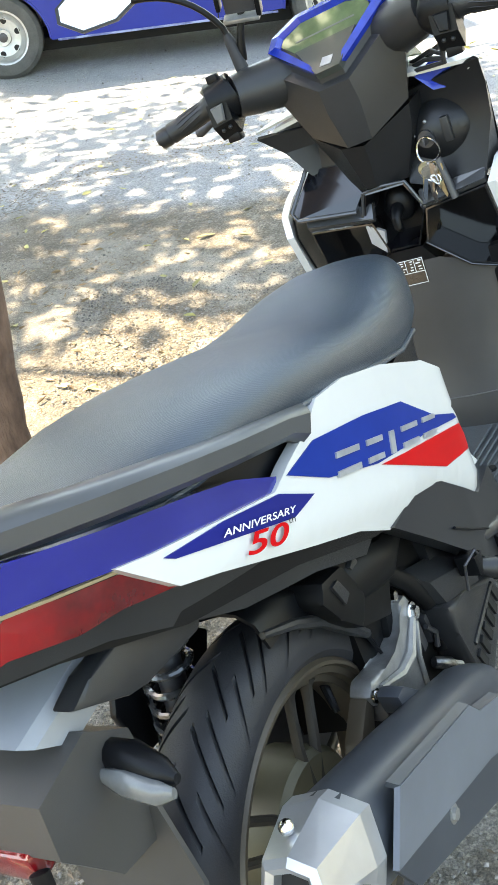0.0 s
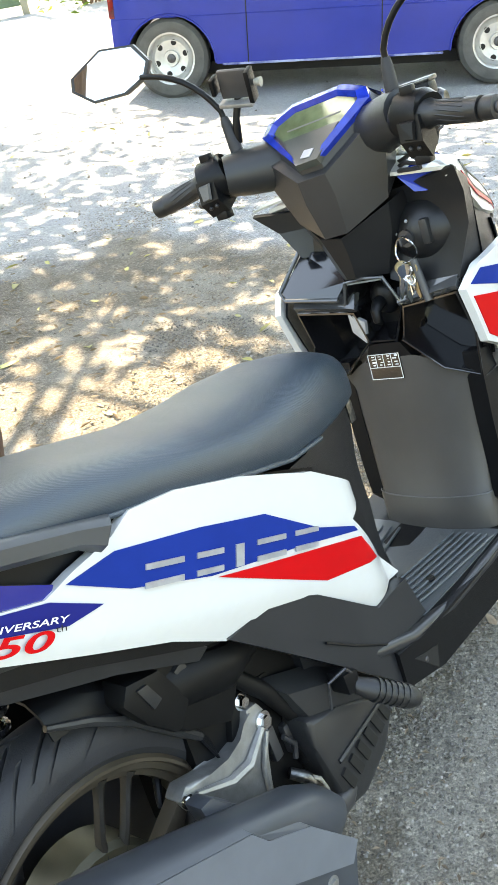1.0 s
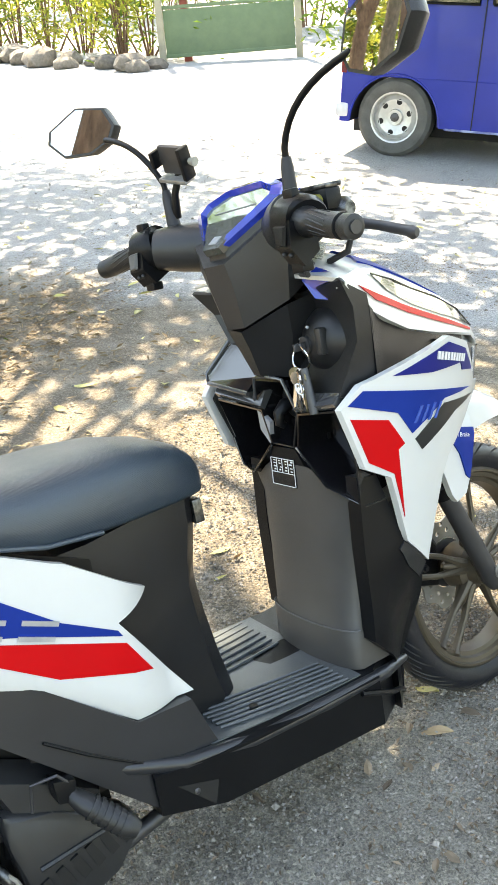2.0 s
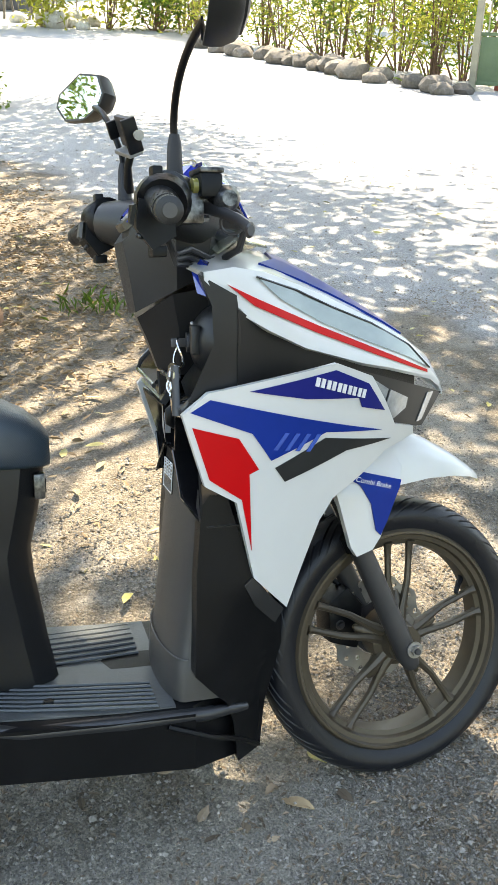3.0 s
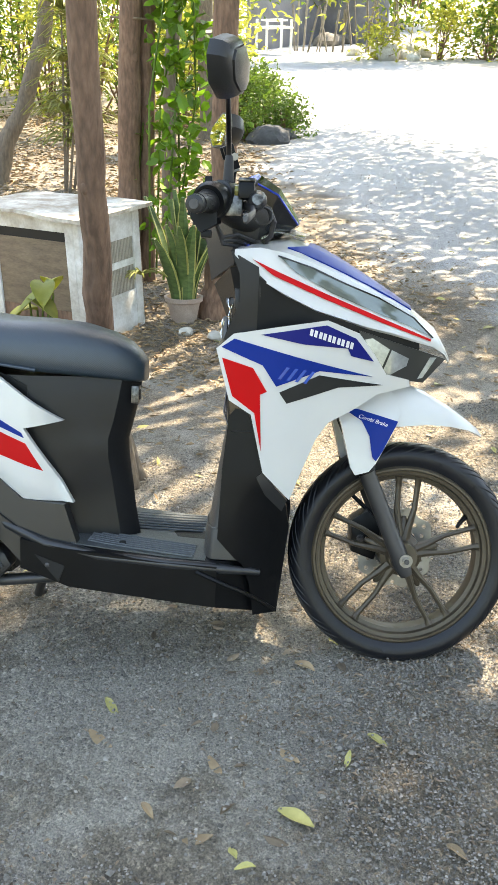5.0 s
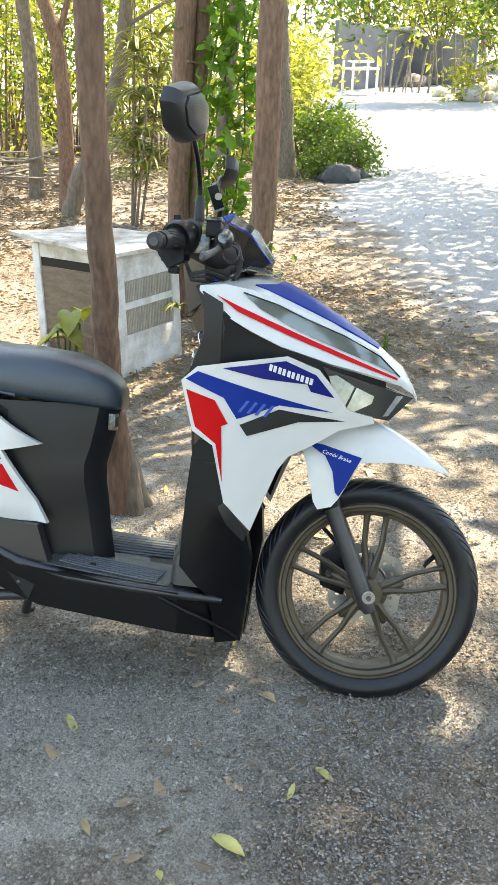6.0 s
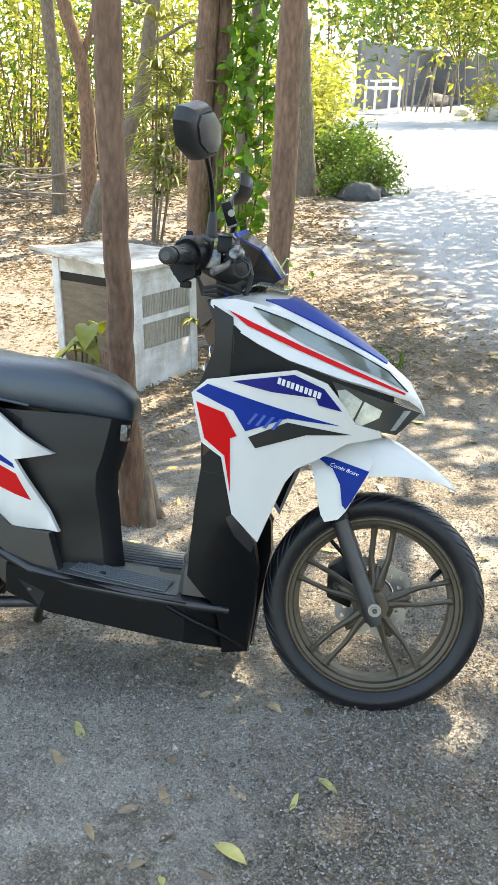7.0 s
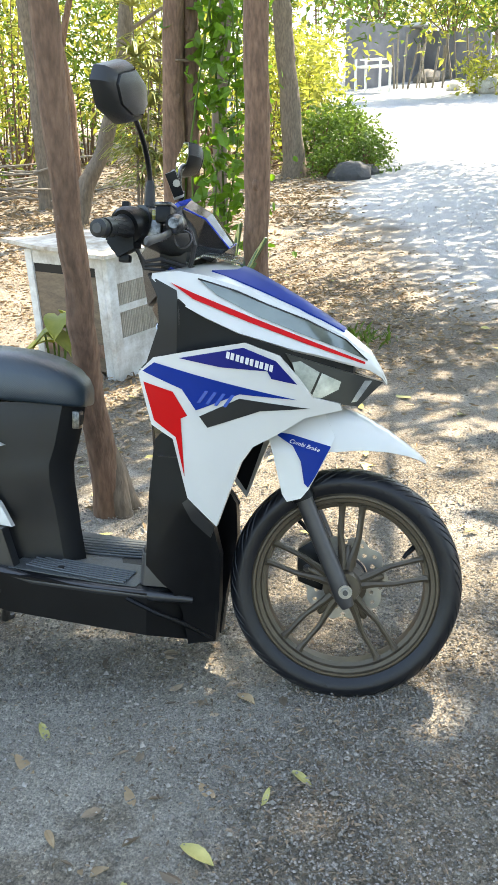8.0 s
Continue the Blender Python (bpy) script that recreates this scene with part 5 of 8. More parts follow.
for s in (-1, 1):
    for k in range(7):
        y0 = s * (0.03 + 0.0125 * k)
        pts = [(0.63 + 0.22 * i / 6, y0 + s * (0.004 * i - 0.01), 0.2665 - 0.0145 * (i / 6) ** 0.7 + 0.002 + 0.02 * (y0 + 0.12)) for i in range(7)]
        part("floor_rib", tube(pts if s < 0 else [(x, y * 1.5, z + 0.022 * y) for x, y, z in pts], 0.0024, 6), M_FLOOR, scooter)
    f = (lambda b: b) if s < 0 else mirror_y
    part("floor_edge", f(tube([(0.42, -0.114, 0.325), (0.47, -0.119, 0.298), (0.55, -0.1225, 0.264), (0.66, -0.1245, 0.245), (0.80, -0.125, 0.238), (0.92, -0.123, 0.234), (0.985, -0.10, 0.225)], [0.006, 0.010, 0.012, 0.012, 0.012, 0.011, 0.006], 10)), M_SKIRT, scooter)
    part("side_skirt", f(plate([(0.227, 0.505), (0.300, 0.500), (0.375, 0.467), (0.50, 0.354), (0.585, 0.345), (0.60, 0.30), (0.615, 0.258), (0.61, 0.186), (0.50, 0.222), (0.383, 0.345), (0.306, 0.425)], lambda x, z: -0.128 + 0.012 * max(0.0, min(1.0, (x - 0.45) / 0.15)), 0.03, 0.015)), M_SKIRT, scooter, "smooth black side skirt")
    part("skirt_crease", f(tube([(0.37, -0.131, 0.392), (0.42, -0.131, 0.35), (0.50, -0.124, 0.29), (0.515, -0.124, 0.262)], 0.002, 6)), M_PLASTIC, scooter)
part("drain_hole", tube([(0.699, -0.078, 0.2605), (0.699, -0.078, 0.2655)], [0.008, 0.007], 14), M_BLACK, scooter, "small dark drain hole")
COVER = ((0.26, 0.72, 0.62), (0.33, 0.707, 0.62), (0.38, 0.70, 0.7), (0.43, 0.692, 0.85), (0.47, 0.69, 0.85), (0.51, 0.70, 0.76), (0.555, 0.71, 0.8), (0.60, 0.716, 0.7))  # height, front, fullness


def cover_ring(z, xf, k):
    """Half round the cover at one height, its upper side panel proud of the lower part, then the other half."""
    up = max(0.0, min(1.0, (z - 0.455) / 0.05))
    half = [(0.36, 0.097 + 0.006 * up), (0.50, 0.094 + 0.007 * up), (xf - 0.085, 0.084 * k), (xf - 0.076, 0.084 * k - 0.003), (xf - 0.035, 0.062 * k), (xf - 0.008, 0.025 * k)]
    return [(x, 0.012 - w, z) for x, w in half] + [(xf, 0.012, z)] + [(x, 0.012 + w, z) for x, w in reversed(half)]


part("seat_cover_panel", loft([cover_ring(*c) for c in COVER]), M_COVER, scooter, "matt black cover below the seat", smooth=24)
latch = part("seat_latch", box(0.698, 0.714, -0.022, 0.004, 0.546, 0.583, 0.003), M_CASTDARK, scooter, "small metal seat catch")
part("latch_hook", box(0.7135, 0.7155, -0.017, -0.001, 0.554, 0.575, 0.001), M_BLACK, latch)
# seat
SEAT = [  # x, top z, bottom z, half width
    (-0.125, 0.785, 0.765, 0.05), (-0.115, 0.798, 0.760, 0.08), (-0.08, 0.806, 0.753, 0.103), (-0.03, 0.806, 0.745, 0.117), (0.05, 0.799, 0.733, 0.127), (0.13, 0.784, 0.714, 0.134),
    (0.21, 0.763, 0.692, 0.139), (0.28, 0.744, 0.668, 0.140), (0.36, 0.722, 0.640, 0.137), (0.44, 0.713, 0.614, 0.131), (0.52, 0.712, 0.603, 0.121), (0.59, 0.706, 0.598, 0.103), (0.65, 0.691, 0.594, 0.081), (0.69, 0.672, 0.591, 0.061), (0.712, 0.653, 0.590, 0.045), (0.723, 0.637, 0.592, 0.03)]
SEAT_MID = 0.014


def seat_ring(x, zt, zb, hw):
    out = []
    n = 30
    zm = zb + (zt - zb) * 0.35
    nose_ = max(0.0, min(1.0, (x - 0.5) / 0.2))
    ey, ez = 0.55 + 0.12 * nose_, 0.72 - 0.08 * nose_
    for k in range(n):
        a = 2 * math.pi * k / n
        c, s_ = math.cos(a), math.sin(a)
        y = hw * math.copysign(abs(c) ** ey, c)
        z = zm + (zt - zm) * abs(s_) ** ez if s_ >= 0 else zm - (zm - zb) * abs(s_) ** 0.35
        out.append((x, SEAT_MID * max(0.0, min(1.0, x / 0.5)) + y * (0.93 if s_ < -0.6 else 1.0), z))
    return out


seat_rows = []
for a, b in zip(SEAT, SEAT[1:]):
    for k in (0, 0.5):
        seat_rows.append(seat_ring(*[p * (1 - k) + q * k for p, q in zip(a, b)]))
seat_rows.append(seat_ring(*SEAT[-1]))
seat = part("seat", loft(seat_rows), M_SEAT, scooter, "long black vinyl seat", smooth=60)
part("seat_lip", tube([(x, -hw * 0.985 + SEAT_MID * max(0.0, min(1.0, x / 0.5)), zb + 0.010) for x, zt, zb, hw in SEAT[2:11]], 0.0035, 8), M_SEAT, seat)

# tail: core, side panels, grab rail, lamps
core = [[(x, -w_, zl), (x, -w_, zh), (x, w_, zh), (x, w_, zl)] for x, w_, zl, zh in ((-0.26, 0.04, 0.745, 0.80), (-0.2, 0.065, 0.72, 0.80), (-0.1, 0.1, 0.665, 0.765), (0.05, 0.115, 0.60, 0.735), (0.2, 0.118, 0.515, 0.70), (0.34, 0.11, 0.455, 0.655), (0.5, 0.09, 0.36, 0.58))]
part("tail_core", loft(core), M_PLASTIC, scooter, "black inner tail")
SIDE_CREASE = ((-0.2, 0.76), (0.07, 0.628), (0.182, 0.569), (0.372, 0.481), (0.50, 0.385), (0.62, 0.335))


def tail_depth(x, z):
    y = rear_depth(x, z) + 0.10 * max(0.0, 0.06 - x) ** 1.35
    for (x0, z0), (x1, z1) in zip(SIDE_CREASE, SIDE_CREASE[1:]):
        if x <= x1:
            return y + 0.3 * max(0.0, z0 + (z1 - z0) * (x - x0) / (x1 - x0) - z)
    return y


def grab_rail():
    """A blade along the tail with a squared front end, bent round behind the seat."""
    line = [(0.137, -0.140, 0.723), (0.092, -0.141, 0.741), (0.0, -0.141, 0.775), (-0.068, -0.137, 0.801), (-0.14, -0.126, 0.828), (-0.20, -0.108, 0.850), (-0.25, -0.08, 0.866), (-0.278, -0.042, 0.874), (-0.286, 0.0, 0.876)]
    section = [(0.0, 0.0), (0.004, -0.005), (0.004, -0.020), (-0.006, -0.027), (-0.034, -0.022), (-0.034, 0.001), (-0.006, 0.003)]
    rings = []
    for i, p in enumerate(line):
        a, b = line[max(i - 1, 0)], line[min(i + 1, len(line) - 1)]
        d = Vector((b[0] - a[0], b[1] - a[1], 0)).normalized()
        out = Vector((d.y, -d.x, 0)) * (-1 if d.x < 0 else 1)
        if out.y > 0:
            out = -out
        if i == len(line) - 1:
            out = Vector((-1, 0, 0))
        lean = 0.9 if i == 0 else 0.0
        rings.append([Vector(p) + out * o + Vector((lean * h, 0, h)) for o, h in section])
    return loft(rings)


SIDE = [(0.164, 0.716), (0.229, 0.702), (0.325, 0.664), (0.40, 0.626), (0.436, 0.607), (0.452, 0.60), (0.571, 0.511), (0.503, 0.498), (0.60, 0.346), (0.502, 0.354), (0.435, 0.41), (0.373, 0.463), (0.298, 0.497), (0.227, 0.502), (0.156, 0.556), (0.07, 0.607), (-0.07, 0.692), (-0.113, 0.716), (-0.159, 0.772), (-0.123, 0.756), (0.037, 0.694), (0.074, 0.700), (0.13, 0.704)]
for s in (-1, 1):
    f = (lambda b: b) if s < 0 else mirror_y
    side = part("side_panel", f(plate(SIDE, tail_depth, 0.014, 0.012)), M_WHITE, scooter, "glossy white side panel with blue and red graphics")
    part("blue_graphic", f(plate([(0.063, 0.694), (0.128, 0.690), (0.24, 0.648), (0.343, 0.603), (0.43, 0.53), (0.500, 0.489), (0.505, 0.479), (0.38, 0.533), (0.232, 0.590), (0.128, 0.645)], tail_depth, 0.002, 0.03, 0.0015)), M_BLUE, side, "deep blue film band")
    part("red_graphic", f(plate([(0.240, 0.583), (0.38, 0.523), (0.508, 0.468), (0.541, 0.412), (0.41, 0.462)], tail_depth, 0.002, 0.03, 0.0015)), M_RED, side, "red film wedge")
    part("navy_graphic", f(plate([(-0.116, 0.746), (-0.04, 0.722), (0.040, 0.690), (0.092, 0.652), (0.047, 0.658), (-0.106, 0.737)], tail_depth, 0.002, 0.03, 0.0015)), M_NAVY, side, "navy film band")
    # model mark as slanted silver bars
    for k in range(5):
        u = (0.0, 0.24, 0.44, 0.56, 0.80)[k]
        wd = (0.05, 0.038, 0.012, 0.05, 0.044)[k]
        ox, oz = 0.143 + 0.285 * u, 0.634 - 0.128 * u
        sl = -wd * 0.45
        for lo_, hi_ in (((0.0, 0.0055), (0.017, 0.0225)) if wd > 0.02 else ((0.0, 0.0225),)):
            k0, k1 = 0.55 * lo_, 0.55 * hi_
            part("model_mark", f(plate([(ox + k0, oz + lo_), (ox + wd + k0, oz + sl + lo_), (ox + wd + k1, oz + sl + hi_), (ox + k1, oz + hi_)], tail_depth, 0.002, 0.03, 0.0035)), M_SILVERINK, side, "silver model mark drawn as bars")
    part("blue_tail_panel", f(plate([(-0.27, 0.825), (-0.247, 0.81), (-0.202, 0.791), (-0.15, 0.766), (-0.05, 0.727), (0.045, 0.69), (0.054, 0.70), (0.0, 0.735), (-0.048, 0.757), (-0.15, 0.80), (-0.227, 0.835)], lambda x, z: tail_depth(x, z) + 0.004, 0.012, 0.025)), M_TAILBLUE, scooter, "gloss blue tail panel")
    part("tail_lamp", f(plate([(-0.285, 0.80), (-0.241, 0.803), (-0.197, 0.781), (-0.142, 0.756), (-0.104, 0.709), (-0.159, 0.735), (-0.2, 0.748), (-0.255, 0.778), (-0.285, 0.785)], lambda x, z: tail_depth(x, z) + 0.012, 0.012, 0.025)), M_REDLENS, scooter, "dark red tail lamp lens")
    part("tail_skirt", f(plate([(-0.285, 0.786), (-0.255, 0.779), (-0.2, 0.749), (-0.159, 0.736), (-0.105, 0.710), (0.0, 0.648), (0.156, 0.553), (0.215, 0.50), (0.2, 0.49), (0.093, 0.556), (-0.025, 0.614), (-0.101, 0.666), (-0.173, 0.717), (-0.265, 0.765)], lambda x, z: tail_depth(x, z) + 0.018, 0.02, 0.03)), M_GREYPLASTIC, scooter, "matt dark tail skirt")
    part("grab_rail", f(grab_rail()), M_RAIL, scooter, "dark grey grab rail", smooth=35)
    part("lamp_trim", f(plate([(-0.148, 0.763), (-0.205, 0.788), (-0.246, 0.808), (-0.2475, 0.8055), (-0.2045, 0.7855), (-0.149, 0.7605)], lambda x, z: tail_depth(x, z) + 0.010, 0.006, 0.03)), M_LAMPTRIM, scooter, "thin beige trim over the tail lamp")
right_side = [o for o in scooter.children if o.name.startswith("side_panel")][0]
lettering("lettering", "ANNIVERSARY", (-0.053, 0.7145), (0.104, -0.0525), (0.1, 0.9), 0.0075, tail_depth, M_INK, right_side, 0.0048, 0.4, "white word ANNIVERSARY", bold=0.00012)
lettering("lettering", "50", (-0.038, 0.6822), (0.066, -0.035), (0.1, 0.9), 0.022, tail_depth, M_RED, right_side, 0.004, 0.4, "red number 50", bold=0.0005)
lettering("lettering", "th", (0.031, 0.6625), (0.012, -0.006), (0.1, 0.9), 0.008, tail_depth, M_GREYFILM, right_side, 0.004, 0.2, "small grey letters th")

# rear fender, number plate bracket, rear lamps, shock absorber
fender = []
for k in range(6):
    u = k / 5
    xf, zf, xr, zr = -0.05 - 0.165 * u, 0.665 - 0.012 * u, -0.085 - 0.17 * u, 0.702 - 0.014 * u
    fender.append([(xf, -0.05, zf), (xr + 0.008, -0.052, zr - 0.006), (xr, -0.044, zr + 0.002), (xr - 0.004, 0.0, zr + 0.006), (xr, 0.044, zr + 0.002), (xr + 0.008, 0.052, zr - 0.006), (xf, 0.05, zf)])
part("rear_fender", loft(fender), M_PALE, scooter, "pale grey smooth rear fender", smooth=30)
part("under_flap", prism([(-0.13, 0.70), (-0.06, 0.64), (-0.07, 0.631), (-0.148, 0.646), (-0.169, 0.655), (-0.223, 0.694), (-0.191, 0.698)], -0.078, -0.054, 0.005), M_GREYPLASTIC, scooter, "black under-tail wedge")
part("inner_panel", prism([(0.125, 0.45), (0.085, 0.50), (-0.017, 0.52), (-0.04, 0.52), (-0.057, 0.495), (-0.052, 0.465), (-0.041, 0.427), (0.07, 0.39)], 0.108, 0.118, 0.004), M_PLASTIC, scooter, "black panel behind the spring")
br = part("plate_bracket", loft([[(-0.275, -0.06, 0.655), (-0.215, -0.065, 0.665), (-0.215, 0.065, 0.665), (-0.275, 0.06, 0.655)], [(-0.285, -0.06, 0.61), (-0.175, -0.06, 0.625), (-0.175, 0.06, 0.625), (-0.285, 0.06, 0.61)], [(-0.265, -0.045, 0.575), (-0.17, -0.05, 0.575), (-0.17, 0.05, 0.575), (-0.265, 0.045, 0.575)], [(-0.235, -0.035, 0.52), (-0.19, -0.04, 0.51), (-0.19, 0.04, 0.51), (-0.235, 0.035, 0.52)]]), M_INNER, scooter, "dusty black number plate bracket", smooth=20)
part("mud_flap", solid(sheet([[(-0.185, -0.05, 0.56), (-0.185, 0.05, 0.56)], [(-0.205, -0.075, 0.47), (-0.205, 0.075, 0.47)], [(-0.225, -0.06, 0.40), (-0.225, 0.06, 0.40)], [(-0.25, -0.055, 0.34), (-0.25, 0.055, 0.34)]]), 0.005), M_INNER, br, "black plastic mud flap")
part("reflector", box(-0.29, -0.27, -0.03, 0.03, 0.585, 0.612, 0.004), M_REDLENS, br, "red reflector")
part("reflector_hood", tube([(-0.29, -0.035, 0.60), (-0.30, -0.035, 0.56), (-0.295, -0.03, 0.50)], 0.008, 8, flat=0.5), M_PLASTIC, br)
for s in (-1, 1):
    ts = part("turn_signal", tube([(-0.20, 0.045 * s, 0.622), (-0.20, 0.06 * s, 0.622), (-0.202, 0.08 * s, 0.62), (-0.206, 0.108 * s, 0.614), (-0.208, 0.122 * s, 0.612)], [0.010, 0.016, 0.019, 0.014, 0.005], 12, flat=0.8), M_PLASTIC, scooter, "black turn signal with pale lens")
    part("lens", tube([(-0.216, 0.058 * s, 0.618), (-0.218, 0.08 * s, 0.614), (-0.219, 0.108 * s, 0.608), (-0.217, 0.122 * s, 0.607)], [0.008, 0.014, 0.012, 0.005], 12, flat=0.7), M_AMBER, ts, "pale clear lens")
shock = part("shock_absorber", tube([(0.045, 0.075, 0.60), (-0.045, 0.075, 0.33)], 0.016, 12), M_STEEL, scooter, "black shock absorber with coil spring")
coil = []
for k in range(150):
    u = k / 149
    a = u * 2 * math.pi * 10.5
    coil.append((0.038 - 0.075 * u + 0.028 * math.cos(a), 0.075 + 0.028 * math.sin(a), 0.585 - 0.22 * u))
part("spring", tube(coil, 0.0046, 8), M_GREYGLOSS, shock, "gloss black coil spring")
part("inner_mudguard", solid(sheet([arch(x, 0.066, zt, zt - 0.05, 7) for x, zt in ((0.015, 0.575), (0.06, 0.568), (0.11, 0.535), (0.15, 0.49), (0.18, 0.435), (0.195, 0.39))]), 0.004), M_PLASTIC, scooter, "black inner mudguard over the tyre")
part("mudguard_edge", tube([(0.012, -0.066, 0.545), (0.06, -0.068, 0.515), (0.105, -0.068, 0.478), (0.15, -0.068, 0.425), (0.18, -0.066, 0.388)], [0.004, 0.006, 0.008, 0.009, 0.006], 8), M_GREYPLASTIC, scooter)

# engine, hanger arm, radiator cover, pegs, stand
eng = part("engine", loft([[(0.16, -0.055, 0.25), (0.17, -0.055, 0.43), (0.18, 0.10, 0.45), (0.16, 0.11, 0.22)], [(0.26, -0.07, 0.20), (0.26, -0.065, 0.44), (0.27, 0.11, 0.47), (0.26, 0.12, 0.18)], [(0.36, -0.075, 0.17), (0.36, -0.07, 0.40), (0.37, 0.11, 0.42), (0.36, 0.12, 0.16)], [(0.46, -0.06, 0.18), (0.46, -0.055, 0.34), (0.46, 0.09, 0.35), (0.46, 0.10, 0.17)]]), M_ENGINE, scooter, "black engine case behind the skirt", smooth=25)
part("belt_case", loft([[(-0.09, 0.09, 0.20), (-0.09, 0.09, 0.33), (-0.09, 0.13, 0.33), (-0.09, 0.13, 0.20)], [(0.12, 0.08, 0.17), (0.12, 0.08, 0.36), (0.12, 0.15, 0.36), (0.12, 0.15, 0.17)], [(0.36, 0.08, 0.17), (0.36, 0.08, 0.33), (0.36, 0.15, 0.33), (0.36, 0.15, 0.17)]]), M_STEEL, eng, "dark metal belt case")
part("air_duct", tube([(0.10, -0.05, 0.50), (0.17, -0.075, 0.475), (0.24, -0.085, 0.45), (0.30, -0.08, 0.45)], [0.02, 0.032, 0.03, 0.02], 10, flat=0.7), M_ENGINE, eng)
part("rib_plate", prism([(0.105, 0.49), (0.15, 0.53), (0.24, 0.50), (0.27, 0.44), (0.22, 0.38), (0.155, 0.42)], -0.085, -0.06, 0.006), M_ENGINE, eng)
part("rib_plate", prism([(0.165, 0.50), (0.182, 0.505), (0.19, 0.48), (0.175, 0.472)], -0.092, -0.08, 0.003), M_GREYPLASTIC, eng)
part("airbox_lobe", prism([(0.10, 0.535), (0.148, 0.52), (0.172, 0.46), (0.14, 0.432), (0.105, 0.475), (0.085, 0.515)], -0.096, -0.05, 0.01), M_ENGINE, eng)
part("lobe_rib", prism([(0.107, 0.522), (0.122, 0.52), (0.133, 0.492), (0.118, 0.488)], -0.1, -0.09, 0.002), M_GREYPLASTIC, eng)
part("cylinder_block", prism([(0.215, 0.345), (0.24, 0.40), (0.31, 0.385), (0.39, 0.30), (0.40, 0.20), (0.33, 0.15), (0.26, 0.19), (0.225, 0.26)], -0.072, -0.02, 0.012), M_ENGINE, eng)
for k in range(4):
    part("block_step", box(0.262 + 0.03 * k, 0.278 + 0.03 * k, -0.082, -0.06, 0.275 - 0.012 * k, 0.325 - 0.018 * k, 0.003), M_STEEL, eng)
part("spark_cap", tube([(0.275, -0.08, 0.245), (0.287, -0.094, 0.232), (0.30, -0.1, 0.205)], [0.008, 0.009, 0.006], 10), M_CASTDARK, eng, "dull metal plug cap")
part("wire", tube([(0.287, -0.094, 0.235), (0.30, -0.105, 0.22), (0.312, -0.1, 0.185), (0.33, -0.09, 0.18)], 0.003, 6), M_STRAPWIRE, eng, "pale ribbed wire sleeve")
part("duct_shell", loft([[(0.285, -0.075, 0.39), (0.30, -0.105, 0.36), (0.32, -0.108, 0.305), (0.31, -0.08, 0.29)], [(0.375, -0.08, 0.345), (0.37, -0.112, 0.325), (0.37, -0.114, 0.27), (0.37, -0.08, 0.26)], [(0.445, -0.08, 0.285), (0.43, -0.112, 0.285), (0.425, -0.112, 0.255), (0.43, -0.08, 0.25)]]), M_GREYPLASTIC, eng, smooth=20)
part("hose", tube([(0.24, -0.07, 0.44), (0.28, -0.085, 0.38), (0.32, -0.085, 0.30), (0.31, -0.08, 0.24)], 0.012, 10), M_ENGINE, eng)
part("clip", tube([(0.284, -0.084, 0.30), (0.296, -0.088, 0.28), (0.29, -0.086, 0.26)], 0.004, 8), M_STEEL, eng)
rad = part("radiator_cover", prism([(0.300, 0.318), (0.363, 0.290), (0.462, 0.236), (0.478, 0.21), (0.430, 0.160), (0.363, 0.138), (0.315, 0.150), (0.302, 0.269)], -0.117, -0.07, 0.010), M_GREYPLASTIC, scooter, "dark grey vented radiator cover")
part("cover_frame", tube([(0.33, -0.118, 0.225), (0.445, -0.118, 0.232), (0.458, -0.118, 0.205)], 0.004, 6), M_GREYPLASTIC, rad)
for k in range(6):
    u = k / 5
    ax, az = 0.337 + 0.108 * u, 0.172 + 0.026 * u
    part("vent_slot", prism([(ax, az), (ax - 0.012, az + 0.034), (ax - 0.001, az + 0.038), (ax + 0.012, az + 0.006)], -0.121, -0.114, 0.0), M_BLACK, rad)
arm = part("hanger_arm", prism([(0.246, 0.376), (0.266, 0.372), (0.276, 0.348), (0.268, 0.325), (0.244, 0.296), (0.236, 0.27), (0.242, 0.228), (0.205, 0.25), (0.17, 0.294), (0.135, 0.322), (0.112, 0.338), (0.106, 0.358), (0.122, 0.368), (0.158, 0.352), (0.192, 0.34), (0.222, 0.346), (0.238, 0.36)], -0.084, -0.055, 0.006), M_ALU, scooter, "cast aluminium hanger arm")
part("arm_rib", tube([(0.255, -0.087, 0.342), (0.215, -0.088, 0.318), (0.18, -0.088, 0.322), (0.13, -0.087, 0.350)], [0.005, 0.008, 0.007, 0.004], 8), M_ALU, arm)
part("arm_rib", tube([(0.26, -0.087, 0.332), (0.235, -0.087, 0.295), (0.228, -0.086, 0.25)], [0.004, 0.004, 0.004], 8), M_ALU, arm)
part("arm_strut", prism([(0.112, 0.358), (0.13, 0.350), (0.09, 0.31), (0.05, 0.265), (0.02, 0.272), (0.06, 0.33)], -0.078, -0.055, 0.004), M_BRONZE, arm)
part("lower_lug", prism([(0.118, 0.345), (0.150, 0.312), (0.140, 0.29), (0.108, 0.318)], -0.094, -0.06, 0.005), M_STEEL, arm)
for p, r_ in (((0.262, -0.084, 0.346), 0.009), ((0.252, -0.07, 0.382), 0.008), ((0.138, -0.094, 0.322), 0.009), ((0.116, -0.084, 0.352), 0.006)):
    part("bolt", hexnut(p, r_, 0.01), M_CHROME, arm, "shiny hexagon bolt")
muf_a, muf_b = Vector((0.225, -0.146, 0.235)), Vector((-0.195, -0.146, 0.452))


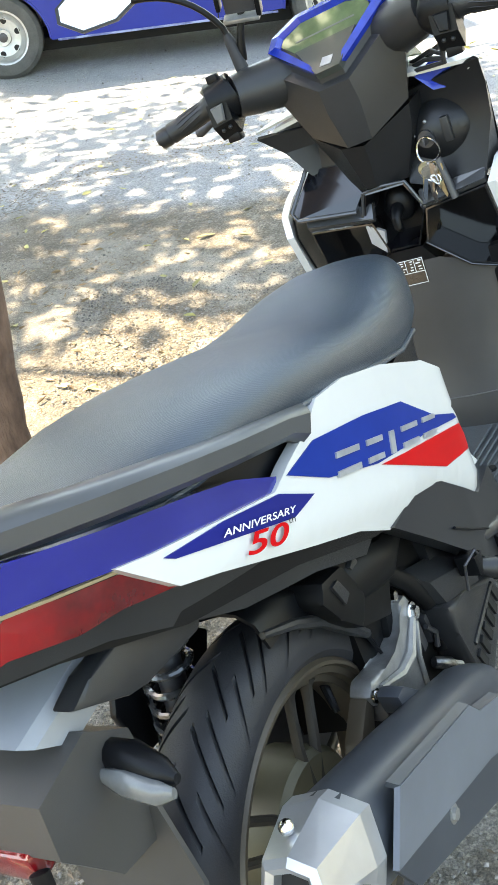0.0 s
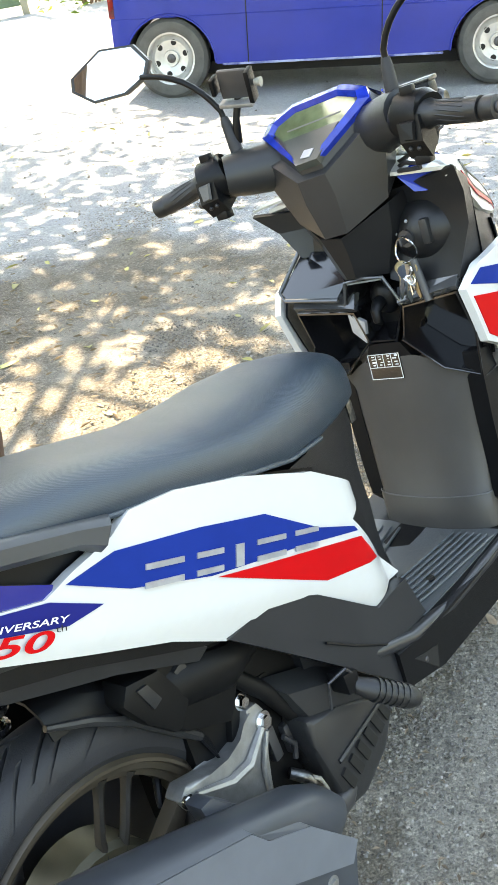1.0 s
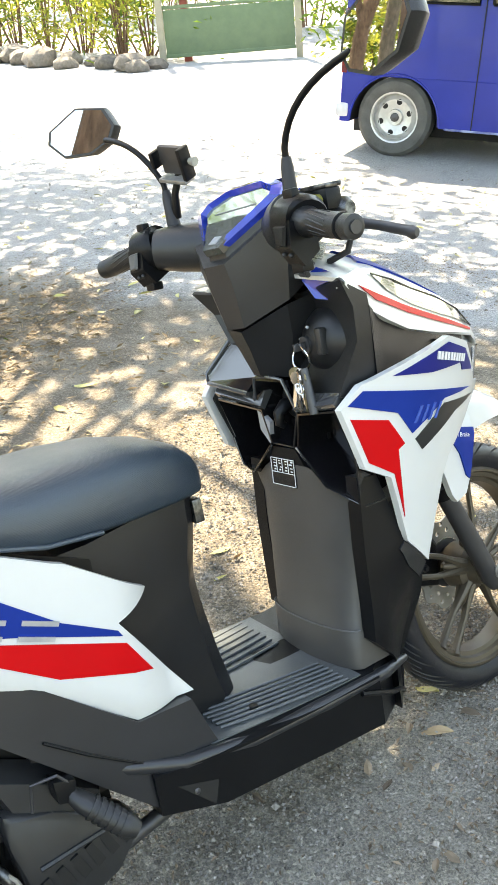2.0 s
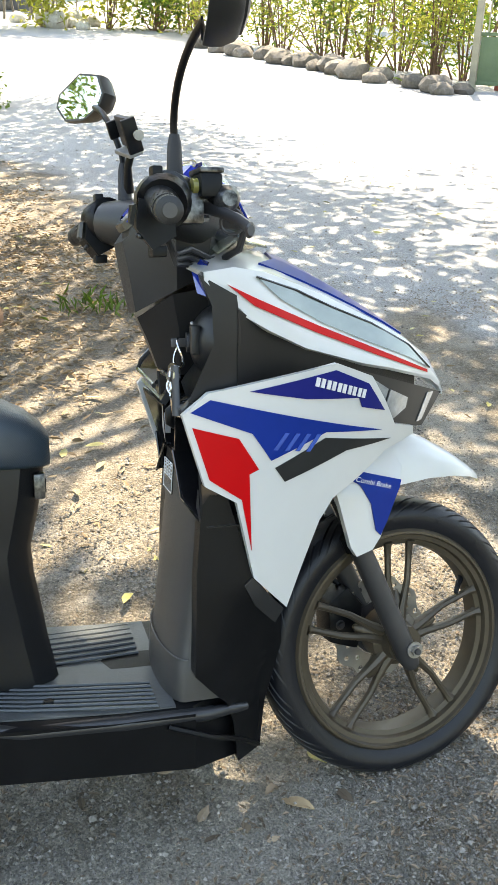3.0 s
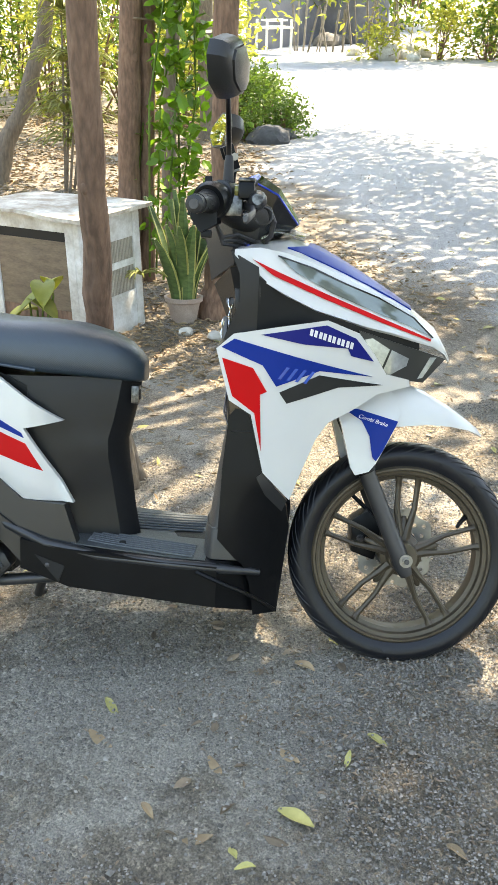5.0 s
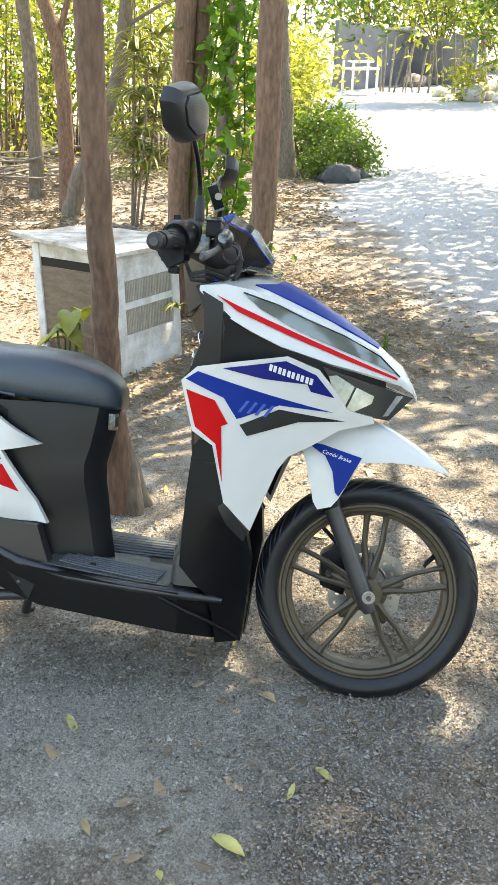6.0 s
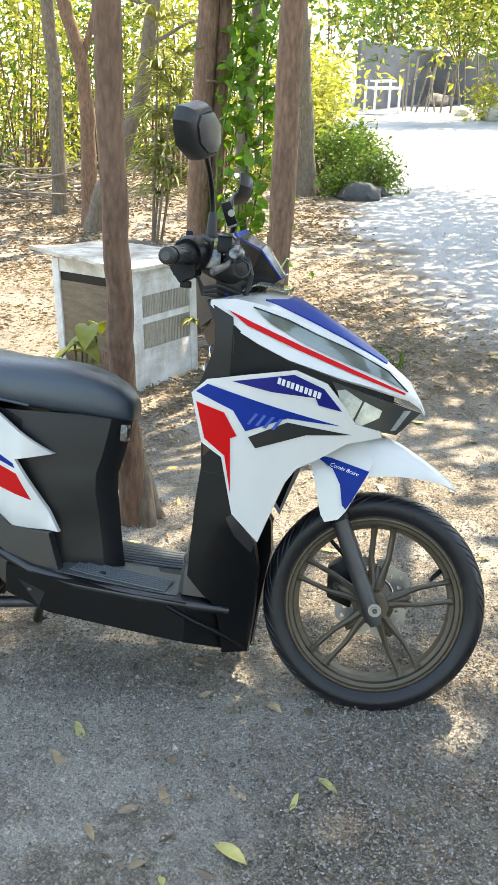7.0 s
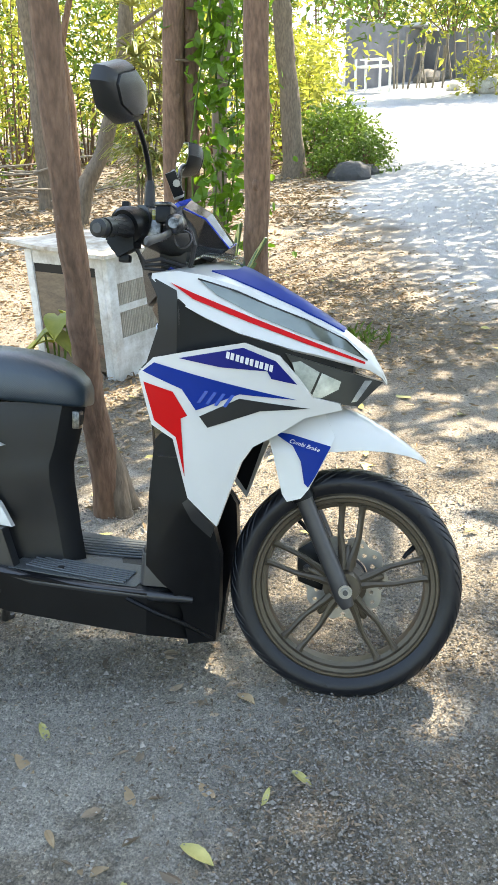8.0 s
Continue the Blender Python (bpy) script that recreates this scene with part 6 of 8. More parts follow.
def muf_ring(u, ry, rz, n=18, p=0.75):
    c = muf_a.lerp(muf_b, u)
    ax = (muf_b - muf_a).normalized()
    up_ = Vector((0, 1, 0)).cross(ax).normalized()
    up_ = up_ if up_.z > 0 else -up_
    return [c + Vector((0, 1, 0)) * ry * math.copysign(abs(math.cos(a)) ** p, math.cos(a)) + up_ * rz * math.copysign(abs(math.sin(a)) ** p, math.sin(a)) for a in (2 * math.pi * k / n for k in range(n))]


muffler = part("muffler", loft([muf_ring(-0.10, 0.02, 0.02), muf_ring(-0.03, 0.035, 0.04), muf_ring(0.06, 0.042, 0.050), muf_ring(0.5, 0.044, 0.054), muf_ring(0.84, 0.043, 0.053)]), M_MUFFLER, scooter, "dark blue-grey muffler", smooth=35)
part("end_cap", loft([muf_ring(0.82, 0.0475, 0.0555, 8, 0.6), muf_ring(0.86, 0.047, 0.055, 8, 0.6), muf_ring(0.99, 0.032, 0.034, 8, 0.6), muf_ring(1.0, 0.026, 0.027, 8, 0.6), muf_ring(0.99, 0.020, 0.020, 8, 0.6), muf_ring(0.93, 0.018, 0.018, 8, 0.6)]), M_CAP, muffler, "silver faceted end cap", smooth=12)
part("outlet", loft([muf_ring(0.95, 0.019, 0.019, 8, 0.6), muf_ring(0.965, 0.019, 0.019, 8, 0.6)]), M_BLACK, muffler)
for u, dy, dz in ((0.89, 0.012, 0.052), (0.92, -0.046, -0.012)):
    c_ = muf_a.lerp(muf_b, u) + Vector((0, dy, dz))
    part("cap_bolt", ball(c_, 0.0075, seg=10, rings=8), M_CHROME, muffler)
# heat shield along the outer side: a light upper facet and a darker lower one
hs_depth = lambda x, z: -0.203
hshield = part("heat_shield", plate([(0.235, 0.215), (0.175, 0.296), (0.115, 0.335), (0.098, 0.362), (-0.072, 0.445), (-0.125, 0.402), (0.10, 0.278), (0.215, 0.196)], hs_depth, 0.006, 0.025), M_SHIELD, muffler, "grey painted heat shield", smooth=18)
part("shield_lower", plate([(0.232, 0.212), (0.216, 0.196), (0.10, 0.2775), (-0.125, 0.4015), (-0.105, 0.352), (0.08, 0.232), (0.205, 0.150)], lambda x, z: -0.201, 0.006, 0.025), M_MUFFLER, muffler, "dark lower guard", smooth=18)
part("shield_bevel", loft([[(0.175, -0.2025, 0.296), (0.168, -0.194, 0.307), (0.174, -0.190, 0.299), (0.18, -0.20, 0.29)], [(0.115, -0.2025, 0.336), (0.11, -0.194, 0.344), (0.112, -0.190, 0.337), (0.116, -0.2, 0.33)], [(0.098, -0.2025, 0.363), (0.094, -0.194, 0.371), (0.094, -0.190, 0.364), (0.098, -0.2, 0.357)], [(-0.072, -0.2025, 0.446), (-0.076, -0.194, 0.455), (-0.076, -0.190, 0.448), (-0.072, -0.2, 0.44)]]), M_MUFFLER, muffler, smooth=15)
for x, z in ((0.175, 0.205), (-0.010, 0.328)):
    part("screw", hexnut((x, -0.2005, z), 0.007, 0.005), M_ALU, hshield)
part("hanger_lug", prism([(0.105, 0.362), (0.125, 0.360), (0.155, 0.322), (0.145, 0.30), (0.11, 0.33)], -0.12, -0.09, 0.006), M_MUFFLER, muffler)
part("exhaust_pipe", tube([(0.25, -0.128, 0.19), (0.32, -0.11, 0.165), (0.40, -0.08, 0.165), (0.46, -0.02, 0.20)], 0.016, 12), M_STEEL, muffler, "dark steel exhaust pipe")
peg = part("passenger_peg", tube([(0.385, -0.135, 0.315), (0.395, -0.15, 0.303), (0.432, -0.183, 0.265), (0.441, -0.189, 0.256)], [0.01, 0.0145, 0.0165, 0.011], 12), M_GRIP, scooter, "black rubber folding foot peg")
part("peg_bracket", prism([(0.365, 0.345), (0.395, 0.335), (0.388, 0.305), (0.366, 0.312)], -0.145, -0.115, 0.004), M_PLASTIC, peg)
part("bracket_wire", tube([(0.335, -0.135, 0.315), (0.34, -0.14, 0.352), (0.372, -0.145, 0.352), (0.388, -0.142, 0.33)], 0.0022, 6), M_STEEL, peg, "bent metal bracket wire")
for k in range(6):
    u = 0.15 + k * 0.13
    p0 = Vector((0.395, -0.15, 0.303)).lerp(Vector((0.435, -0.186, 0.262)), u)
    part("peg_rib", tube([p0, p0 + Vector((0.003, -0.002, -0.003))], 0.0172, 12), M_GRIP, peg)
part("bash_tube", tube([(0.60, -0.06, 0.18), (0.45, -0.075, 0.165), (0.25, -0.07, 0.15), (0.12, -0.06, 0.16)], 0.012, 10), M_STEEL, scooter)
cs = part("centre_stand", tube([(0.33, -0.075, 0.17), (0.24, -0.09, 0.12), (0.17, -0.095, 0.10)], [0.012, 0.012, 0.013], 10), M_STEEL, scooter, "folded black centre stand")
part("stand_leg", tube([(0.33, 0.085, 0.17), (0.20, 0.12, 0.105), (0.08, 0.135, 0.08)], [0.012, 0.012, 0.014], 10), M_STEEL, cs)
piv = part("skirt_gap", prism([(0.53, 0.243), (0.556, 0.234), (0.592, 0.222), (0.58, 0.188)], -0.1335, -0.128, 0.0), M_BLACK, scooter, "dark gap in the skirt")
part("pivot_bolt", ball((0.556, -0.1335, 0.222), (0.005, 0.002, 0.005), seg=10, rings=6), M_STEEL, piv, "bright pivot bolt")
part("side_stand", tube([(0.50, 0.11, 0.19), (0.46, 0.17, 0.09), (0.44, 0.20, 0.042), (0.44, 0.225, 0.040)], [0.012, 0.011, 0.011, 0.014], 10), M_STEEL, scooter, "black side stand leg")
# ---- leaves ----
def leaf_mesh(pts, size, rng, ratio=0.45, up_bias=0.0, flat=False, fold=0.15, rounded=False):
    """Many small folded leaves at pts, each four corners round a midrib, or six with a rounded outline."""
    pts = np.asarray(pts, float)
    n = len(pts)
    d = rng.normal(size=(n, 3))
    d[:, 2] = d[:, 2] * (0.12 if flat else 0.7) + up_bias
    d /= np.linalg.norm(d, axis=1)[:, None]
    up = np.tile((0.0, 0.0, 1.0), (n, 1)) + rng.normal(size=(n, 3)) * (0.25 if flat else 0.8)
    side = np.cross(d, up)
    side /= np.linalg.norm(side, axis=1)[:, None] + 1e-9
    nor = np.cross(side, d)
    ln = size * rng.uniform(0.6, 1.3, n)[:, None]
    wd = ln * ratio * 0.5
    if rounded:
        curl = nor * ln * rng.uniform(-0.6, 1.4, n)[:, None] * fold
        v = np.stack([pts, pts + d * ln * 0.28 + side * wd * 0.88 + curl, pts + d * ln * 0.66 + side * wd * 0.86 + curl, pts + d * ln + curl * 0.6, pts + d * ln * 0.66 - side * wd * 0.8 + curl * 0.7, pts + d * ln * 0.28 - side * wd * 0.92 + curl * 0.7, pts + d * ln * 0.47], 1).reshape(-1, 3)
        k = np.arange(n) * 7
        f = np.concatenate([np.stack([k + i, k + (i + 1) % 6, k + 6], 1) for i in range(6)])
        me = bpy.data.meshes.new("leaves")
        me.from_pydata(v.tolist(), [], f.tolist())
        return me
    v = np.stack([pts, pts + d * ln * 0.45 + side * wd + nor * ln * fold, pts + d * ln, pts + d * ln * 0.45 - side * wd + nor * ln * fold], 1).reshape(-1, 3)
    k = np.arange(n) * 4
    f = np.concatenate([np.stack([k, k + 1, k + 2], 1), np.stack([k, k + 2, k + 3], 1)])
    me = bpy.data.meshes.new("leaves")
    me.from_pydata(v.tolist(), [], f.tolist())
    return me


def leaves(name, pts, size, material, parent=None, seed=0, **kw):
    me = leaf_mesh(pts, size, np.random.default_rng(seed), **kw)
    me.materials.append(material)
    ob = new(name, me)
    if parent:
        ob.parent = parent
    return ob


def clumps(centres, spread, per, seed):
    """Points in uneven clumps about the centres."""
    rng = np.random.default_rng(seed)
    c = np.repeat(np.asarray(centres, float), per, axis=0)
    return c + rng.normal(size=c.shape) * spread


def bush(x, y, w, h, n, material, leaf=0.1, seed=0, label="sunlit yellow-green bush beside the lane", ratio=0.4, group="bushes", sink=0.0):
    rng = np.random.default_rng(seed)
    b = thing("bush", pose(x, y, ground_z(x, y) - sink), label, "bush", group)
    k = max(12, n // 14)
    cen = np.stack([rng.normal(0, w * 0.33, k), rng.normal(0, w * 0.25, k), h * rng.beta(1.6, 1.3, k)], 1)
    cen[:, :2] *= (1.1 - 0.55 * (cen[:, 2:3] / h) ** 2)
    leaves("foliage", clumps(cen, 0.16 * max(0.5, leaf * 8), n // k, seed + 1), leaf, material, b, seed, ratio=ratio)
    bm = bmesh.new()
    for c in cen[:: max(1, k // 9)]:
        tube([(0.2 * c[0], 0.2 * c[1], 0), (0.6 * c[0], 0.6 * c[1], c[2] * 0.6), tuple(c)], [0.02, 0.012, 0.004], 5, bm)
    part("stem", bm, M_BARK, b)
    return b


# ---- trees ----
def tree(points, r0, r1, material, label, crown=None, roots=False, limbs=(), seed=0, leaf=0.16, mat_leaf=None, flat=False):
    base = Vector(points[0])
    t = thing("tree", Matrix.Translation(base), label, "tree", "trees")
    rng = random.Random(seed)
    pts, rad = [], []
    n = 22
    for i in range(n + 1):
        u = i / n * (len(points) - 1)
        k = min(int(u), len(points) - 2)
        p = Vector(points[k]).lerp(Vector(points[k + 1]), u - k) - base
        pts.append(p + Vector((rng.uniform(-1, 1), rng.uniform(-1, 1), 0)) * r0 * 0.09)
        flare = 1 + (0.7 * math.exp(-p.z / 0.1) if roots else 0.25 * math.exp(-p.z / 0.1))
        rad.append((r0 + (r1 - r0) * i / n) * flare * rng.uniform(0.95, 1.05))
    pts[0] = pts[0] + Vector((0, 0, -0.15))
    bm = tube(pts, rad, 14)
    for v in bm.verts:
        v.co += Vector((v.co.x, v.co.y, 0)).normalized() * 0.12 * r0 * noise.noise(v.co * 9 + Vector((seed, 0, 0)))
    trunk = part("trunk", bm, material, t, smooth=80)
    for k in range(3):
        z = rng.uniform(0.6, 2.2)
        i = min(n, int(z / max(0.1, pts[-1].z) * n))
        a = rng.uniform(0, 6.28)
        part("knot", ball(pts[i] + Vector((math.cos(a), math.sin(a), 0)) * rad[i] * 0.85, (rad[i] * 0.3, rad[i] * 0.3, rad[i] * 0.5), seg=8, rings=6), material, trunk)
    for q, rr in limbs:
        part("limb", tube([Vector(p) - base for p in q], [rr, rr * 0.8, rr * 0.55][: len(q)] + [rr * 0.4] * max(0, len(q) - 3), 8), material, t)
    if crown:
        cen, spread, per = crown
        cc = [Vector(c) - base for c in cen]
        leaves("crown", clumps(cc, spread, per, seed), leaf, mat_leaf or M_LEAF, t, seed, ratio=0.5, flat=flat)
        for c in cc[:: max(1, len(cc) // 10)]:
            part("limb", tube([pts[-1], pts[-1].lerp(c, 0.5) + Vector((0, 0, 0.2)), c], [r1 * 0.7, r1 * 0.4, 0.01], 6), material, t)
    return t


def g(x, y, dz=0.0):
    return (x, y, ground_z(x, y) + dz)


def over(x0, x1, y0, y1, z, n, seed, dz=0.35):
    """Clump centres, one in each cell of an uneven net, of a crown that shades the stretch of ground named, seen from the sun."""
    rng = np.random.default_rng(seed)
    nx = max(1, round(math.sqrt(n * (x1 - x0) / (y1 - y0))))
    ny = max(1, round(n / nx))
    out = []
    for i in range(nx):
        for j in range(ny):
            gx = x0 + (x1 - x0) * (i + rng.uniform(0.05, 0.95)) / nx
            gy = y0 + (y1 - y0) * (j + rng.uniform(0.05, 0.95)) / ny
            h = z + rng.normal() * dz
            out.append((gx + SUN_TO.x / SUN_TO.z * h, gy + SUN_TO.y / SUN_TO.z * h, h))
    return out


seat_tree = tree([(-0.48, 1.37, 0.13), (-0.445, 1.32, 0.52), (-0.395, 1.308, 0.77), (-0.33, 1.285, 1.1), (-0.25, 1.25, 1.7), (-0.15, 1.2, 3.4)], 0.04, 0.034, M_BARK, "slender tree with reddish brown bark behind the seat", (over(-2.9, -1.7, 2.1, 3.4, 4.2, 9, 3), 0.2, 34), True, seed=3)
for rx, ry, rr in ((0.055, 0.03, 0.034), (0.0, 0.075, 0.03), (-0.08, 0.03, 0.028)):  # roots that spread over the soil
    part("root", tube([(0.012, -0.02, 0.26), (rx * 0.25, ry * 0.25, 0.13), (rx * 0.6, ry * 0.6, 0.035), (rx, ry, -0.012), (rx * 1.5, ry * 1.4, -0.05)], [rr * 0.7, rr * 1.05, rr, rr * 0.75, rr * 0.4], 10), M_GREYBARK, seat_tree, "grey root foot")
tree([g(-2.02, 2.27), (-2.03, 2.29, 0.5), (-2.02, 2.3, 1.0), (-2.0, 2.3, 1.9), (-1.97, 2.32, 3.6)], 0.063, 0.053, M_BARK, "straight brown tree beside the potted plant", (over(-3.2, -0.6, 2.9, 4.6, 4.4, 14, 5), 0.2, 40), True, seed=5)
tree([g(-2.80, 2.07), (-2.80, 2.07, 0.8), (-2.76, 2.10, 2.0), (-2.72, 2.12, 3.4)], 0.062, 0.05, M_BARK, "dark brown tree wrapped in climbing vine", (over(-6.0, -2.2, 3.8, 5.6, 4.6, 84, 7), 0.24, 48), seed=7)
tree([g(-2.84, 2.17), (-2.82, 2.17, 0.8), (-2.79, 2.19, 2.0), (-2.76, 2.2, 3.4)], 0.045, 0.04, M_BARK, "dark slim tree close beside another trunk", seed=8)
tree([g(-3.22, 2.43), (-3.24, 2.44, 1.3), (-3.18, 2.5, 2.1), (-3.1, 2.56, 3.5)], 0.045, 0.035, M_GREYBARK, "thin grey tree behind the vine", seed=9)
tree([g(-9.16, 4.93), (-9.18, 4.82, 2.0), (-9.13, 4.7, 2.95), (-9.1, 4.6, 4.2)], 0.13, 0.1, M_GREYBARK, "grey tree with spreading roots by the lane", (over(-9.5, -5.0, 4.6, 6.6, 4.8, 84, 11), 0.28, 46), True, seed=11)
tree([g(-8.3, 1.78), (-8.3, 1.75, 1.82), (-8.25, 1.69, 2.62), (-8.2, 1.61, 4.4)], 0.08, 0.062, M_GREYBARK, "pale grey tree at the edge of the thicket", (over(-9, -5.5, 0, 3, 4.6, 14, 12), 0.25, 40), seed=12)
tree([g(-7.28, 1.99), (-7.27, 1.98, 1.4), (-7.27, 1.93, 1.95), (-7.24, 1.76, 2.5), (-7.2, 1.5, 3.6)], 0.08, 0.055, M_BARK, "leaning brown tree with a forked stem", seed=13, limbs=(([(-7.27, 1.93, 1.95), (-7.2, 2.1, 2.6), (-7.1, 2.3, 3.2)], 0.035),))
tree([g(-6.78, 1.94), (-6.77, 2.05, 0.8), (-6.76, 2.2, 1.05), (-6.71, 2.43, 1.77), (-6.63, 2.51, 2.5), (-6.6, 2.6, 4)], 0.085, 0.06, M_GREYBARK, "crooked grey tree leaning over a plant", seed=14, limbs=(([(-6.66, 2.48, 2.1), (-6.5, 2.8, 2.3), (-6.2, 3.2, 2.35)], 0.02), ([(-6.63, 2.51, 2.4), (-6.4, 2.2, 2.45), (-6.1, 1.8, 2.7)], 0.018)))
# unseen tree beside the lane, added so its crown shades yard and scooter
tree([g(3.4, 3.2), (3.2, 3.2, 2.5), (1.6, 3.3, 6.2)], 0.24, 0.16, M_BARK, "unseen broad tree added to shade the yard", (over(1.1, 4.3, -2.2, 2.3, 8.0, 150, 21, 0.5) + over(0.65, 1.1, -2.2, 1.9, 8.0, 20, 28, 0.5) + over(0.3, 0.65, -2.2, 1.52, 8.0, 14, 29, 0.5) + over(-0.1, 0.3, -2.2, 1.2, 8.0, 15, 26, 0.5) + over(-0.75, -0.1, -2.2, 0.95, 8.0, 19, 25, 0.5), 0.33, 42), True, seed=21, leaf=0.28)
# two trees out of view, added so their crowns dapple lane and verge
tree([g(3.6, 4.4), (3.5, 4.3, 1.8), (3.2, 4.1, 3.4)], 0.16, 0.12, M_GREYBARK, "unseen thin-crowned lane-side tree added to dapple the lane", (over(-1.8, 3.2, 3.5, 5.3, 4.6, 62, 22) + over(-3.0, 3.2, 5.3, 6.8, 4.6, 16, 27), 0.22, 54), True, seed=22)
tree([g(6.2, 0.8), (6.1, 0.7, 1.8), (5.8, 0.5, 3.4)], 0.16, 0.12, M_GREYBARK, "unseen thin-crowned yard tree added to shade the verge", (over(-2.0, 2.5, 2.7, 3.4, 4.6, 46, 23), 0.22, 38), True, seed=23)

# climbing vine and a rope between the trunks
vine = thing("climbing_vine", pose(-2.7, 2.25, 0.3), "green climbing vine hanging between brown trunks", "vine")
rng = np.random.default_rng(31)
vp = np.stack([rng.normal(0.0, 0.07, 900) + 0.02, rng.normal(0.06, 0.085, 900) + np.where(rng.random(900) < 0.2, 0.16, 0.0), 0.1 + rng.beta(1.3, 1.1, 900) * 2.3], 1)
leaves("foliage", vp, 0.075, M_VINE, vine, 31, ratio=0.62, up_bias=-0.5, rounded=True)
for k in range(6):
    part("vine_stem", tube([(rng.normal(0, 0.05), rng.normal(0.05, 0.08), 0.0), (rng.normal(0, 0.08), rng.normal(0.05, 0.1), 0.9), (rng.normal(0, 0.08), rng.normal(0.1, 0.1), 1.7), (rng.normal(0, 0.08), rng.normal(0.1, 0.1), 2.5)], 0.006, 6), M_LEAF, vine)
rope = part("rope", tube([(-2.86, 2.01, 1.585), (-2.70, 2.1, 1.575), (-2.75, 2.25, 1.57), (-3.15, 2.45, 1.56)], 0.006, 6), M_WOODBROWN)
tagged(rope, "thin brown rope tied round the trunks", "rope")

# ---- old cabinet ----
CAB = pose(-1.77, 1.585, 0.185, 0, 0, 0) @ Matrix.Rotation(math.atan2(0.30, -0.23), 4, "Z") @ Matrix.Rotation(radians(-4), 4, "Y")
cab = thing("cabinet", CAB, "weathered white wooden cabinet with woven panels and warped lid", "cabinet")
W_, D_, H_ = 0.42, 0.52, 0.56
body = part("carcass", box(0.02, W_ - 0.02, 0.03, D_, 0.03, H_, 0.003), M_WOODBROWN, cab, "brown plywood carcass")
for x0, x1 in ((0.0, 0.05), (W_ - 0.05, W_)):
    part("stile", box(x0, x1, 0.0, 0.03, 0.0, H_, 0.003), M_WOODWHITE, cab)
for z0, z1 in ((0.0, 0.19), (0.305, 0.335), (H_ - 0.13, H_)):
    part("rail", box(0.05, W_ - 0.05, 0.002, 0.026, z0, z1, 0.002), M_WOODWHITE, cab)
for zz, hh in ((0.19, 0.115), (0.335, 0.095)):
    part("woven_panel", box(0.05, W_ - 0.05, 0.010, 0.016, zz, zz + hh, 0.0), M_MESHGREY, cab, "beige woven panel", smooth=0)
    for k in range(30):
        x0 = 0.0515 + 0.0106 * k
        part("strip", box(x0, x0 + 0.0075, 0.006, 0.011, zz, zz + hh, 0.0), M_MESHGREY, cab, smooth=0)
for x0, y0 in ((0.0, D_ - 0.05), (0.0, 0.03)):
    part("post", box(x0, x0 + 0.045, y0, y0 + 0.045, 0.0, H_, 0.003), M_WOODWHITE, cab)
part("side_rail", box(0.004, 0.03, 0.075, D_ - 0.05, H_ - 0.06, H_, 0.003), M_WOODWHITE, cab)
part("side_panel", box(0.008, 0.02, 0.075, D_ - 0.05, 0.16, H_ - 0.10, 0.002), M_WOODBROWN, cab, "brown slatted side panel")
part("dark_gap", box(0.01, 0.019, 0.075, D_ - 0.05, H_ - 0.10, H_ - 0.06), M_BLACK, cab)
part("lower_board", box(0.006, 0.02, 0.075, D_ - 0.05, 0.10, 0.16, 0.002), M_BARK, cab)
lid_rows = []
for i in range(13):
    row = []
    for j in range(13):
        x, y = -0.06 + (W_ + 0.10) * i / 12, -0.05 + (D_ + 0.12) * j / 12
        row.append((x, y, H_ + 0.012 + 0.03 * (y / D_) * (1 - x / W_) + 0.008 * noise.noise((x * 6, y * 6, 2))))
    lid_rows.append(row)
part("lid", solid(sheet(lid_rows), 0.016), M_LID, cab, "warped peeling white lid", smooth=60)

# ---- potted plant ----
px, py = -2.0, 2.1
pot = thing("potted_snake_plant", pose(px, py, ground_z(px, py)), "snake plant with yellow-edged leaves in a clay pot", "plant")
part("pot", lathe([(0.0, 0.0), (0.058, 0.0), (0.078, 0.095), (0.09, 0.10), (0.092, 0.12), (0.08, 0.12), (0.074, 0.095), (0.0, 0.095)], (0, 0, 0), 28), M_TERRA, pot, "weathered clay pot", Matrix.Rotation(radians(90), 4, "X"))
rnd = random.Random(5)
for k in range(21):
    a, lean = rnd.uniform(0, 6.28), rnd.uniform(0.05, 0.42)
    h = rnd.uniform(0.3, 0.52)
    r0 = rnd.uniform(0.0, 0.045)
    for nm, sc, mt, off in (("leaf_edge", 1.0, M_SNAKE_EDGE, 0.0), ("leaf", 0.72, M_SNAKE, 0.0025)):
        bm = bmesh.new()
        rows_ = []
        for i in range(7):
            u = i / 6
            c = Vector((math.cos(a) * (r0 + lean * h * u ** 1.6), math.sin(a) * (r0 + lean * h * u ** 1.6), 0.09 + h * u))
            wd = 0.032 * sc * (0.7 + 0.6 * u) * (1 - u ** 4) + 0.001
            t = a + 1.57 + 0.5 * math.sin(k)
            sd = Vector((math.cos(t), math.sin(t), 0))
            nn = Vector((math.cos(t - 1.57), math.sin(t - 1.57), 0))
            rows_.append([c - sd * wd - nn * 0.006 * sc, c + nn * 0.004, c + sd * wd - nn * 0.006 * sc])
        part(nm, solid(sheet(rows_), 0.0035 + 2 * off), mt, pot)


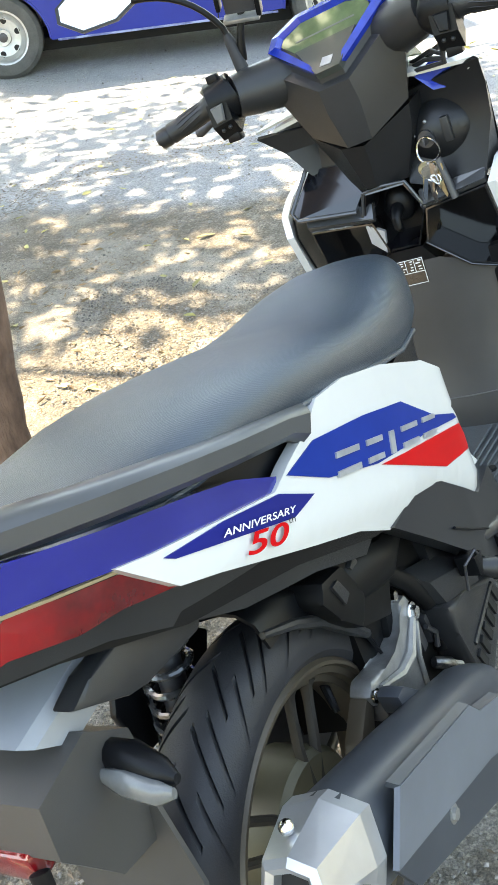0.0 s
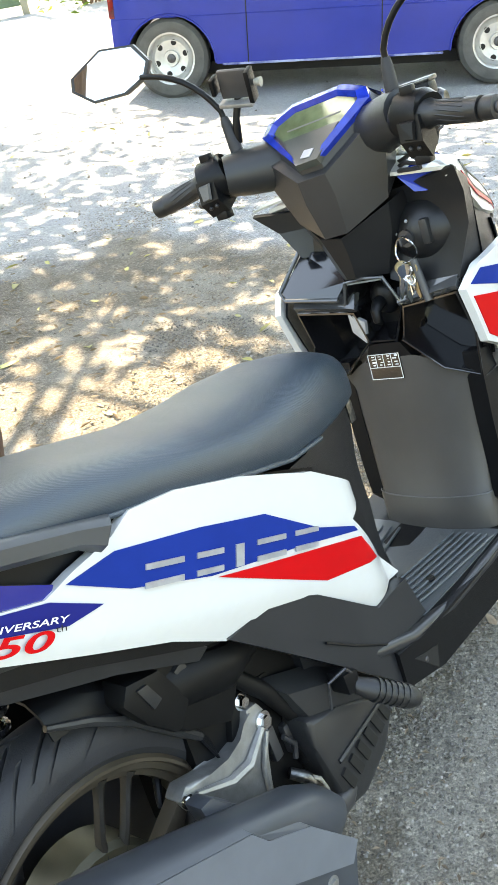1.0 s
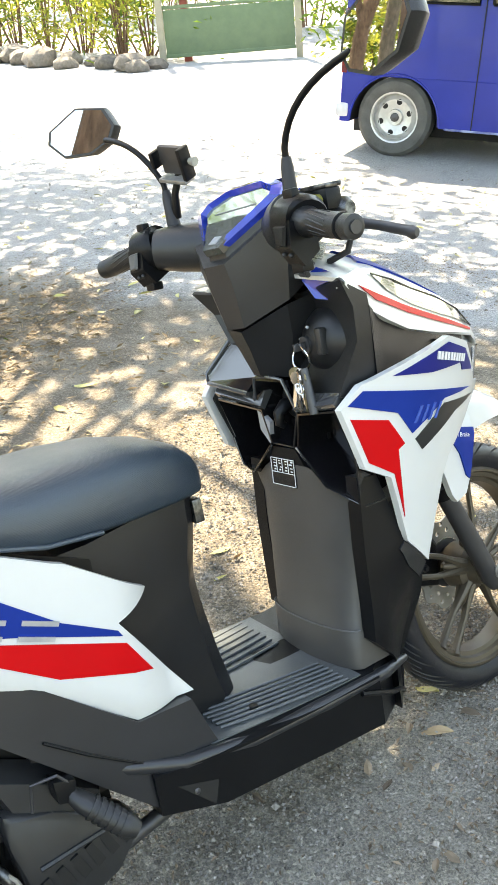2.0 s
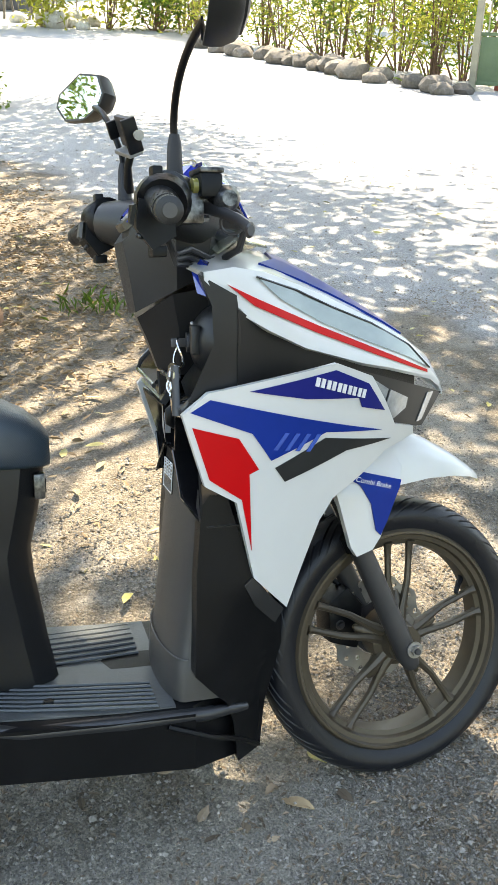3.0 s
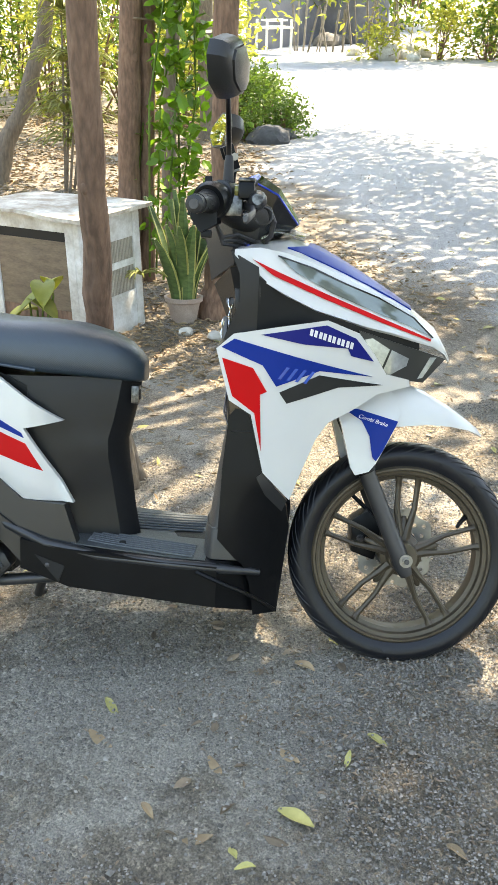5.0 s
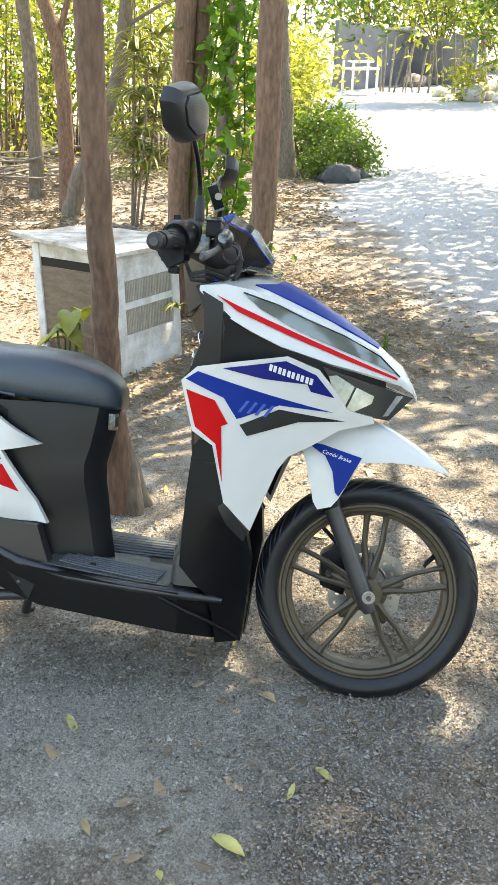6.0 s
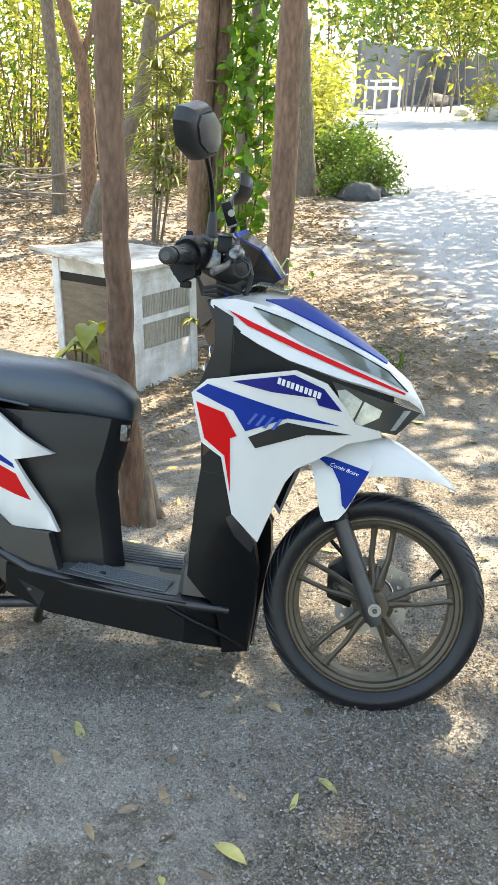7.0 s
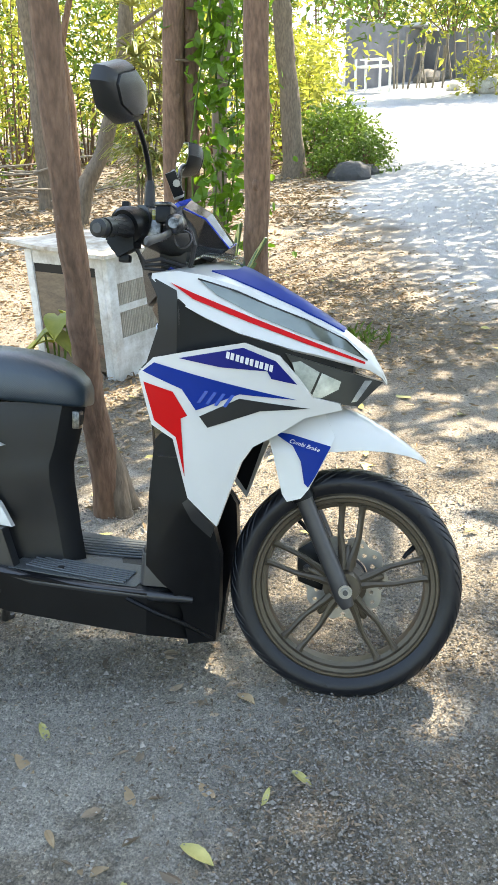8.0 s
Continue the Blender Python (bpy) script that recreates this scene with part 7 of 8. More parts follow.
def strappy(x, y, z, n, ln, material, label, seed, wd=0.012):
    """A plant of arching strap leaves."""
    p = thing("strap_leaf_plant", pose(x, y, z), label, "plant")
    r = random.Random(seed)
    for k in range(n):
        a, h = r.uniform(0, 6.28), ln * r.uniform(0.6, 1.1)
        up_ = r.uniform(0.3, 1.0)
        rows_ = []
        for i in range(7):
            u = i / 6
            c = Vector((math.cos(a) * h * u * 0.75, math.sin(a) * h * u * 0.75, h * (up_ * u - 0.75 * up_ * u * u * 1.3)))
            sd = Vector((-math.sin(a), math.cos(a), 0)) * wd * (1 - u ** 2 * 0.9)
            rows_.append([c - sd, c + Vector((0, 0, -0.003)), c + sd])
        part("leaf", solid(sheet(rows_), 0.0015), material, p)
    return p


strappy(-1.95, 1.88, 0.47, 16, 0.17, M_STRAP, "pale strap-leaved plant hanging at the cabinet corner", 41, 0.006)
shrub = thing("strap_leaf_plant", pose(-6.0, 2.38, ground_z(-6.0, 2.38)), "yellowish strap-leaved shrub behind the cabinet", "plant")
rnd = random.Random(43)
for k in range(4):
    sx, sy = rnd.uniform(-0.2, 0.2), rnd.uniform(-0.28, 0.28)
    top = 1.1 + 0.25 * k
    part("stem", tube([(sx * 0.4, sy * 0.4, 0), (sx, sy, top * 0.6), (sx * 1.2, sy * 1.2, top)], [0.014, 0.01, 0.006], 6), M_GREYBARK, shrub)
    for j in range(4):
        z0 = top * (0.35 + 0.21 * j)
        rows_all = bmesh.new()
        for q in range(30):
            a, h, up_ = rnd.uniform(0, 6.28), rnd.uniform(0.3, 0.55), rnd.uniform(0.3, 1.1)
            rows_ = []
            for i in range(5):
                u = i / 4
                c = Vector((sx * 1.1 + math.cos(a) * h * u * 0.75, sy * 1.1 + math.sin(a) * h * u * 0.75, z0 + h * (up_ * u - 1.0 * up_ * u * u)))
                sd = Vector((-math.sin(a), math.cos(a), 0)) * 0.015 * (1 - u ** 2 * 0.9)
                rows_.append([rows_all.verts.new(p) for p in (c - sd, c + Vector((0, 0, -0.003)), c + sd)])
            skin(rows_all, rows_, caps=False, closed=False)
        part("leaf_rosette", solid(rows_all, 0.0015), M_STRAP, shrub)
sap = thing("sapling", pose(-1.2, 1.28, ground_z(-1.2, 1.28)), "bright green broad-leaved seedling beside the cabinet", "plant")
rng = np.random.default_rng(47)
for k, (dx, dy, dz) in enumerate(((0, 0, 0.36), (0.05, 0.05, 0.42), (-0.03, 0.06, 0.45), (0.02, -0.03, 0.40), (0.03, 0.02, 0.46))):
    a = rng.uniform(0, 6.28)
    rows_ = []
    for i in range(7):
        u = i / 6
        c = Vector((dx + 0.13 * u * math.cos(a), dy + 0.13 * u * math.sin(a), dz + 0.05 * u - 0.12 * u * u))
        sd = Vector((-math.sin(a), math.cos(a), 0)) * 0.042 * math.sin(math.pi * (0.06 + 0.94 * u)) ** 0.8
        rows_.append([c - sd + Vector((0, 0, 0.012)), c, c + sd + Vector((0, 0, 0.012))])
    part("leaf", solid(sheet(rows_), 0.0015), M_LEAFY, sap, smooth=60)
    part("stem", tube([(0, 0, 0), (dx * 0.5, dy * 0.5, dz * 0.6), (dx, dy, dz)], 0.004, 6), M_LEAF, sap)

# ---- van on the lane ----
wheel_r, wheel_f = Vector((-1.50, 7.33, 0.70)), Vector((0.93, 7.48, 0.42))
vx = (wheel_f - wheel_r).normalized()
vy = Vector((0, 0, 1)).cross(vx).normalized()
vz = vx.cross(vy)
VAN = Matrix(((vx.x, vy.x, vz.x, wheel_r.x), (vx.y, vy.y, vz.y, wheel_r.y), (vx.z, vy.z, vz.z, wheel_r.z), (0, 0, 0, 1)))
vl, vr_, _ = VAN.decompose()
van = thing("van", Matrix.LocRotScale(vl, vr_, None), "blue passenger van with silver wheels parked on the lane", "van")
BASE = (wheel_f - wheel_r).length
ARCH = 0.355


def van_low(x):
    """Height of the body's lower edge, with its two wheel arches."""
    for cx in (0.0, BASE):
        if abs(x - cx) < ARCH:
            return math.sqrt(ARCH ** 2 - (x - cx) ** 2) - 0.04
    return -0.05


def van_high(x):
    for (x0, z0), (x1, z1) in zip(VAN_TOP, VAN_TOP[1:]):
        if x0 <= x <= x1:
            return z0 + (z1 - z0) * (x - x0) / (x1 - x0)
    return VAN_TOP[-1][1]


VAN_TOP = ((-0.43, 1.2), (-0.36, 1.42), (1.9, 1.45), (2.55, 0.85), (3.1, 0.62), (3.2, 0.3))
stops_ = sorted({round(v, 4) for v in [-0.43, -0.4, -0.36, 0.6, 1.2, 1.9, 2.55, 3.1, 3.2] + [c + ARCH * math.cos(math.pi * k / 20) for c in (0.0, BASE) for k in range(21)]})
van_rows = []
for x in stops_:
    lo, hi = van_low(x), van_high(x)
    van_rows.append([(x, -0.10, lo), (x, -0.10, min(0.29, 0.5 * (lo + hi))), (x, -0.075, hi - 0.12), (x, 0.0, hi), (x, 1.32, hi), (x, 1.42, hi - 0.12), (x, 1.42, lo)])
shell = loft(van_rows)
part("body", shell, M_VAN, van, "blue painted van body", smooth=20)
part("underbody", box(-0.4, 2.9, 0.2, 1.1, -0.15, -0.06), M_BLACK, van)
for cx in (0.0, BASE):
    arc = [(cx + (ARCH - 0.004) * math.cos(math.pi * k / 16), (ARCH - 0.004) * math.sin(math.pi * k / 16) - 0.04) for k in range(17)]
    part("arch_liner", solid(sheet([[(x, y, z) for x, z in arc] for y in (-0.085, 0.3)]), 0.006), M_BLACK, van, "dark wheel arch liner")
    part("arch_lip", tube([(x, -0.1, z) for x, z in arc], 0.009, 6), M_VAN, van, "rolled arch lip")
for x0, x1, z0, z1 in ((-0.3, 0.55, 0.80, 1.25), (0.65, 1.55, 0.80, 1.28), (1.65, 2.25, 0.80, 1.25)):
    w_ = part("window", box(x0, x1, -0.106, -0.098, z0, z1, 0.0), M_GLASSDARK, van, "dark tinted window")
    part("window_frame", tube([(x0, -0.106, z0), (x1, -0.106, z0), (x1, -0.106, z1), (x0, -0.106, z1), (x0, -0.106, z0)], 0.012, 6), M_PLASTIC, w_)
for x, z0, z1 in ((0.60, -0.05, 1.3), (1.60, -0.05, 1.3)):
    part("door_seam", box(x - 0.004, x + 0.004, -0.1035, -0.097, z0, z1), M_BLACK, van, smooth=0)
part("waist_line", tube([(-0.42, -0.10, 0.29), (2.9, -0.10, 0.29)], 0.003, 6), M_VAN, van)
part("sill_trim", box(0.40, BASE - 0.40, -0.106, -0.09, -0.062, -0.046, 0.004), M_VANSILL, van, "pale worn sill trim")
part("door_handle", box(1.43, 1.54, -0.118, -0.098, 0.52, 0.555, 0.006), M_PLASTIC, van, "black door handle")
part("tail_lamp", box(-0.438, -0.395, -0.106, -0.03, 0.30, 0.75, 0.006), M_REDLENS, van, "red tail lamp")
part("rear_bumper", box(-0.47, -0.36, -0.113, 1.43, -0.02, 0.09, 0.03), M_BUMPER, van, "pale silver rear bumper")
part("front_bumper", box(3.05, 3.28, -0.105, 1.43, -0.10, 0.18, 0.04), M_PLASTIC, van)
for cx in (0.0, BASE):
    for cy, sd in ((0.0, -1), (1.32, 1)):
        wh = part("wheel", lathe([(0.0, cy + sd * 0.05), (0.055, cy + sd * 0.055), (0.06, cy + sd * 0.03), (0.13, cy + sd * 0.045), (0.165, cy + sd * 0.02), (0.175, cy + sd * 0.075), (0.19, cy + sd * 0.08)], (cx, 0, 0), 40), M_VANRIM, van, "silver steel wheel with black tyre")
        part("tyre", lathe([(0.185, cy + sd * 0.078), (0.215, cy + sd * 0.095), (0.26, cy + sd * 0.09), (0.288, cy + sd * 0.06), (0.288, cy - sd * 0.08), (0.20, cy - sd * 0.09)], (cx, 0, 0), 48), M_TYREOLD, wh, "dusty black tyre")
        part("hub_cap", lathe([(0, cy + sd * 0.075), (0.03, cy + sd * 0.07), (0.034, cy + sd * 0.05)], (cx, 0, 0), 20), M_STEEL, wh)
        for k in range(6):
            a = math.pi * k / 3 + 0.3
            part("wheel_hole", lathe([(0.0, cy + sd * 0.044), (0.022, cy + sd * 0.044)], (cx + 0.115 * math.cos(a), 0, 0.115 * math.sin(a)), 12), M_BLACK, wh, smooth=0)

# ---- gate and stones across the lane ----
def world_at(x, y):
    return Vector(g(x, y))


ga, gb = world_at(-7.2, 13.1), world_at(-5.3, 14.0)
gd = (gb - ga)
gate = thing("gate", Matrix.Translation(ga) @ Matrix.Rotation(math.atan2(gd.y, gd.x), 4, "Z"), "pale green steel gate with a solid lower panel", "gate")
GL = math.hypot(gd.x, gd.y)
for x in (0.0, GL):
    part("post", box(x - 0.05, x + 0.05, -0.05, 0.05, -0.2, 2.3, 0.005), M_GATEPOST, gate, "cream painted post")
part("lower_panel", box(0.06, GL - 0.06, -0.015, 0.015, 0.08, 0.75, 0.004), M_GATE, gate)
for z in (0.08, 0.76, 2.1):
    part("rail", box(0.05, GL - 0.05, -0.02, 0.02, z, z + 0.05, 0.004), M_GATE, gate)
for k in range(13):
    x = 0.15 + (GL - 0.3) * k / 12
    part("bar", tube([(x, 0, 0.78), (x, 0, 2.1)], 0.012, 6), M_GATEPOST, gate)
part("red_upright", box(0.3, 0.42, 0.25, 0.35, 0.0, 2.3, 0.004), M_REDPOST, gate)


def stone(x, y, r, seed, sink=0.3, label="rough grey stone at the edge of the lane", material=None, squash=0.7):
    bm = bmesh.new()
    bmesh.ops.create_icosphere(bm, subdivisions=2, radius=1)
    for v in bm.verts:
        k = 1 + 0.28 * noise.noise(v.co * 1.3 + Vector((seed * 3.1, 0, 0))) + 0.1 * noise.noise(v.co * 3 + Vector((0, seed, 0)))
        v.co = Vector((v.co.x * r * k * 1.2, v.co.y * r * k, v.co.z * r * k * squash))
    s_ = part("stone", bm, material or M_STONE, smooth=35)
    s_.matrix_world = pose(x, y, ground_z(x, y) + r * squash * (1 - sink) * 0.7, 0, 0, seed * 47)
    return tagged(s_, label, "stone", "stones")


rnd = random.Random(8)
for k in range(26):
    u = k / 25
    x, y = -6.9 - 8.6 * u + rnd.uniform(-0.2, 0.2), 12.4 + 2.3 * u + rnd.uniform(-0.25, 0.25)
    stone(x, y, rnd.uniform(0.12, 0.3), k)
for k in range(22):
    u = k / 21
    stone(-27 - 7 * u + rnd.uniform(-0.6, 0.6), 16.5 + 5.5 * u + rnd.uniform(-0.8, 0.8), rnd.uniform(0.2, 0.45), 40 + k)
stone(-8.55, 5.42, 0.25, 77, 0.85, "dark rounded boulder half under the bushes", M_DARKROCK, 0.75)
stone(-8.75, 5.72, 0.14, 78, 0.6, "dark small stone beside a boulder", M_DARKROCK)

stone(-1.80, 2.04, 0.035, 91, 0.4, "pale small stone on the soil near a flower pot", M_RUBBLE)
stone(-1.68, 2.14, 0.04, 92, 0.4, "pale small stone on the soil near a flower pot", M_RUBBLE)

# far shed, table and fence where the lane bends
sx_, sy_ = -26.4, 13.6
sz_ = ground_z(sx_, sy_)
shed = thing("shed", pose(sx_ - 1.2, sy_ + 0.8, sz_, 0, 0, -58), "grey corrugated shed half hidden by trees", "shed")
part("wall", box(-2.2, 2.2, -0.06, 0.06, 0, 2.0), M_SHED, shed)
part("side_wall", box(-2.2, -2.1, 0, 2.6, 0, 1.9), M_SHED, shed)
part("roof", box(-2.3, -1.2, -0.35, 0.7, 2.02, 2.12, 0.01), M_SHEDROOF, shed, "pale sheet roof")
for k in range(22):
    part("sheet_rib", tube([(-2.1 + 0.2 * k, -0.07, 0.0), (-2.1 + 0.2 * k, -0.07, 1.98)], 0.025, 6), M_SHED, shed)
tb = thing("table", pose(-24.9, 12.75, ground_z(-24.9, 12.75), 0, 0, 30), "small white table at the far bend of the lane", "table")
part("table_top", box(-0.5, 0.5, -0.3, 0.3, 0.70, 0.76, 0.01), M_WHITEPLASTIC, tb)
part("upper_shelf", box(-0.35, 0.35, -0.2, 0.2, 0.9, 0.95, 0.01), M_WHITEPLASTIC, tb)
for x in (-0.45, 0.45):
    for y in (-0.25, 0.25):
        part("leg", box(x - 0.03, x + 0.03, y - 0.03, y + 0.03, 0, 0.95, 0.004), M_WHITEPLASTIC, tb)
fence = thing("bamboo_fence", pose(-24.2, 15.0, ground_z(-24.2, 15.0), 0, 0, 35), "weathered grey stick fence beside the shed", "fence")
frnd = random.Random(77)
for k in range(20):
    x0 = 0.2 * k - 2 + frnd.uniform(-0.08, 0.08)
    part("slat", tube([(x0, 0.05 * math.sin(k * 3.3), 0), (x0 + frnd.uniform(-0.35, 0.35), 0, frnd.uniform(1.1, 2.2))], frnd.uniform(0.018, 0.04), 5), M_STICK, fence)
for k in range(16):
    x, y, r_ = -21.0 - 2.6 * frnd.random() + 1.2 * k / 16, 14.6 + 1.4 * k / 16 + frnd.uniform(-0.4, 0.4), frnd.uniform(0.18, 0.42)
    bm = ball((0, 0, 0), (r_, r_ * frnd.uniform(0.6, 1.0), r_ * 0.7), seg=12, rings=8)
    for v in bm.verts:
        v.co *= 1 + 0.25 * noise.noise(v.co * 3 + Vector((k, 0, 0)))
    rk = part("rubble_stone", bm, M_RUBBLE)
    rk.matrix_world = pose(x, y, ground_z(x, y) + 0.4 * r_, 0, 0, frnd.uniform(0, 360))
    tagged(rk, "pale sunlit rubble stone by the far fence", "stone", "rubble stones")
for k, (x, y, w, h, n, sk) in enumerate(((-22.6, 11.9, 2.6, 2.6, 1200, -2.0), (-21.6, 13.6, 2.8, 3.0, 1700, -1.6), (-20.8, 15.0, 3.0, 3.2, 1700, -1.3), (-20.4, 15.6, 1.6, 1.3, 600, 0.0), (-19.6, 16.6, 1.8, 1.6, 700, 0.0), (-21.4, 14.3, 1.0, 0.8, 400, 0.0))):
    bush(x, y, w, h, n, M_LEAFY if k % 2 else M_LEAF, 0.26 if k < 3 else 0.2, 410 + k, "bright overhanging foliage before the far fence" if k < 3 else "long-leaved bush among pale stones", ratio=0.4, group="far trees", sink=sk)

# brush pile at the far side of the yard
pile = thing("brush_pile", pose(-9.3, 1.0, ground_z(-9.3, 1.0)), "grey heap of dry sticks and palm fronds", "brush pile")
rnd = random.Random(9)
for k in range(150):
    x, y, z = rnd.gauss(0, 0.75), rnd.gauss(0, 0.9), abs(rnd.gauss(0.12, 0.17))
    a, ln = rnd.uniform(0, 6.28), rnd.uniform(0.3, 1.0)
    part("stick", tube([(x, y, z), (x + math.cos(a) * ln, y + math.sin(a) * ln, z + rnd.uniform(-0.08, 0.12))], [0.016, 0.007], 5), M_STICK, pile)

# ---- undergrowth behind the yard and beyond the lane ----
rnd = random.Random(17)
for k in range(13):
    u = k / 12
    bush(-10.2 - 3.2 * rnd.random(), -3.0 + 7.6 * u + rnd.uniform(-0.3, 0.3), 2.0, 2.2 + 1.6 * rnd.random(), 1500, M_LEAFY if k % 3 else M_LEAF, 0.13, 200 + k, "sunlit yellow-green thicket behind the yard", ratio=0.35, group="thicket")
for k in range(12):
    u = k / 11
    bush(-15.5 - 2.5 * rnd.random(), -6 + 12.0 * u, 3.2, 5.2 + 1.5 * rnd.random(), 1500, M_LEAFY if k % 2 else M_LEAF, 0.2, 230 + k, "tall bright thicket behind the yard", ratio=0.4, group="thicket")
for k, (x, y, w, h, n) in enumerate(((-9.6, 5.4, 0.8, 0.7, 1000), (-10.3, 5.85, 0.7, 0.7, 900), (-11.2, 6.5, 0.6, 0.5, 800), (-12.2, 6.9, 0.6, 0.5, 700), (-10.6, 5.0, 1.0, 1.5, 1300), (-12.4, 5.85, 1.1, 1.7, 1300), (-14.5, 7.0, 1.0, 1.7, 1100), (-17.5, 8.3, 1.1, 1.7, 1100))):
    bush(x, y, w, h, n, M_LEAF if k < 4 else M_LEAFY, 0.085 if k < 5 else 0.13, 260 + k, "low green ground cover spilling to the lane" if k < 4 else "yellow-green shrub beside the lane", ratio=0.5, group="lane-side shrubs")
for k, (x, y, w, h) in enumerate(((-8.95, 5.78, 0.55, 0.34), (-9.35, 6.05, 0.7, 0.42), (-8.85, 5.25, 0.4, 0.3))):
    bush(x, y, w, h, 700, M_LEAF, 0.06, 450 + k, "low green creepers round a boulder", ratio=0.55, group="lane-side shrubs")
for k in range(9):
    u = k / 8
    bush(-27.5 - 8 * u, 10.5 + 15 * u, 4.0, 6.5, 1300, M_LEAFY if k % 2 else M_LEAF, 0.32, 290 + k, "bright trees beyond the shed", ratio=0.45, group="far trees", sink=-1.2 if k < 3 else 0.0)
for k in range(12):
    u = k / 11
    bush(-8.4 - 12.5 * u + rnd.uniform(-0.3, 0.3), 14.2 + 3.4 * u + rnd.uniform(-0.2, 0.2), 1.7, 2.6 + rnd.random(), 1500, M_LEAFY if k % 3 else M_LEAF, 0.16, 310 + k, "long-leaved yellow-green bush behind the stones", ratio=0.22, group="lane-side shrubs")
for k, (x, y) in enumerate(((-4.4, 14.2), (-3.4, 14.3), (-2.6, 14.6), (-8.3, 13.6), (-1.0, 14.8), (1.5, 15.2), (4.0, 15.0), (6.5, 14.6))):
    bush(x, y, 1.4, 2.6, 1300, M_LEAFY if k % 2 else M_LEAF, 0.15, 330 + k, "yellow-green bush across the lane", ratio=0.3, group="lane-side shrubs")
for k in range(7):
    bush(-5 - 2.2 * k, 17.5 + 1.1 * k, 4.0, 6.0, 1200, M_LEAF, 0.28, 350 + k, "dense green trees behind the gate", ratio=0.45, group="far trees")
# unseen hedges added behind the viewpoint; their height sets the sky fill
for k in range(9):
    bush(9.0 + 1.5 * math.sin(k), -9 + 3 * k, 3.0, 3.8, 900, M_LEAF, 0.26, 370 + k, "unseen green hedge added to close the yard", ratio=0.45, group="far trees")
    bush(-11 + 2.6 * k, -9.5 + math.cos(k), 3.0, 3.6, 900, M_LEAF, 0.26, 385 + k, "unseen green hedge added to close the yard", ratio=0.45, group="far trees")
grass = thing("grass_tuft", pose(-1.9, 2.75, ground_z(-1.9, 2.75)), "small green weeds at the foot of a tree", "weeds")
rng = np.random.default_rng(61)
leaves("foliage", np.stack([rng.normal(0, 0.1, 70), rng.normal(0, 0.1, 70), np.full(70, 0.005)], 1), 0.07, M_LEAF, grass, 61, ratio=0.12, up_bias=1.2)

# ---- litter, pebbles and fallen leaves ----
def scatter(n, seed, test, x0, x1, y0, y1, dz=0.004):
    r = np.random.default_rng(seed)
    out = []
    while len(out) < n:
        x, y = r.uniform(x0, x1), r.uniform(y0, y1)
        if r.random() < test(x, y):
            out.append((x, y, ground_z(x, y) + 0.012 * noise.noise((x * 0.9, y * 0.9, 0)) + 0.006 * noise.noise((x * 4, y * 4, 3)) + dz + abs(r.normal()) * 0.006))
    return out


def mould(x, y):
    """How thick the dead leaves lie: on the verge between yard and lane, and round the trunks."""
    edge = 3.7 + 0.024 * x * x
    k = max(0.0, min(1.0, (0.5 * y - x - 0.75) * 1.2)) * max(0.06, min(1.0, (0.1 - x) * 0.7)) * max(0.0, min(1.0, (edge - y) * 1.6))
    k *= 1 - 0.85 * max(0.0, min(1.0, (y - 2.0) / 0.5)) * max(0.0, min(1.0, (x + 1.9) / 0.7))
    return k * (0.25 + 0.75 * max(0.0, min(1.0, 0.5 + 1.6 * noise.noise((x * 0.9, y * 0.9, 7)))))


lit = leaves("leaf_litter", scatter(22000, 71, mould, -5, 0.8, 0.6, 4.4), 0.033, M_LITTER, None, 71, ratio=0.24, flat=True, fold=0.2, rounded=True)
tagged(lit, "brown dead leaves strewn over the verge", "leaf litter", kind="stuff")
lit2 = leaves("leaf_litter", scatter(15000, 72, mould, -13, -5, -2, 6.5), 0.065, M_LITTER, None, 72, ratio=0.28, flat=True, fold=0.2)
tagged(lit2, "brown dead leaves under the trees", "leaf litter", kind="stuff")
lit3 = leaves("leaf_litter", scatter(22000, 73, lambda x, y: 0.08 + max(0.0, 1.6 * noise.noise((x * 1.5, y * 1.5, 2))), -2.5, 2.2, 0.3, 4.6), 0.013, M_CRUMB, None, 73, ratio=0.35, flat=True, fold=0.15)
tagged(lit3, "small dry leaf fragments on the soil", "leaf litter", kind="stuff")
lit4 = leaves("leaf_litter", scatter(340, 74, lambda x, y: 0.0 if x > 0.1 and y < 2.1 else 0.5, -3.5, 2.2, 0.4, 6.5), 0.055, M_YLEAF, None, 74, ratio=0.36, flat=True, fold=0.12, rounded=True)
tagged(lit4, "scattered small yellow leaves on the ground", "leaf litter", kind="stuff")


lit5 = leaves("leaf_litter", scatter(170, 75, lambda x, y: max(0.0, min(1.0, 2.5 * noise.noise((x * 1.3, y * 1.3, 12)) - 0.1)), -0.5, 2.0, 0.4, 2.6, 0.002), 0.04, M_CRUMB, None, 75, ratio=0.42, flat=True, fold=0.2, rounded=True)
tagged(lit5, "curled grey-brown dead leaves in loose heaps", "leaf litter", kind="stuff")


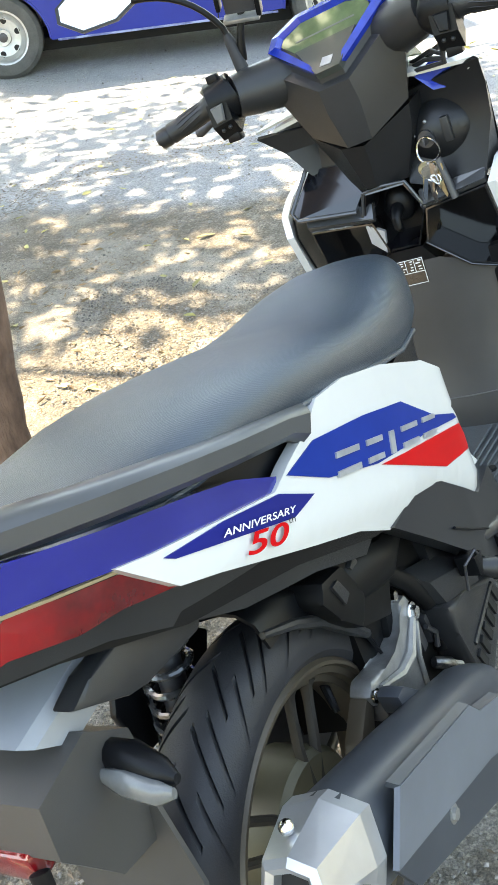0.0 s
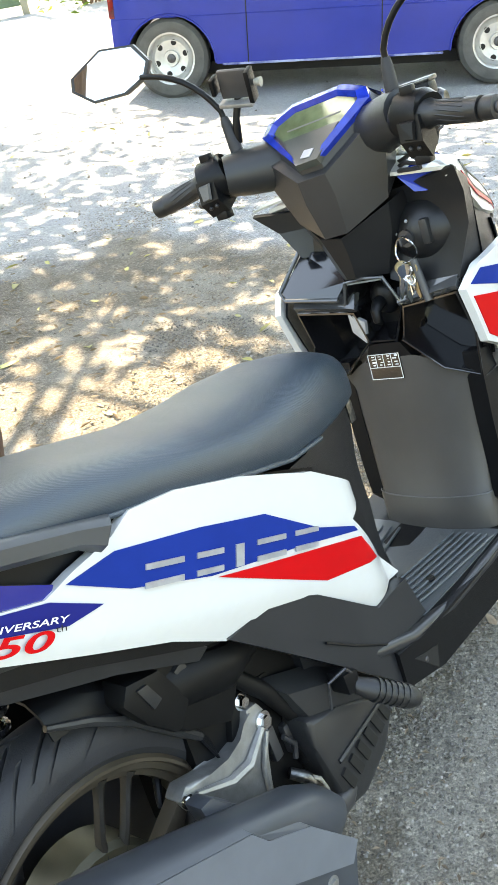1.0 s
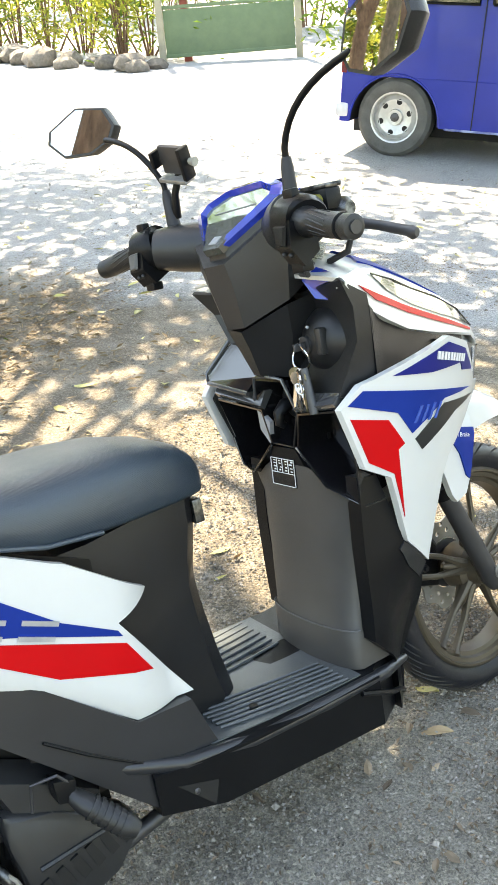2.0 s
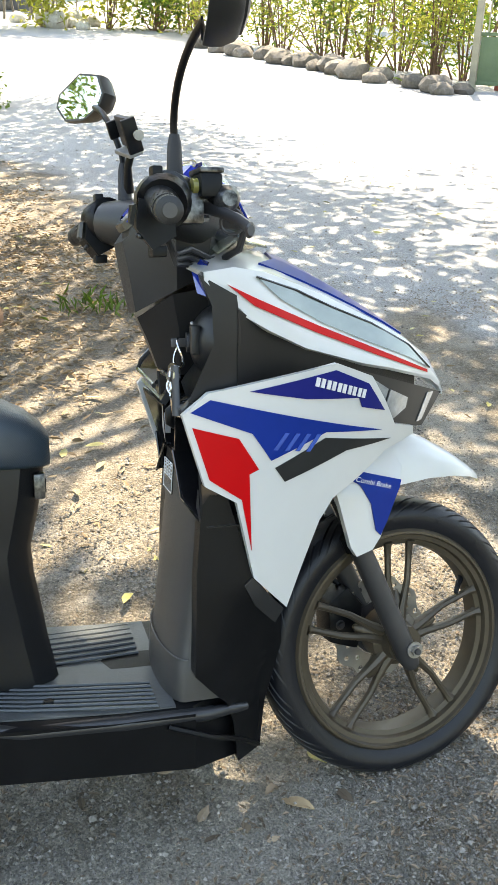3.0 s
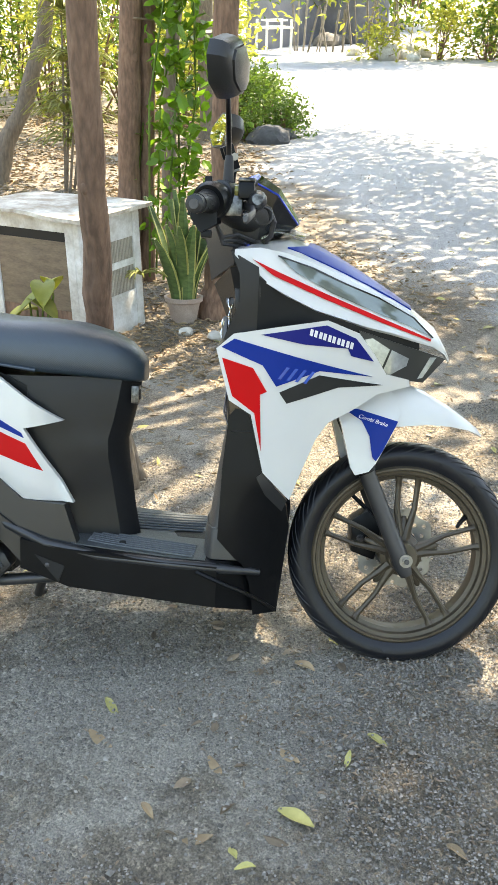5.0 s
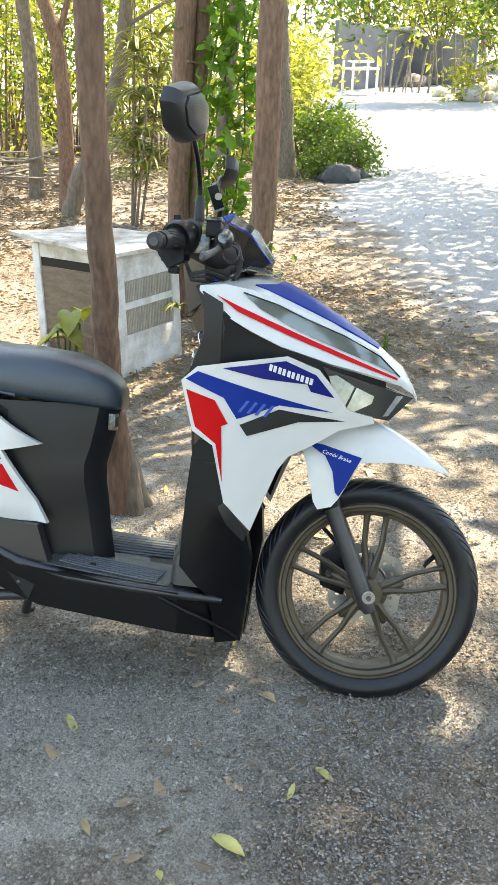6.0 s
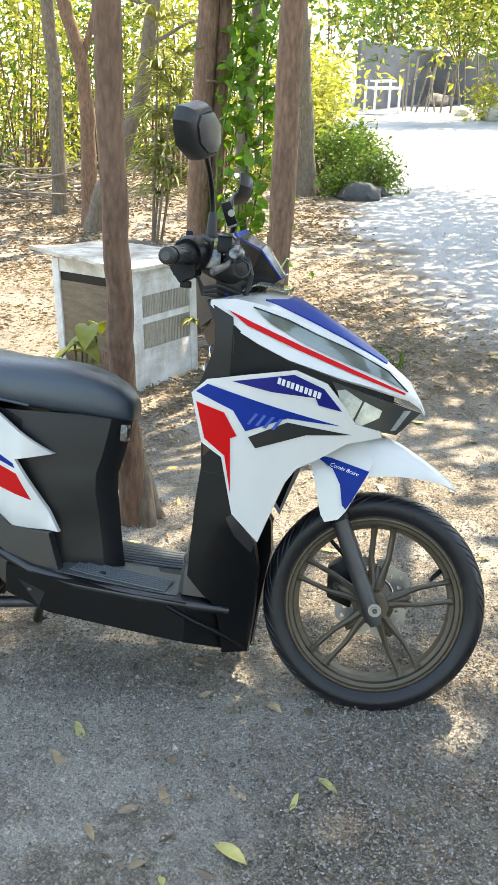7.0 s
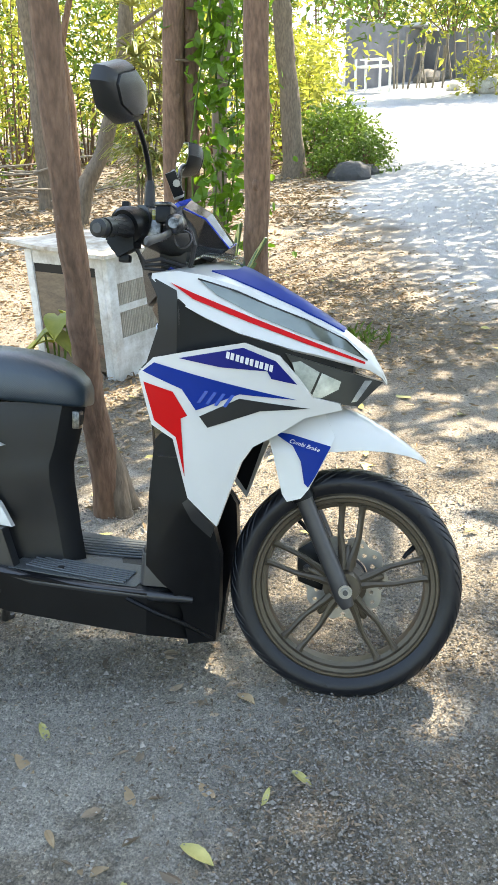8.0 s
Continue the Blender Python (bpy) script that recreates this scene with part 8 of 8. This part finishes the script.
def pebble_mesh(pts, r0, r1, seed):
    r = np.random.default_rng(seed)
    v, f = [], []
    for p in pts:
        s_ = r.uniform(r0, r1) * r.uniform(0.5, 1.0)
        a = r.uniform(0, 3.14)
        k = len(v)
        for i, (ux, uy, uz) in enumerate(((1, 0, 0), (0, 1, 0), (-1, 0, 0), (0, -1, 0), (0, 0, 0.75), (0, 0, -0.6))):
            q = s_ * r.uniform(0.75, 1.2)
            v.append((p[0] + q * (ux * math.cos(a) - uy * math.sin(a)), p[1] + q * (ux * math.sin(a) + uy * math.cos(a)), p[2] + q * uz))
        f += [(k + i, k + (i + 1) % 4, k + 4) for i in range(4)] + [(k + (i + 1) % 4, k + i, k + 5) for i in range(4)]
    me = bpy.data.meshes.new("pebbles")
    me.from_pydata(v, [], f)
    return me


me = pebble_mesh(scatter(30000, 81, lambda x, y: 0.25 + 0.75 * max(0.0, min(1.0, 0.5 + 1.5 * noise.noise((x * 1.1, y * 1.1, 5)))), -0.6, 2.4, 0.2, 2.9, 0.0), 0.0016, 0.0055, 81)
me.materials.append(M_PEBBLE)
tagged(new("gravel", me), "fine grey gravel pressed into the soil", "gravel", kind="stuff")
me = pebble_mesh(scatter(34000, 83, lambda x, y: max(0.05, min(1.0, 0.45 + 1.8 * noise.noise((x * 2.3, y * 2.3, 9)))), -0.6, 2.4, 0.2, 2.9, -0.001), 0.002, 0.0065, 83)
me.materials.append(M_CLOD)
tagged(new("gravel", me), "dark loose grit strewn over the soil", "gravel", kind="stuff")
me = pebble_mesh(scatter(5200, 82, lambda x, y: 0.6, -7, 2.6, 0.2, 8.0, 0.0), 0.004, 0.012, 82)
me.materials.append(M_PEBBLE)
tagged(new("gravel", me), "scattered grey pebbles on the lane", "gravel", kind="stuff")
near_yard = lambda x, y: max(0.0, min(1.0, 0.5 + 1.7 * noise.noise((x * 2.1, y * 2.1, 15)))) * max(0.12, min(1.0, (x + 0.25 * y - 0.72) * 3.0))
me = pebble_mesh(scatter(26000, 85, near_yard, 0.0, 1.5, 0.8, 2.3, 0.0005), 0.0014, 0.0042, 85)
me.materials.append(M_PEBBLE)
tagged(new("gravel", me), "loose fine gravel in front of the wheel", "gravel", kind="stuff")
me = pebble_mesh(scatter(420, 86, near_yard, 0.0, 1.5, 0.8, 2.3, 0.001), 0.004, 0.0085, 86)
me.materials.append(M_PEBBLE)
tagged(new("gravel", me), "pale small stones among the gravel", "gravel", kind="stuff")
lit6 = leaves("leaf_litter", scatter(3600, 76, near_yard, 0.0, 1.5, 0.8, 2.3, 0.001), 0.013, M_CRUMB, None, 76, ratio=0.4, flat=True, fold=0.2)
tagged(lit6, "brown leaf crumbs among the gravel", "leaf litter", kind="stuff")
LEAF_SPOTS = ((0.876, 1.292, 0.072, 36, 0), (0.785, 1.522, 0.044, 39, 0), (0.81, 1.472, 0.033, -46, 0), (0.711, 1.223, 0.05, 9, 1), (0.871, 1.116, 0.053, 74, 1), (0.913, 1.186, 0.036, -2, 0), (0.96, 1.176, 0.035, 74, 0), (1.056, 1.521, 0.04, 33, 1), (0.482, 1.085, 0.048, 14, 0), (0.557, 1.031, 0.063, 30, 1), (0.743, 1.355, 0.055, 19, 1), (0.476, 1.6, 0.049, -6, 0), (0.523, 1.49, 0.057, 23, 1), (0.773, 1.074, 0.04, 14, 1), (-0.78, 2.7, 0.08, 120, 0), (-0.5, 2.2, 0.06, 10, 0), (-0.28, 1.75, 0.07, 40, 0), (-1.1, 2.6, 0.09, 15, 0), (-0.1, 3.2, 0.07, 200, 0), (-1.3, 3.3, 0.08, 100, 0))  # x, y, length, turn, brown
for k, (x, y, ln, deg, brown) in enumerate(LEAF_SPOTS):
    rows_ = []
    for i in range(6):
        u = i / 5
        wd = ln * 0.19 * math.sin(math.pi * (0.05 + 0.93 * u)) ** 0.8
        rows_.append([(ln * u, -wd, 0.004 + 0.008 * math.sin(3 * u + k)), (ln * u, 0, 0.002 + 0.006 * math.sin(3 * u + k)), (ln * u, wd, 0.004 + 0.008 * math.sin(3 * u + k))])
    lf = part("fallen_leaf", solid(sheet(rows_), 0.0008), M_LITTER if brown else M_YLEAF)
    lf.matrix_world = pose(x, y, ground_z(x, y) + 0.012 * noise.noise((x * 0.9, y * 0.9, 0)) + 0.006 * noise.noise((x * 4, y * 4, 3)) + 0.003, 4, 3, deg)
    tagged(lf, "curled brown fallen leaf on the soil" if brown else "curled yellow-green fallen leaf on the soil", "leaf", "fallen leaves")
